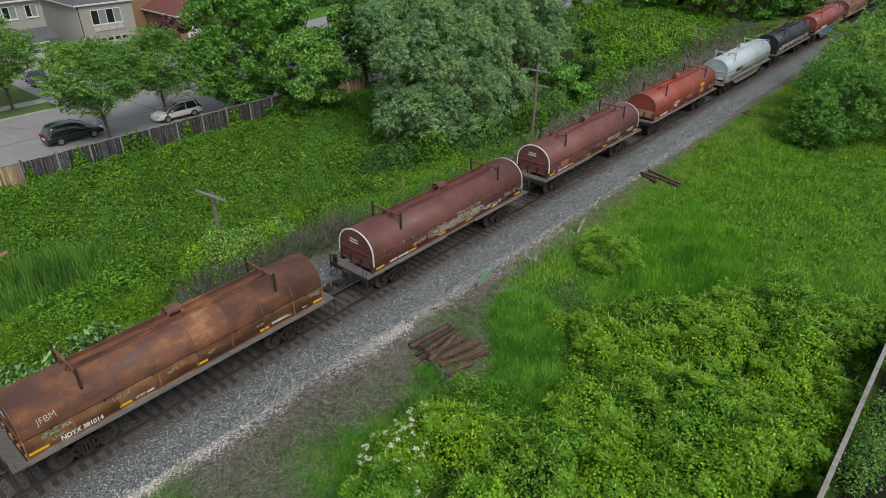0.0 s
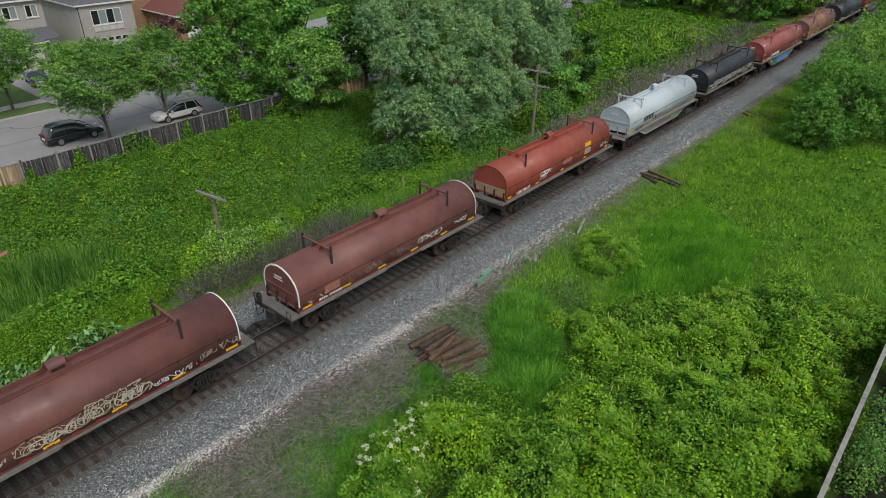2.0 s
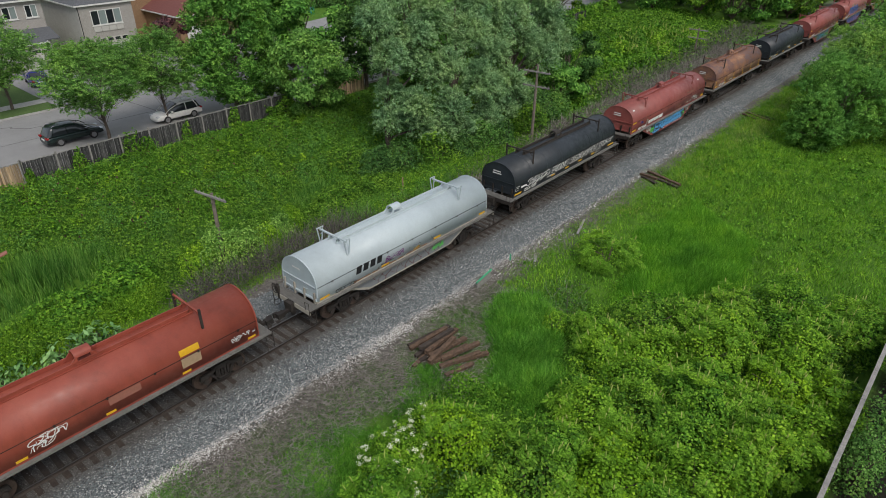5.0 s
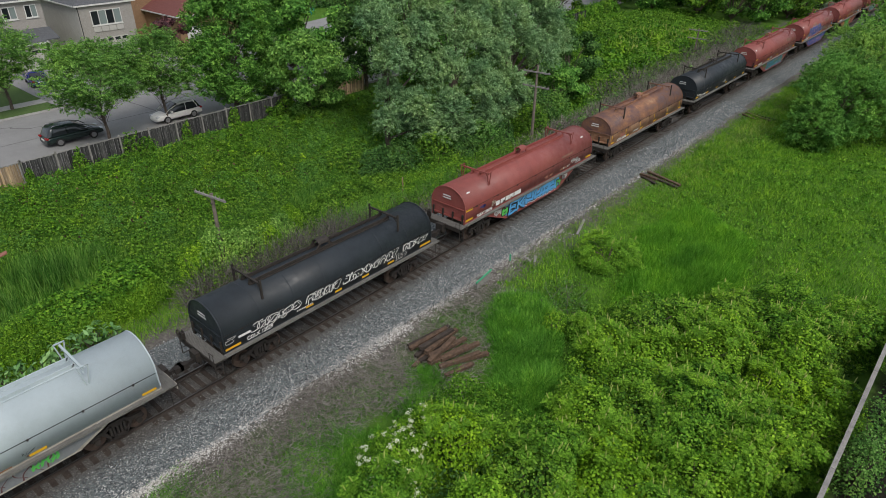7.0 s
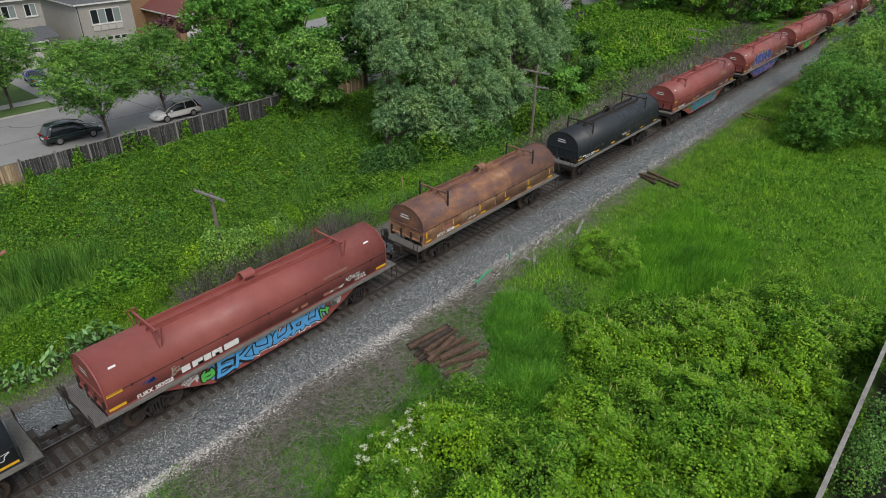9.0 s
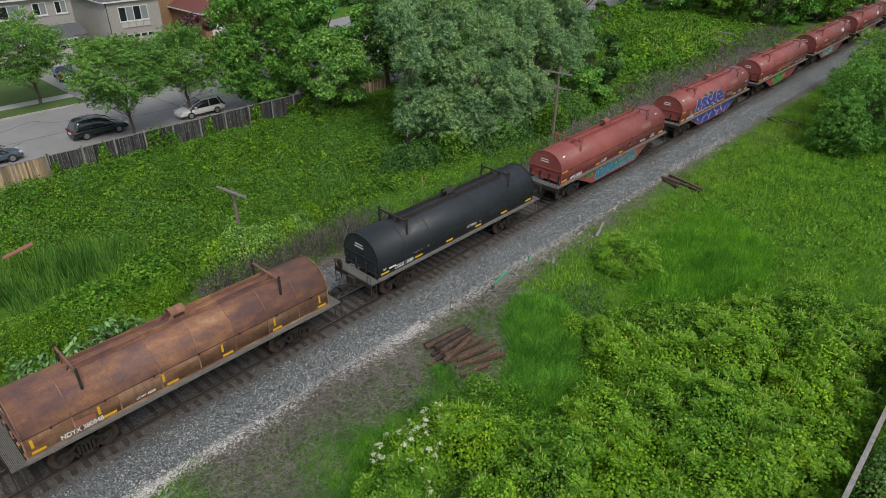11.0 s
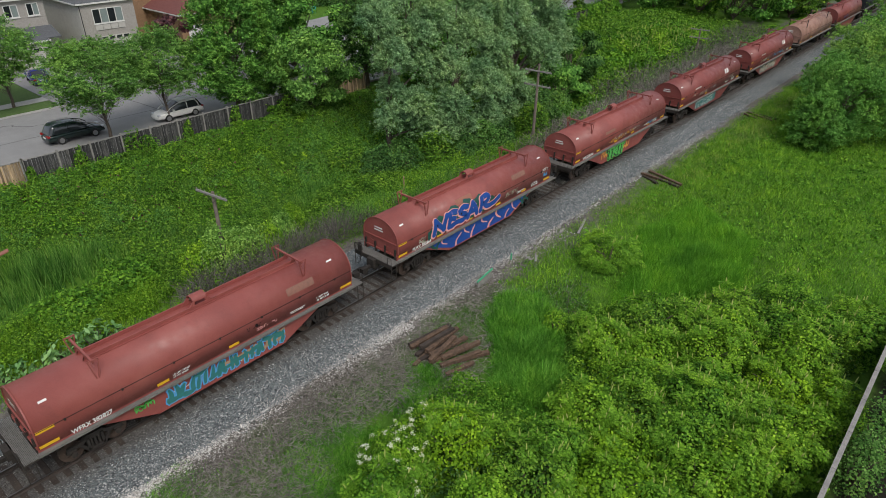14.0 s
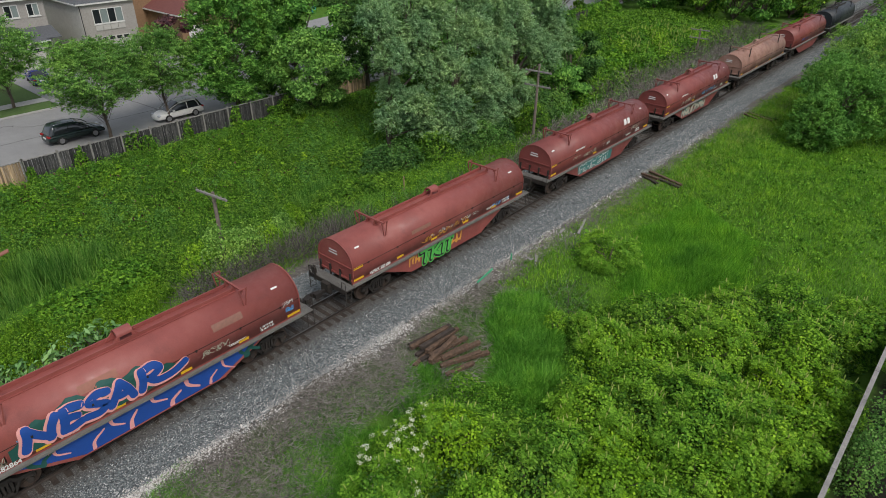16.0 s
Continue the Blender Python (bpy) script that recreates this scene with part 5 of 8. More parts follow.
coil_car(176.8, LA, "oxide", "oxide-red coil car covered in a large blue and pink piece", vee=True, deep=True, gantry="own", number="FURX 382864", marks=long_bars() + (("cloud", "deepteal", 2.45, 8.9, 1.62, 2.96, 97), ("strokes", "NESAR", "blue", "pink", None, ((2.98, 4.1), (4.3, 5.0), (5.2, 6.05), (6.15, 7.05), (7.3, 8.25)), 1.64, 2.8, 0.33, False), ("throw", "sky", ((2.8, 3.3, 2.35, 2.55), (4.6, 5.0, 2.35, 2.5), (7.3, 7.7, 2.4, 2.6)), 0.05), ("sillfill", "blue"), ("hooks", "pink", 3.5, 11.4, 0.28, 1.12, 9, 91, 0.15), ("hooks", "deepteal", 2.7, 3.4, 0.75, 1.2, 2, 96, 0.3), ("hooks", "deepteal", 11.7, 12.5, 0.7, 1.2, 3, 99, 0.25), ("text", "LD LMT 225400", 0.12, 4.1, 1.64, "white"), ("text", "LT WT 60600", 0.12, 4.1, 1.52, "white"), ("tag", "cream", 9.95, 11.4, 1.75, 2.1, 93, 12, 0.025), ("text", "JFBM", 0.3, 14.35, 2.25, "white", 1), ("tag", "sky", 14.5, 14.95, 1.85, 2.1, 94, 7, 0.03), ("tag", "cream", 1.7, 2.3, 1.65, 2.1, 98, 8, 0.03), ("patch", "faded", 10.8, 2.7, 1.5, 0.3), ("patch", "primer", 5.2, 2.85, 1.5, 0.3)))
coil_car(195.6, LA, "oxide", "oxide-red coil car with green and yellow spray-painted sill", vee=True, deep=True, gantry="own", number="WFRX 383104", marks=long_bars() + (("piece", "orange", None, None, 4.2, 5.2, 0.5, 1.2, 2, 107, True), ("piece", "orange", None, None, 7.9, 8.9, 0.4, 1.2, 2, 108, True), ("strokes", "TKII", "green", "black", "green", ((5.2, 6.0), (6.1, 6.9), (6.95, 7.45), (7.45, 7.95)), 0.26, 1.24, 0.2, True), ("tag", "orange", 5.2, 9.5, 1.6, 1.95, 102, 16, 0.04), ("tag", "white", 5.4, 10.5, 1.75, 2.0, 103, 16, 0.02), ("tag", "sky", 11.5, 13.8, 1.6, 1.85, 104, 10, 0.025), ("patch", "faded", 4.5, 2.55, 1.6, 0.2)))
coil_car(214.4, LA, "brick", "brick-red coil car with teal spray-painted sill and white emblem", vee=True, deep=True, gantry="own", number="", marks=long_bars((6.0,)) + (("piece", None, None, "teal", 4.1, 9.1, 0.4, 1.15, 9, 115, True), ("piece", "teal", "white", "black", 4.2, 8.6, 0.34, 1.2, 5, 111, True), ("slabs", "white", 10.9, 2.62, 0.5, 0.4, 2), ("tag", "cream", 12.2, 13.6, 1.9, 2.25, 116, 10, 0.03), ("bars", "white", 2.5, 0.12, [(3.3 + k * 0.17, 0.12) for k in range(8)]), ("tag", "cream", 4.6, 6.4, 1.7, 2.0, 117, 14, 0.02), ("tag", "white", 7.6, 8.7, 1.75, 2.0, 113, 6, 0.03), ("tag", "cream", 3.0, 4.0, 1.9, 2.1, 114, 5, 0.03)))
coil_car(233.35, LA, "brick", "brick-red coil car with white emblem and pale green tags", vee=True, deep=True, gantry="own", number="", marks=long_bars((6.0,)) + (("piece", "cream", "teal", None, 4.0, 9.6, 0.3, 1.2, 7, 121, True), ("slabs", "white", 11.0, 2.62, 0.5, 0.4, 2), ("tag", "sky", 8.0, 11.6, 1.66, 2.0, 124, 14, 0.04), ("bars", "white", 2.5, 0.12, [(3.3 + k * 0.17, 0.12) for k in range(8)]), ("tag", "cream", 3.5, 6.5, 1.65, 2.1, 123, 14, 0.03)))
coil_car(252.4, LA, "salmon", "peeling salmon-pink coil car streaked with rust", ribs=5, gantry="own", number="", marks=(yel(LA, 4, 0.5),))
coil_car(271.1, LA, "brick", "brick-red coil car far down the train", vee=True, deep=True, gantry="own", number="", marks=(("tag", "blue", 4.0, 7.0, 1.7, 2.1, 131, 12, 0.04),))
coil_car(289.8, LB, "black", "black coil car at the far end of the view", ribs=6, number="", marks=())

# ---- street behind the fence ----
def board_wood(name, dark, mid, pale):
    """Weathered upright boards: each its own grey, with grain and damp streaks that run down."""
    m, n, l, b = shader(name, 0.9, 0.0, 0.2)
    info = n.new("ShaderNodeObjectInfo")
    grain = noise_of(n, l, coords(n, l, (9.0, 9.0, 0.6)), 3.0, 6.0, 0.7)
    col = ramp(n, l, grain, [(0.32, dark), (0.52, mid), (0.75, pale)])
    tone = ramp(n, l, info.outputs["Random"], [(0.0, (0.5, 0.5, 0.5)), (0.6, (0.95, 0.94, 0.92)), (1.0, (1.5, 1.45, 1.38))])
    l.new(mixed(n, l, 1.0, col, tone, "MULTIPLY"), b.inputs["Base Color"])
    bumped(n, l, b, grain, 0.5, 0.02)
    return m


M.update(
    asphalt=speckled("worn_asphalt", (0.22, 0.217, 0.215), (0.295, 0.29, 0.285), 0.6, 0.9, 0.2, 60),
    crack=plain("tar_seam", (0.1, 0.097, 0.095), 0.8),
    concrete=speckled("concrete", (0.33, 0.32, 0.3), (0.45, 0.44, 0.42), 1.2, 0.9, 0.2, 50),
    oldwood=board_wood("weathered_board", (0.02, 0.02, 0.021), (0.068, 0.069, 0.07), (0.19, 0.188, 0.182)),
    newwood=board_wood("new_board", (0.24, 0.17, 0.1), (0.42, 0.31, 0.2), (0.55, 0.43, 0.3)),
    caprail=speckled("grey_cap_board", (0.17, 0.16, 0.15), (0.34, 0.325, 0.3), 4, 0.9, 0.4, 30),
    brick_grey=speckled("pale_brick", (0.31, 0.29, 0.265), (0.43, 0.4, 0.37), 7, 0.9, 0.3, 20),
    brick_tan=speckled("tan_brick", (0.22, 0.13, 0.072), (0.33, 0.205, 0.12), 7, 0.9, 0.3, 20),
    stucco=speckled("light_stucco", (0.46, 0.44, 0.41), (0.56, 0.54, 0.5), 2, 0.9, 0.15, 40),
    shingle=speckled("grey_shingle", (0.075, 0.078, 0.085), (0.13, 0.135, 0.145), 6, 0.9, 0.5, 24),
    shingle_red=speckled("maroon_shingle", (0.13, 0.045, 0.04), (0.2, 0.075, 0.065), 6, 0.9, 0.5, 24),
    trimpaint=plain("white_trim", (0.72, 0.71, 0.68), 0.5),
    glass=plain("window_glass", (0.02, 0.025, 0.028), 0.08, 0.0, 0.8, 0.1),
    glass_pale=plain("curtained_glass", (0.25, 0.3, 0.29), 0.15, 0.0, 0.7, 0.2),
    car_green=plain("dark_green_car_paint", (0.012, 0.026, 0.024), 0.18, 0.3, 0.8, 0.05),
    car_silver=plain("silver_car_paint", (0.5, 0.52, 0.53), 0.25, 0.5, 0.7, 0.08),
    car_blue=plain("dark_blue_car_paint", (0.012, 0.025, 0.27), 0.2, 0.2, 0.8, 0.05),
    car_grey=plain("steel_grey_car_paint", (0.12, 0.15, 0.18), 0.22, 0.4, 0.7, 0.08),
    bin_teal=plain("teal_plastic", (0.03, 0.4, 0.36), 0.45),
    tyre=plain("tyre_rubber", (0.018, 0.018, 0.018), 0.85),
    alloy=plain("alloy_rim", (0.45, 0.45, 0.46), 0.3, 0.9),
    lamp_red=plain("red_tail_lens", (0.35, 0.01, 0.012), 0.15),
    lamp_clear=plain("clear_lens", (0.55, 0.56, 0.58), 0.1),
    pole=speckled("pole_wood", (0.13, 0.105, 0.085), (0.24, 0.2, 0.17), 4, 0.9, 0.5, 25),
)
ROAD_Z = 0.76


def slab(name, outline, z, mat, label, cat, thick=0.12, kind="structure"):
    bm = bmesh.new()
    a = [bm.verts.new((x, y, z)) for x, y in outline]
    b = [bm.verts.new((x, y, z - thick)) for x, y in outline]
    k = len(a)
    bm.faces.new(a), bm.faces.new(b[::-1])
    for i in range(k):
        bm.faces.new((a[i], b[i], b[(i + 1) % k], a[(i + 1) % k]))
    return tagged(part(name, bm, mat), label, cat, kind=kind)


slab("road", [(-120, 29.2), (60, 29.2), (100, 33.5), (160, 37), (160, 46), (62, 44.6), (-120, 44.6)], ROAD_Z, M["asphalt"], "worn pale asphalt street with tar seams", "road")
bm = bmesh.new()
g = np.random.default_rng(5)
for ax, ay, bx_, by_ in ((-40, 37.2, 70, 37.2), (13, 41, 16, 42.5), (16, 42.5, 17.5, 40.5), (17.5, 40.5, 19, 40.3), (11, 35, 13.5, 37), (44, 33, 46, 40), (50, 31, 51, 43), (28, 30, 27, 44)):
    m = 8
    pts = [(ax + (bx_ - ax) * t / m + g.normal(0, 0.12), ay + (by_ - ay) * t / m + g.normal(0, 0.08)) for t in range(m + 1)]
    for p, q in zip(pts, pts[1:]):
        d = Vector((q[0] - p[0], q[1] - p[1])).normalized() * 0.05
        bm.faces.new([bm.verts.new(v) for v in ((p[0] - d.y, p[1] + d.x, ROAD_Z + 0.004), (p[0] + d.y, p[1] - d.x, ROAD_Z + 0.004), (q[0] + d.y, q[1] - d.x, ROAD_Z + 0.004), (q[0] - d.y, q[1] + d.x, ROAD_Z + 0.004))])
tagged(part("tar_seams", bm, M["crack"]), "dark tar seams across the street", "road", kind="structure")
slab("side_road", [(54, 44.7), (61, 44.7), (68, 55), (78, 60), (120, 64), (120, 68), (77, 65), (66, 63), (60, 56)], ROAD_Z + 0.02, M["asphalt"], "pale side street that curves away between lawns", "road")
for yk, nm in ((44.6, "kerb"), (29.0, "kerb")):
    slab(nm, [(-120, yk), (60, yk), (60, yk + 0.2), (-120, yk + 0.2)], ROAD_Z + 0.14, M["concrete"], "low concrete kerb along the street", "kerb", 0.3)
slab("pavement", [(-120, 47.4), (60, 47.4), (60, 48.9), (-120, 48.9)], ROAD_Z + 0.16, M["concrete"], "pale concrete pavement across the street", "pavement", 0.3)
for x0, x1 in ((21.6, 28.2), (36.5, 41.0), (43.8, 49.5)):
    slab("driveway", [(x0, 44.8), (x1, 44.8), (x1, 61.5), (x0, 61.5)], ROAD_Z + 0.17, M["asphalt"], "paved driveway in front of a house", "driveway", 0.3)
slab("front_lawn", [(-120, 44.8), (60, 44.8), (60, 62), (-120, 62)], ROAD_Z + 0.12, speckled("mown_turf", (0.05, 0.1, 0.02), (0.09, 0.15, 0.035), 2, 0.95, 0.5, 40), "mown green front lawn", "lawn", 0.3)


def board_fence(x0, x1, y, z, h, mat, cap, label, seed, pitch=2.4):
    """Upright boards between posts, with a cap rail; each board a part."""
    r = random.Random(seed)
    ob = holder("board_fence", label, "fence", "", (x0, y, z))
    n = max(1, round((x1 - x0) / pitch))
    for k in range(n + 1):
        bm = bmesh.new()
        x = (x1 - x0) * k / n
        box(bm, x - 0.06, x + 0.06, -0.06, 0.06, -0.3, h + 0.02)
        box(bm, x - 0.075, x + 0.075, -0.075, 0.075, h + 0.02, h + 0.07)
        part("post", bm, cap, ob)
    meshes = []
    for k in range(4):
        bm = bmesh.new()
        box(bm, -0.066, 0.066, -0.035 - 0.002 * k, -0.015, 0.05, h - 0.1 - 0.012 * k)
        bmesh.ops.recalc_face_normals(bm, faces=bm.faces)
        me = bpy.data.meshes.new("board")
        bm.to_mesh(me)
        bm.free()
        me.materials.append(mat)
        meshes.append(me)
    x = 0.1
    while x < x1 - x0 - 0.06:
        b = new("board", meshes[r.randrange(4)])
        b.parent = ob
        b.matrix_basis = pose(x, r.uniform(-0.006, 0.006), r.uniform(-0.03, 0.01), 0, r.uniform(-0.6, 0.6), 0)
        x += 0.142
    for z0_, z1_, w in ((h - 0.09, h - 0.05, 0.09), (0.25, 0.34, 0.03)):
        bm = bmesh.new()
        box(bm, 0, x1 - x0, -w, 0.05, z0_, z1_)
        part("rail", bm, cap, ob)
    return ob


board_fence(-6, 12.6, 27.5, 0.55, 1.95, M["newwood"], M["caprail"], "newer tan board fence with a grey cap", 1)
board_fence(12.66, 36.6, 27.5, 0.55, 1.95, M["oldwood"], M["caprail"], "weathered grey board fence overgrown with vines", 2)
board_fence(40.5, 46.0, 27.6, 0.5, 1.95, M["newwood"], M["newwood"], "short tan board fence between trees", 3)
board_fence(84, 96, 30.0, 0.6, 1.9, M["oldwood"], M["oldwood"], "distant dark board fence behind the field", 4)
# cap of the nearer fence under the camera's side
ob = holder("cap_rail_fence", "weathered grey timber cap rail on a dark board fence", "fence", "", (10, -23.65, -1.85))
for k in range(12):
    bm = bmesh.new()
    box(bm, k * 2.44 + 0.01, (k + 1) * 2.44 - 0.01, -0.09, 0.09, 2.8, 2.86)
    part("cap_board", bm, M["caprail"], ob)
    bm = bmesh.new()
    box(bm, k * 2.44 - 0.06, k * 2.44 + 0.06, -0.06, 0.06, -0.3, 2.8)
    part("post", bm, M["oldwood"], ob)
    bm = bmesh.new()
    box(bm, k * 2.44 + 0.06, (k + 1) * 2.44 - 0.06, -0.03, 0.02, 0.3, 2.75)
    part("panel", bm, M["oldwood"], ob)


# ---- houses ----
def opening(parent, x, y, z, w, h, panes, mat="glass", frame_mat="trimpaint", proud=0.05):
    """A window in a wall that faces the street: a frame with panes set back in it."""
    bm = bmesh.new()
    t = 0.09
    for a, b, c, d in ((x, x + w, z, z + t), (x, x + w, z + h - t, z + h), (x, x + t, z + t, z + h - t), (x + w - t, x + w, z + t, z + h - t)):
        box(bm, a, b, y - proud, y + 0.02, c, d)
    for k in range(1, panes):
        xm = x + w * k / panes
        box(bm, xm - t / 2, xm + t / 2, y - proud, y + 0.02, z + t, z + h - t)
    win = part("window", bm, M[frame_mat], parent)
    for k in range(panes):
        bm = bmesh.new()
        a, b = x + t + (w - t) * k / panes, x + (w - t) * (k + 1) / panes
        box(bm, a, b, y - 0.02, y - 0.012, z + t, z + h - t)
        part("pane", bm, M[mat if k % 2 == 0 else "glass_pale"], win)
    bm = bmesh.new()
    box(bm, x - 0.08, x + w + 0.08, y - proud - 0.05, y + 0.02, z - 0.09, z - 0.005)
    part("sill", bm, M[frame_mat], win)


def hip_roof(parent, x0, x1, y0, y1, z, rise, mat, over=0.45):
    bm = bmesh.new()
    x0, x1, y0, y1 = x0 - over, x1 + over, y0 - over, y1 + over
    ins = min(x1 - x0, y1 - y0) / 2 * 0.98
    low = [bm.verts.new((a, b, z)) for a, b in ((x0, y0), (x1, y0), (x1, y1), (x0, y1))]
    if x1 - x0 > y1 - y0:
        top = [bm.verts.new((x0 + ins, (y0 + y1) / 2, z + rise)), bm.verts.new((x1 - ins, (y0 + y1) / 2, z + rise))]
        for q in ((low[0], low[1], top[1], top[0]), (low[1], low[2], top[1]), (low[2], low[3], top[0], top[1]), (low[3], low[0], top[0])):
            bm.faces.new(q)
    else:
        top = [bm.verts.new(((x0 + x1) / 2, y0 + ins, z + rise)), bm.verts.new(((x0 + x1) / 2, y1 - ins, z + rise))]
        for q in ((low[0], low[1], top[0]), (low[1], low[2], top[1], top[0]), (low[2], low[3], top[1]), (low[3], low[0], top[0], top[1])):
            bm.faces.new(q)
    bm.faces.new(low[::-1])
    roof = part("roof", bm, mat, parent)
    bm = bmesh.new()
    for a, b, c, d in ((x0, x1, y0, y0 + 0.04), (x0, x0 + 0.04, y0, y1), (x1 - 0.04, x1, y0, y1), (x0, x1, y1 - 0.04, y1)):
        box(bm, a, b, c, d, z - 0.16, z + 0.02)
    part("fascia", bm, M["trimpaint"], roof)
    return roof


def garage_door(parent, x, w, y, z, h, mat):
    door = part("garage_door", _slabs(x, w, y, z, h), mat, parent, "panelled garage door")
    bm = bmesh.new()
    for k in range(4):
        box(bm, x + w * (k + 0.14) / 4, x + w * (k + 0.86) / 4, y - 0.045, y - 0.035, z + h * 0.8, z + h * 0.95)
    part("garage_pane", bm, M["glass"], door)


def _slabs(x, w, y, z, h):
    bm = bmesh.new()
    for k in range(4):
        box(bm, x, x + w, y - 0.035, y + 0.02, z + h * k / 4 + 0.012, z + h * (k + 1) / 4 - 0.012)
    return bm


def house_body(label, x0, x1, y0, y1, z, eave, mat, roof_mat, rise=2.6):
    hs = holder("house", label, "house", "houses along the street", (0, 0, 0))
    bm = bmesh.new()
    box(bm, x0, x1, y0, y1, z - 0.3, eave)
    part("wall", bm, mat, hs)
    hip_roof(hs, x0, x1, y0, y1, eave, rise, roof_mat)
    return hs


GZ = ROAD_Z + 0.15
hs = house_body("grey brick house with white-framed windows and a garage", 17.5, 29.2, 64.5, 76, GZ, 8.2, M["brick_grey"], M["shingle"])
opening(hs, 21.0, 64.5, 6.1, 2.6, 1.5, 2)
opening(hs, 24.9, 64.5, 6.2, 1.5, 1.4, 2)
opening(hs, 27.3, 64.5, 6.2, 1.3, 1.4, 2)
bm = bmesh.new()
box(bm, 18.5, 27.6, 61.6, 64.49, GZ - 0.3, 3.9)
part("garage_wall", bm, M["brick_grey"], hs)
hip_roof(hs, 18.5, 27.6, 61.6, 66.5, 3.9, 1.5, M["shingle"], 0.35)
garage_door(hs, 22.0, 5.0, 61.6, GZ, 2.3, M["stucco"])
bm = bmesh.new()
box(bm, 28.0, 28.35, 62.2, 62.55, GZ, 4.0)
part("porch_post", bm, M["brick_grey"], hs)
bm = bmesh.new()
loft(bm, [(61.9, 4.05), (64.49, 5.0), (64.49, 4.85), (61.9, 3.95)], 26.4, 29.4)
part("porch_roof", bm, M["shingle"], hs)
hs = house_body("light house with a four-pane bay window", 32.2, 38.9, 62.5, 76, GZ, 7.2, M["stucco"], M["shingle"])
bm = bmesh.new()
box(bm, 32.26, 38.86, 62.36, 62.49, GZ, 7.15)
part("brick_front", bm, M["brick_grey"], hs)
opening(hs, 33.6, 62.36, 4.7, 3.7, 1.75, 4)
bm = bmesh.new()
for k in range(4):
    box(bm, 33.6 + 0.93 * k + 0.04, 33.6 + 0.93 * (k + 1) - 0.04, 62.28, 62.355, 3.95, 4.55)
part("bay_panel", bm, M["stucco"], hs)
bm = bmesh.new()
tube(bm, [(32.2, 62.3, 7.1), (32.25, 62.28, 6.6), (32.25, 62.28, GZ)], 0.045, 6)
part("downpipe", bm, M["black"], hs)
garage_door(hs, 34.0, 3.6, 62.36, GZ, 2.3, M["stucco"])
hs = house_body("tan brick house with a maroon shingle roof", 43.9, 54.5, 61.0, 73, GZ, 4.7, M["brick_tan"], M["shingle_red"], 3.0)
bm = bmesh.new()
box(bm, 40.6, 49.0, 70.0, 78.0, GZ, 8.6)
part("rear_wing", bm, M["brick_tan"], hs, "taller orange brick wing")
garage_door(hs, 44.9, 3.6, 61.0, GZ, 2.25, M["trimpaint"])


# ---- parked cars ----
def rounded(ob, level):
    mod = ob.modifiers.new("rounding", "SUBSURF")
    mod.levels = mod.render_levels = level
    return ob


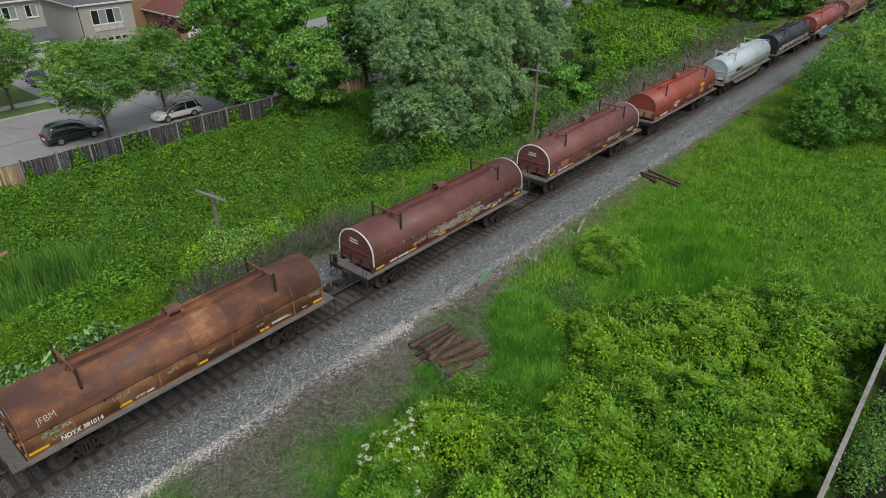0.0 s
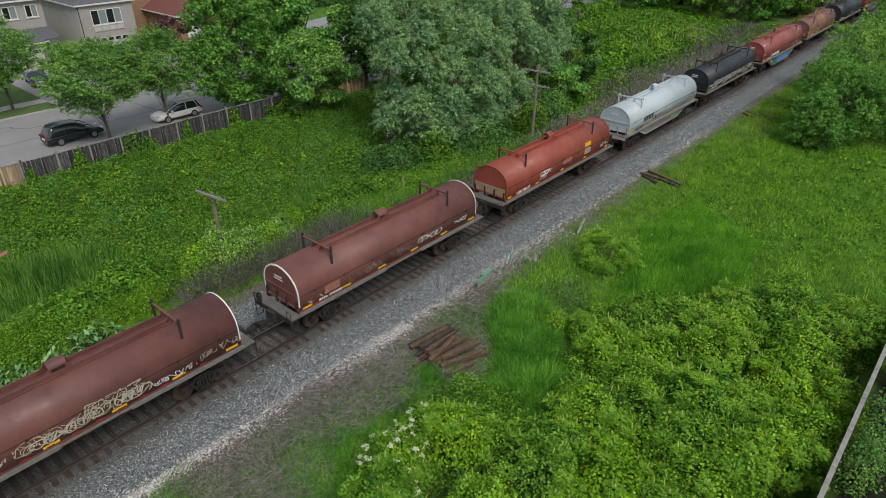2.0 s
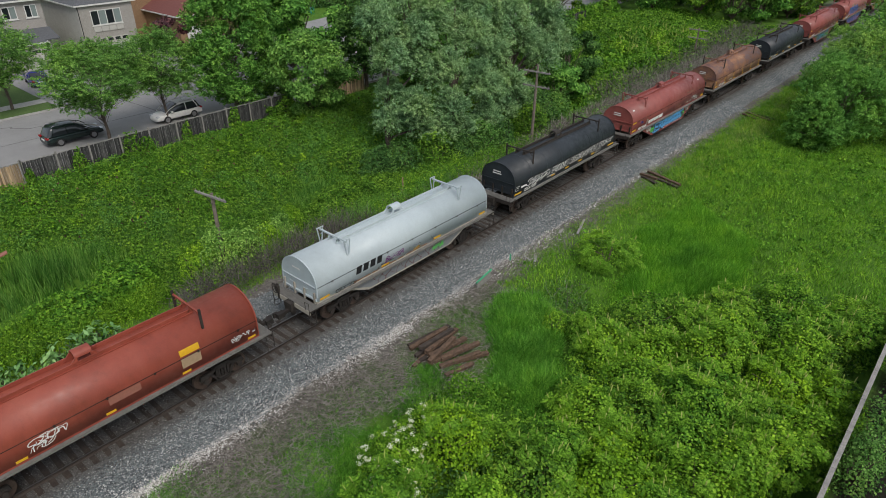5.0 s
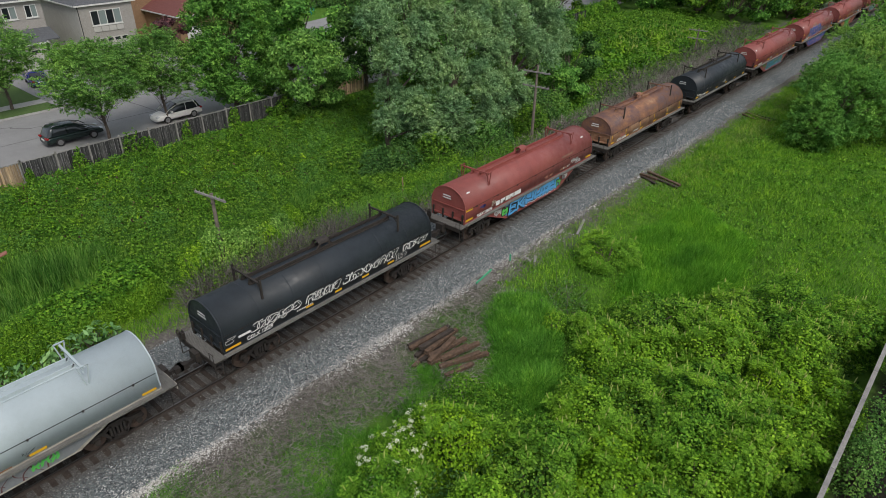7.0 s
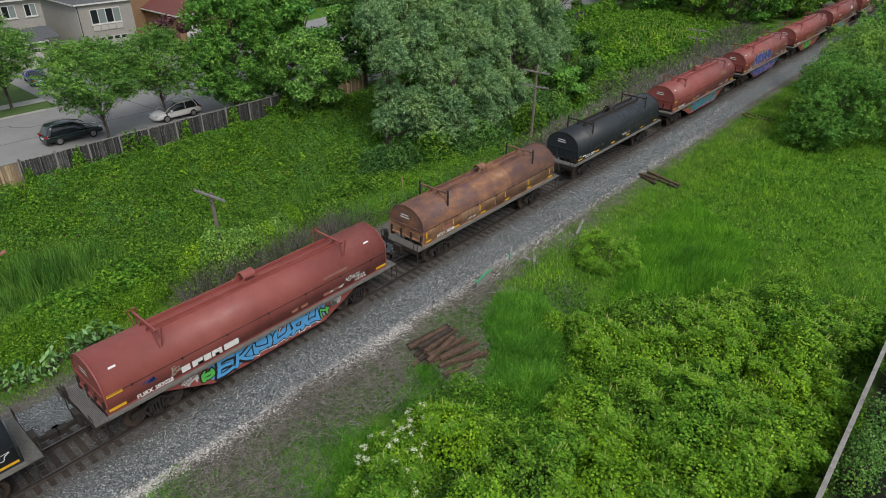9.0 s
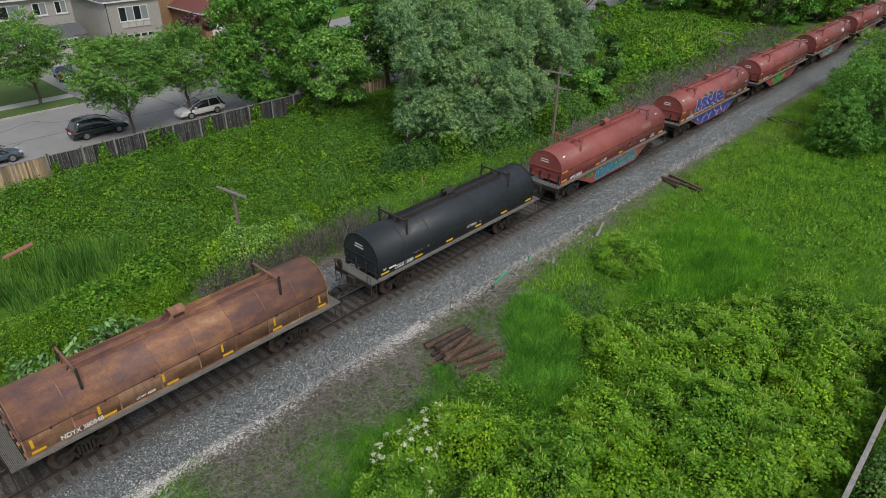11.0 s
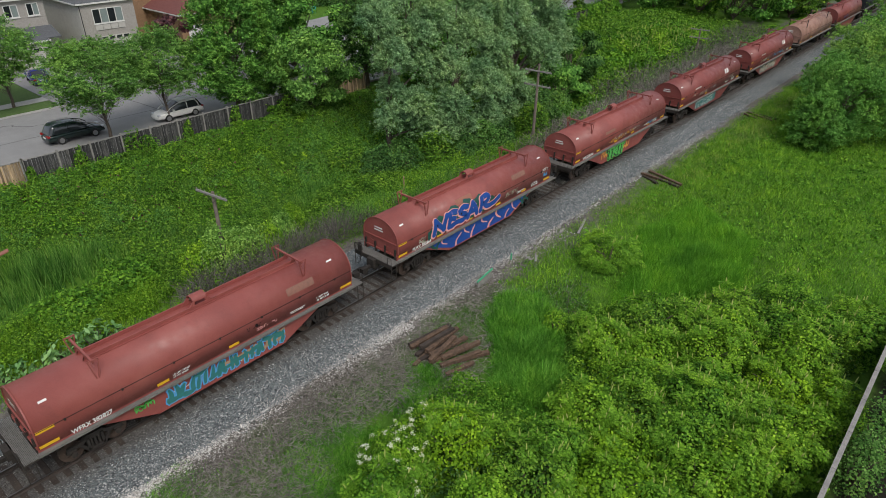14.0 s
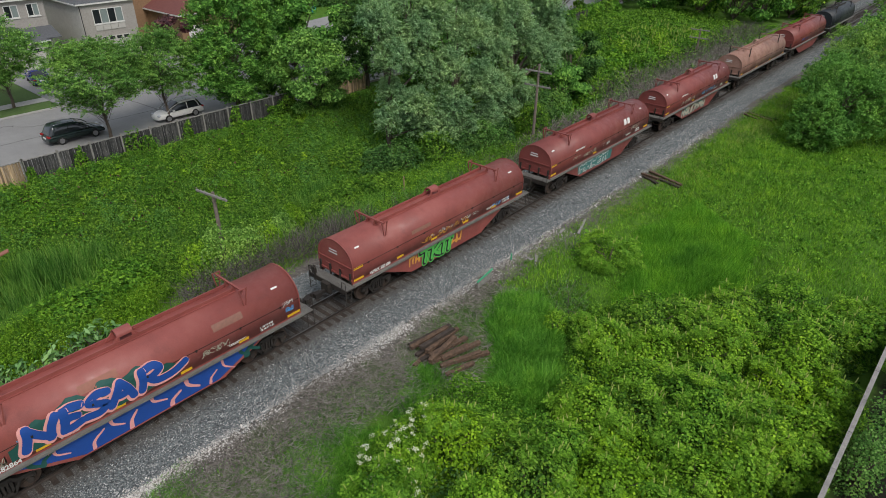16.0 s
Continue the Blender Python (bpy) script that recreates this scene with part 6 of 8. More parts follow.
def parked_car(name, x, y, z, turn, L, W, H, paint, label, tall=True):
    """A parked car: shaped body, glass, wheels, lamps. Its own x points forwards."""
    car = holder(name, label, "car", "parked cars", (x, y, z), turn=turn)
    hb = H * (0.56 if tall else 0.6)
    prof = [(-L / 2, 0.42, 0.84), (-L / 2 + 0.02, hb * 0.78, 0.9), (-L / 2 + 0.12, hb * 0.97, 0.93), (-L * 0.25, hb, 1.0), (L * 0.1, hb * 1.0, 1.0), (L / 2 - 1.1, hb * 0.99, 0.97), (L / 2 - 0.4, hb * 0.9, 0.9), (L / 2 - 0.1, hb * 0.74, 0.82), (L / 2, 0.45, 0.74)]
    bm = bmesh.new()
    rings = []
    for px_, pz, k in prof:
        rings.append([bm.verts.new((px_, s * W / 2 * k * q, zz)) for s, q, zz in ((-1, 0.93, 0.22), (-1, 1.0, 0.45), (-1, 0.99, pz - 0.16), (-1, 0.9, pz), (1, 0.9, pz), (1, 0.99, pz - 0.16), (1, 1.0, 0.45), (1, 0.93, 0.22))])
    for a, b in zip(rings, rings[1:]):
        for i in range(8):
            bm.faces.new((a[i], a[(i + 1) % 8], b[(i + 1) % 8], b[i]))
    bm.faces.new(rings[0][::-1]), bm.faces.new(rings[-1])
    rounded(part("body", bm, paint, car, smooth=True), 2)
    xr0, xr1 = (-L / 2 + 0.12, L * 0.24) if tall else (-L / 2 + 0.55, L * 0.2)
    # cabin: one rounded shell of glass with roof and pillars laid over it
    top = H - 0.02
    line = [(xr0, hb - 0.06), (xr0 + 0.1, hb + 0.14), (xr0 + 0.3, hb + (top - hb) * 0.72), (xr0 + 0.52, top - 0.03), (xr0 + 1.0, top), (xr0 + (xr1 - xr0) * 0.55, top), (xr1 - 1.0, top - 0.06), (xr1 - 0.45, hb + (top - hb) * 0.56), (xr1 + 0.15, hb - 0.05)]
    if not tall:
        line = [(xr0 - 0.1, hb - 0.06), (xr0 + 0.2, hb + 0.12), (xr0 + 0.55, hb + (top - hb) * 0.7), (xr0 + 0.85, top - 0.03)] + line[4:]
    across = (-1, -0.97, -0.88, -0.76, -0.5, 0, 0.5, 0.76, 0.88, 0.97, 1)
    rise = (0, 0.4, 0.8, 0.94, 0.985, 1, 0.985, 0.94, 0.8, 0.4, 0)

    def shell(cells, grow):
        bm = bmesh.new()
        vs = {}
        for i, k in cells:
            q = []
            for a, b in ((i, k), (i + 1, k), (i + 1, k + 1), (i, k + 1)):
                if (a, b) not in vs:
                    xx, zz = line[a]
                    vs[a, b] = bm.verts.new((xx, W / 2 * 0.9 * across[b] * (1 + grow), hb - 0.06 + (zz - hb + 0.06) * rise[b] + grow))
                q.append(vs[a, b])
            bm.faces.new(q)
        return bm

    cells = [(i, k) for i in range(8) for k in range(10)]
    part("glasshouse", shell(cells, 0.0), M["glass"], car, "dark tinted windows", smooth=True)
    over = [(i, k) for i, k in cells if 2 <= k <= 7 and 3 <= i <= 5]
    part("roof", shell(over, 0.012), paint, car, smooth=True)
    for s in (-1, 1):
        for xp, lean in ((xr0 + 0.45, 0.2), ((xr0 + xr1) / 2 - 0.1, 0.0), (xr1 - 0.1, -0.85)):
            bm = bmesh.new()
            tube(bm, [(xp - lean * 0.5, s * W / 2 * 0.905, hb - 0.03), (xp, s * W / 2 * 0.885, hb + (top - hb) * 0.4), (xp + lean, s * W / 2 * 0.79, top - 0.13)], 0.035, 6)
            part("pillar", bm, paint, car)
        if tall:
            bm = bmesh.new()
            tube(bm, [(xr0 + 0.55, s * W / 2 * 0.7, top - 0.03), (xr0 + 0.7, s * W / 2 * 0.7, top + 0.03), (xr1 - 1.2, s * W / 2 * 0.7, top + 0.02), (xr1 - 1.05, s * W / 2 * 0.7, top - 0.05)], 0.018, 5)
            part("roof_bar", bm, M["alloy"], car)
    for sx_ in (-1, 1):
        for s in (-1, 1):
            bm = bmesh.new()
            c = (sx_ * L * 0.29, 0.33)
            disc(bm, c, 0.33, s * (W / 2 - 0.22), s * (W / 2 - 0.02), 20)
            w = part("wheel", bm, M["tyre"], car)
            bm = bmesh.new()
            disc(bm, c, 0.21, s * (W / 2 - 0.03), s * (W / 2 + 0.0), 16)
            part("rim", bm, M["alloy"], w)
    for s in (-1, 1):
        bm = bmesh.new()
        box(bm, -L / 2 - 0.012, -L / 2 + 0.2, min(s * W * 0.26, s * W * 0.455), max(s * W * 0.26, s * W * 0.455), hb * 0.78, hb * 0.92)
        part("tail_lamp", bm, M["lamp_red"], car)
        bm = bmesh.new()
        box(bm, L / 2 - 0.3, L / 2 - 0.07, min(s * W * 0.24, s * W * 0.4), max(s * W * 0.24, s * W * 0.4), hb * 0.68, hb * 0.8)
        part("headlamp", bm, M["lamp_clear"], car)
        bm = bmesh.new()
        box(bm, L * 0.16, L * 0.2, min(s * W * 0.48, s * W * 0.56), max(s * W * 0.48, s * W * 0.56), hb, hb + 0.13)
        part("mirror", bm, paint, car)
    bm = bmesh.new()
    box(bm, -L / 2 - 0.02, -L / 2 + 0.02, -0.26, 0.26, 0.55, 0.67)
    part("plate", bm, M["trimpaint"], car)
    return car


parked_car("parked_suv", 18.9, 34.6, ROAD_Z, 0, 4.7, 1.85, 1.68, M["car_green"], "dark green parked family car with roof rails")
parked_car("parked_car", 27.7, 33.4, ROAD_Z, 180, 4.5, 1.85, 1.64, M["trimpaint"], "white parked hatchback by the fence")
parked_car("parked_car", 23.6, 55.3, ROAD_Z + 0.17, 82, 4.5, 1.8, 1.42, M["car_blue"], "dark blue saloon parked in a driveway", False)
parked_car("parked_car", 10.3, 33.6, ROAD_Z, 0, 4.4, 1.8, 1.5, M["car_grey"], "steel grey car parked on the street")
parked_car("parked_car", 47.4, 56.6, ROAD_Z + 0.17, 95, 4.4, 1.8, 1.5, M["trimpaint"], "white car parked before a garage")


for k, (a, b) in enumerate(((70.6, 68.2), (71.5, 68.0))):
    bin_ = holder("recycling_bin", "teal wheeled recycling bin on the lawn", "bin", "recycling bins", (a, b, ROAD_Z - 0.05), turn=20 * k)
    bm = bmesh.new()
    prism(bm, [(-0.26, 0.06), (0.26, 0.06), (0.32, 0.95), (-0.3, 0.95)], -0.28, 0.28)
    part("tub", bm, M["bin_teal"], bin_)
    bm = bmesh.new()
    prism(bm, [(-0.34, 0.95), (0.36, 0.95), (0.3, 1.06), (-0.3, 1.08)], -0.31, 0.31)
    part("lid", bm, M["bin_teal"], bin_)


# ---- poles ----
def line_pole(x, y, z, h, arms, label, turn=0, lean=0.0):
    """An old wooden line pole with cross-arms and insulator pins."""
    p = holder("line_pole", label, "pole", "old line poles", (x, y, z), turn=turn)
    bm = bmesh.new()
    tube(bm, [(0, 0, -0.4), (lean * 0.5, 0, h / 2), (lean, 0, h)], [0.15, 0.125, 0.1], 9)
    part("mast", bm, M["pole"], p)
    for za in arms:
        bm = bmesh.new()
        box(bm, lean - 0.17, lean - 0.07, -1.35, 1.35, za - 0.06, za + 0.06)
        arm = part("cross_arm", bm, M["caprail"], p)
        for k in range(8):
            yk = -1.25 + 2.5 * k / 7
            if abs(yk) < 0.2:
                continue
            bm = bmesh.new()
            tube(bm, [(lean - 0.12, yk, za + 0.06), (lean - 0.12, yk, za + 0.2)], [0.03, 0.02], 6)
            part("insulator_pin", bm, M["caprail"], arm)
        bm = bmesh.new()
        for s in (-1, 1):
            beam(bm, (lean - 0.1, s * 0.6, za - 0.05), (lean - 0.1, 0, za - 0.55), 0.03, 0.02)
        part("arm_brace", bm, M["iron"], arm)
    return p


line_pole(17.2, 9.4, -1.3, 5.2, (5.05,), "short weathered pole with one cross-arm", 8)
line_pole(48.9, 7.9, -1.0, 6.9, (6.3, 5.0), "leaning weathered pole with two cross-arms", 4, 0.25)
line_pole(94, 10.8, -1.0, 3.4, (3.2, 2.1), "distant broken pole with two cross-arms", 0)
bm = bmesh.new()
box(bm, 32.0, 32.08, 8.2, 8.27, -1.0, 0.5)
tagged(part("marker_post", bm, M["newwood"]), "thin tan wooden marker post in the brush", "post")


# ---- debris by the track ----
def old_sleeper(x, y, z, turn, tilt, L, name="old_sleeper", label="discarded brown timber sleeper on a heap"):
    bm = bmesh.new()
    box(bm, -L / 2, L / 2, -0.115, 0.115, -0.09, 0.09)
    bmesh.ops.bevel(bm, geom=[e for e in bm.edges], offset=0.012, segments=1, affect="EDGES")
    bmesh.ops.subdivide_edges(bm, edges=[e for e in bm.edges if e.calc_length() > 1], cuts=6)
    r = random.Random(int(x * 100 + y * 10))
    for v in bm.verts:
        v.co += Vector((r.uniform(-0.05, 0.05) * (abs(v.co.x) > L / 2 - 0.1), r.uniform(-0.012, 0.012), r.uniform(-0.02, 0.006)))
    ob = part(name, bm, M["old_tie"] if r.random() < 0.6 else M["tie"])
    ob.matrix_basis = pose(x, y, z, 0, tilt, turn)
    return tagged(ob, label, "sleeper", "heap of old sleepers")


for row in ((19.6, -5.75, -0.5, -4, 2, 2.6), (19.5, -6.15, -0.58, 0, -2, 2.6), (19.8, -6.45, -0.42, 3, 1, 2.5), (19.3, -6.6, -0.66, -2, 0, 2.5), (19.7, -6.95, -0.52, -7, 3, 2.5), (19.4, -7.3, -0.62, -12, 0, 2.4), (19.9, -7.6, -0.55, -16, -2, 2.3), (19.5, -7.95, -0.66, -20, 0, 2.3), (18.7, -6.4, -0.7, 10, 1, 2.3), (19.9, -5.5, -0.66, -9, 0, 2.7), (19.2, -7.0, -0.35, 6, -3, 2.2), (19.6, -6.3, -0.26, -3, 2, 2.3), (20.1, -8.2, -0.75, -26, 0, 1.8), (19.0, -8.3, -0.8, -14, 0, 1.6)):
    old_sleeper(*row)
for row in ((47.7, -5.7, -0.66, 73, 0, 3.3), (47.2, -5.8, -0.72, 76, 0, 3.0), (46.7, -4.9, -0.72, 66, 0, 1.6), (47.0, -4.7, -0.55, 80, 1, 1.5), (69.3, -6.0, -0.72, 67, 0, 3.1), (69.8, -6.3, -0.74, 72, 0, 2.6), (68.7, -5.3, -0.72, 60, 0, 1.8)):
    old_sleeper(*row, label="dark discarded sleeper lying in the grass")
panel = holder("broken_panel", "leaning grey panel with a green-painted top edge", "debris", "", (25.9, -4.4, -0.78), turn=6)
bm = bmesh.new()
prism(bm, [(-0.75, 0.0), (0.8, -0.05), (0.78, 0.5), (-0.2, 0.52), (-0.72, 0.42)], -0.03, 0.03)
part("sheet", bm, M["caprail"], panel)
bm = bmesh.new()
beam(bm, (-0.8, 0, 0.46), (0.86, 0, 0.56), 0.07, 0.1)
part("edge_strip", bm, M["greenpaint"], panel, "green-painted edge strip")
bm = bmesh.new()
tube(bm, [(29.2, -3.95, -0.8), (29.2, -3.95, -0.35)], 0.05, 7)
tagged(part("green_stake", bm, M["greenpaint"]), "short bright green stake beside the ballast", "stake")
for k, (a, b, l_, t_) in enumerate(((30.3, -5.1, 0.9, 30), (30.0, -4.7, 0.7, 70), (34.6, -4.3, 0.8, 10), (36.0, -5.0, 2.6, 20), (16.0, -3.6, 0.35, 40), (5.2, -4.6, 0.5, 10), (46, -3.8, 0.6, 15))):
    bm = bmesh.new()
    box(bm, -l_ / 2, l_ / 2, -0.08, 0.08, -0.02, 0.02)
    o = part("loose_board", bm, M["caprail"])
    o.matrix_basis = pose(a, b, float(max(bed_height(a, b), height(a, b))) + 0.06, 4, 3, t_)
    tagged(o, "short weathered board lying on the ground", "debris", "loose boards")
bm = bmesh.new()
beam(bm, (6.2, 16.9, 0.75), (7.8, 16.5, 1.25), 0.4, 0.06)
tagged(part("red_sign_board", bm, M["primer"]), "fallen red and white board in the weeds", "debris")

# ---- plants ----
def unit(v):
    return v / np.maximum(np.linalg.norm(v, axis=-1, keepdims=True), 1e-9)


def leaf_arrays(P, out, size, g, aspect=0.6, spread=0.8, fold=0.25, far=False, along=None):
    """Folded four-cornered leaves at P that face about along out, and point along their shoot where it is given; three-cornered where they stay far off."""
    n = len(P)
    N = unit(out + g.normal(0, spread, (n, 3)))
    T = unit(np.cross(N, g.normal(0, 1, (n, 3))))
    if along is not None:
        T = unit(T * 0.8 + along * 0.7)
        N = unit(N - T * (N * T).sum(-1, keepdims=True))
    B = np.cross(N, T)
    s = size[:, None]
    tip, root = P + T * s * 0.5, P - T * s * 0.5
    mid = P - T * s * 0.08
    lift = N * s * fold * g.uniform(0.2, 1, (n, 1))
    if far:
        V = np.stack([root + B * s * aspect * 0.5, tip + lift, root - B * s * aspect * 0.6 + T * s * 0.25], 1)
        return V.reshape(-1, 3), np.arange(3 * n).reshape(-1, 3)
    V = np.stack([root, mid + B * s * aspect * 0.5 + lift, tip, mid - B * s * aspect * 0.5 + lift], 1)
    return V.reshape(-1, 3), np.arange(4 * n).reshape(-1, 4)


def blade_arrays(P, h, w, g, lean=0.35):
    """Grass blades: upright narrow triangles that bend to one side."""
    n = len(P)
    a = g.uniform(0, 6.283, n)
    side = np.stack([np.cos(a), np.sin(a), 0 * a], -1) * w[:, None] / 2
    b = g.uniform(0, 6.283, n)
    bend = np.stack([np.cos(b), np.sin(b), 0 * b], -1) * (h * g.uniform(0.1, 1.7 * lean, n))[:, None]
    tip = P + bend + np.stack([0 * h, 0 * h, h], -1)
    V = np.stack([P - side, P + side, tip], 1)
    return V.reshape(-1, 3), np.arange(3 * n).reshape(-1, 3)


def stick_arrays(A, B, w, g):
    """Thin straight stalks from A to B as three-sided bars."""
    n = len(A)
    d = unit(B - A)
    s = unit(np.cross(d, g.normal(0, 1, (n, 3))))
    u = np.cross(d, s)
    ring = [s, -0.5 * s + 0.87 * u, -0.5 * s - 0.87 * u]
    V = np.stack([A + r * w[:, None] for r in ring] + [B + r * w[:, None] * 0.5 for r in ring], 1)
    t = np.array([(0, 1, 4, 3), (1, 2, 5, 4), (2, 0, 3, 5)])
    return V.reshape(-1, 3), (t[None] + 6 * np.arange(n)[:, None, None]).reshape(-1, 4)


def inside(poly, x, y):
    c = np.zeros(len(x), bool)
    for (x1, y1), (x2, y2) in zip(poly, poly[1:] + poly[:1]):
        hit = ((y1 > y) != (y2 > y)) & (x < (x2 - x1) * (y - y1) / (y2 - y1 + 1e-12) + x1)
        c ^= hit
    return c


def edge_distance(poly, x, y):
    d = np.full(len(x), 1e9)
    for (x1, y1), (x2, y2) in zip(poly, poly[1:] + poly[:1]):
        ex, ey = x2 - x1, y2 - y1
        t = np.clip(((x - x1) * ex + (y - y1) * ey) / (ex * ex + ey * ey + 1e-9), 0, 1)
        d = np.minimum(d, np.hypot(x - x1 - t * ex, y - y1 - t * ey))
    return d


def sown(poly, n, g, feather=0.0):
    """Random places inside an outline, thinning out unevenly towards its edge."""
    xs, ys = [p[0] for p in poly], [p[1] for p in poly]
    pad = feather
    x, y = g.uniform(min(xs) - pad, max(xs) + pad, 5 * n), g.uniform(min(ys) - pad, max(ys) + pad, 5 * n)
    k = inside(poly, x, y)
    if feather:
        d = np.where(k, 1.0, -1.0) * edge_distance(poly, x, y) + 0.55 * feather * (wave(x * 2.3, y * 2.6) + 0.5 * wave(x * 6, y * 7))
        k = g.random(len(x)) < smooth_step(-0.6 * feather, 0.6 * feather, d)
    return x[k][:n], y[k][:n]


def lumps(g, k=7):
    """A smooth random field over directions or places."""
    W, ph, am = g.normal(0, 1, (k, 3)), g.uniform(0, 6.28, k), g.uniform(0.4, 1, k)
    return lambda p: (np.sin(p @ W.T + ph) * am).sum(-1) / am.sum()


def carpet(name, poly, n, tall, size, leaf, label, seed, aspect=0.65, clump=0.9, low=0.25, upright=0.7, feather=0.8):
    """Low leafy growth over a stretch of ground, in lumps of uneven height."""
    g = np.random.default_rng(seed)
    x, y = sown(poly, n, g, feather)
    f = lumps(g, 9)
    p = np.stack([x, y, 0 * x], -1)
    top = tall * np.clip(0.62 + 0.75 * f(p * clump) + 0.3 * f(p * clump * 3.1 + 5), 0.18, 1.5)
    z = height(x, y) + top * (low + (1 - low) * np.sqrt(g.random(len(x))))
    P = np.stack([x, y, z], -1)
    far = np.mean(y) > 9 or np.mean(x) > 40
    V, F = leaf_arrays(P, np.array([0, 0, upright]) + 0 * P, size * g.uniform(0.6, 1.4, len(x)) * (1.15 if far else 1), g, aspect * (1.3 if far else 1), far=far)
    return tagged(raw(name, V, F, LEAF[leaf]), label, "plants", kind="stuff")


def domes(name, poly, count, per, width, tall, size, leaf, label, seed, aspect=0.7, feather=0.8, patchy=0.0):
    """Many small leafy plants side by side, each a dome of leaves with shade between."""
    g = np.random.default_rng(seed)
    x, y = sown(poly, count, g, feather)
    if patchy:
        keep = wave(x * 1.3 + seed, y * 1.7 - seed) + g.normal(0, 0.25, len(x)) > patchy
        x, y = x[keep], y[keep]
    n = len(x)
    f = lumps(g, 9)
    p = np.stack([x, y, 0 * x], -1)
    h = tall * np.clip(0.8 + 0.7 * f(p * 0.5) + 0.3 * f(p * 2.0 + 7), 0.3, 1.6) * g.uniform(0.6, 1.3, n)
    w = width * g.uniform(0.55, 1.4, n)
    d = unit(g.normal(0, 1, (n, per, 3)))
    d[..., 2] = np.abs(d[..., 2])
    r = g.uniform(0.7, 1.05, (n, per, 1))
    P = d * r * np.stack([w, w, h], -1)[:, None] + np.stack([x, y, height(x, y)], -1)[:, None]
    N = d * np.array([1, 1, 0.8]) + np.array([0, 0, 0.5])
    sz = (size * g.uniform(0.65, 1.35, (n, 1)) * g.uniform(0.7, 1.3, (n, per))).reshape(-1)
    V, F = leaf_arrays(P.reshape(-1, 3), N.reshape(-1, 3), sz, g, aspect, 0.45, far=True)
    return tagged(raw(name, V, F, LEAF[leaf]), label, "plants", kind="stuff")


def lawn(name, poly, n, tall, width, leaf, label, seed, lean=0.5, clump=0.8, feather=0.9, tuft=0):
    g = np.random.default_rng(seed)
    x, y = sown(poly, n, g, feather)
    if tuft:
        k = g.integers(0, len(x) // tuft, len(x))
        x, y = x[k] + g.normal(0, 0.09, len(x)), y[k] + g.normal(0, 0.09, len(x))
    f = lumps(g, 9)
    p = np.stack([x, y, 0 * x], -1)
    h = tall * np.clip(0.75 + 0.6 * f(p * clump) + 0.25 * f(p * clump * 4), 0.25, 1.6) * g.uniform(0.6, 1.2, len(x))
    h *= np.where(inside(poly, x, y), np.clip(0.35 + 0.65 * edge_distance(poly, x, y) / max(feather, 0.3), 0.3, 1), 0.3)
    V, F = blade_arrays(np.stack([x, y, height(x, y) - 0.02], -1), h, width * g.uniform(0.6, 1.3, len(x)), g, lean)
    return tagged(raw(name, V, F, LEAF[leaf]), label, "grass", kind="stuff")


def brush(name, poly, n, length, width, leaf, label, seed, flat=0.5, lift=0.3, feather=0.9):
    """Dead stalks and twigs, lying or standing."""
    g = np.random.default_rng(seed)
    x, y = sown(poly, n, g, feather)
    d = unit(np.stack([g.normal(0, 1, len(x)), g.normal(0, 1, len(x)), np.abs(g.normal(0, flat, len(x)))], -1))
    A = np.stack([x, y, height(x, y) + lift * g.random(len(x)) ** 2], -1)
    V, F = stick_arrays(A, A + d * (length * g.uniform(0.3, 1.2, len(x)))[:, None], width * g.uniform(0.6, 1.4, len(x)), g)
    return tagged(raw(name, V, F, LEAF[leaf]), label, "brush", kind="stuff")


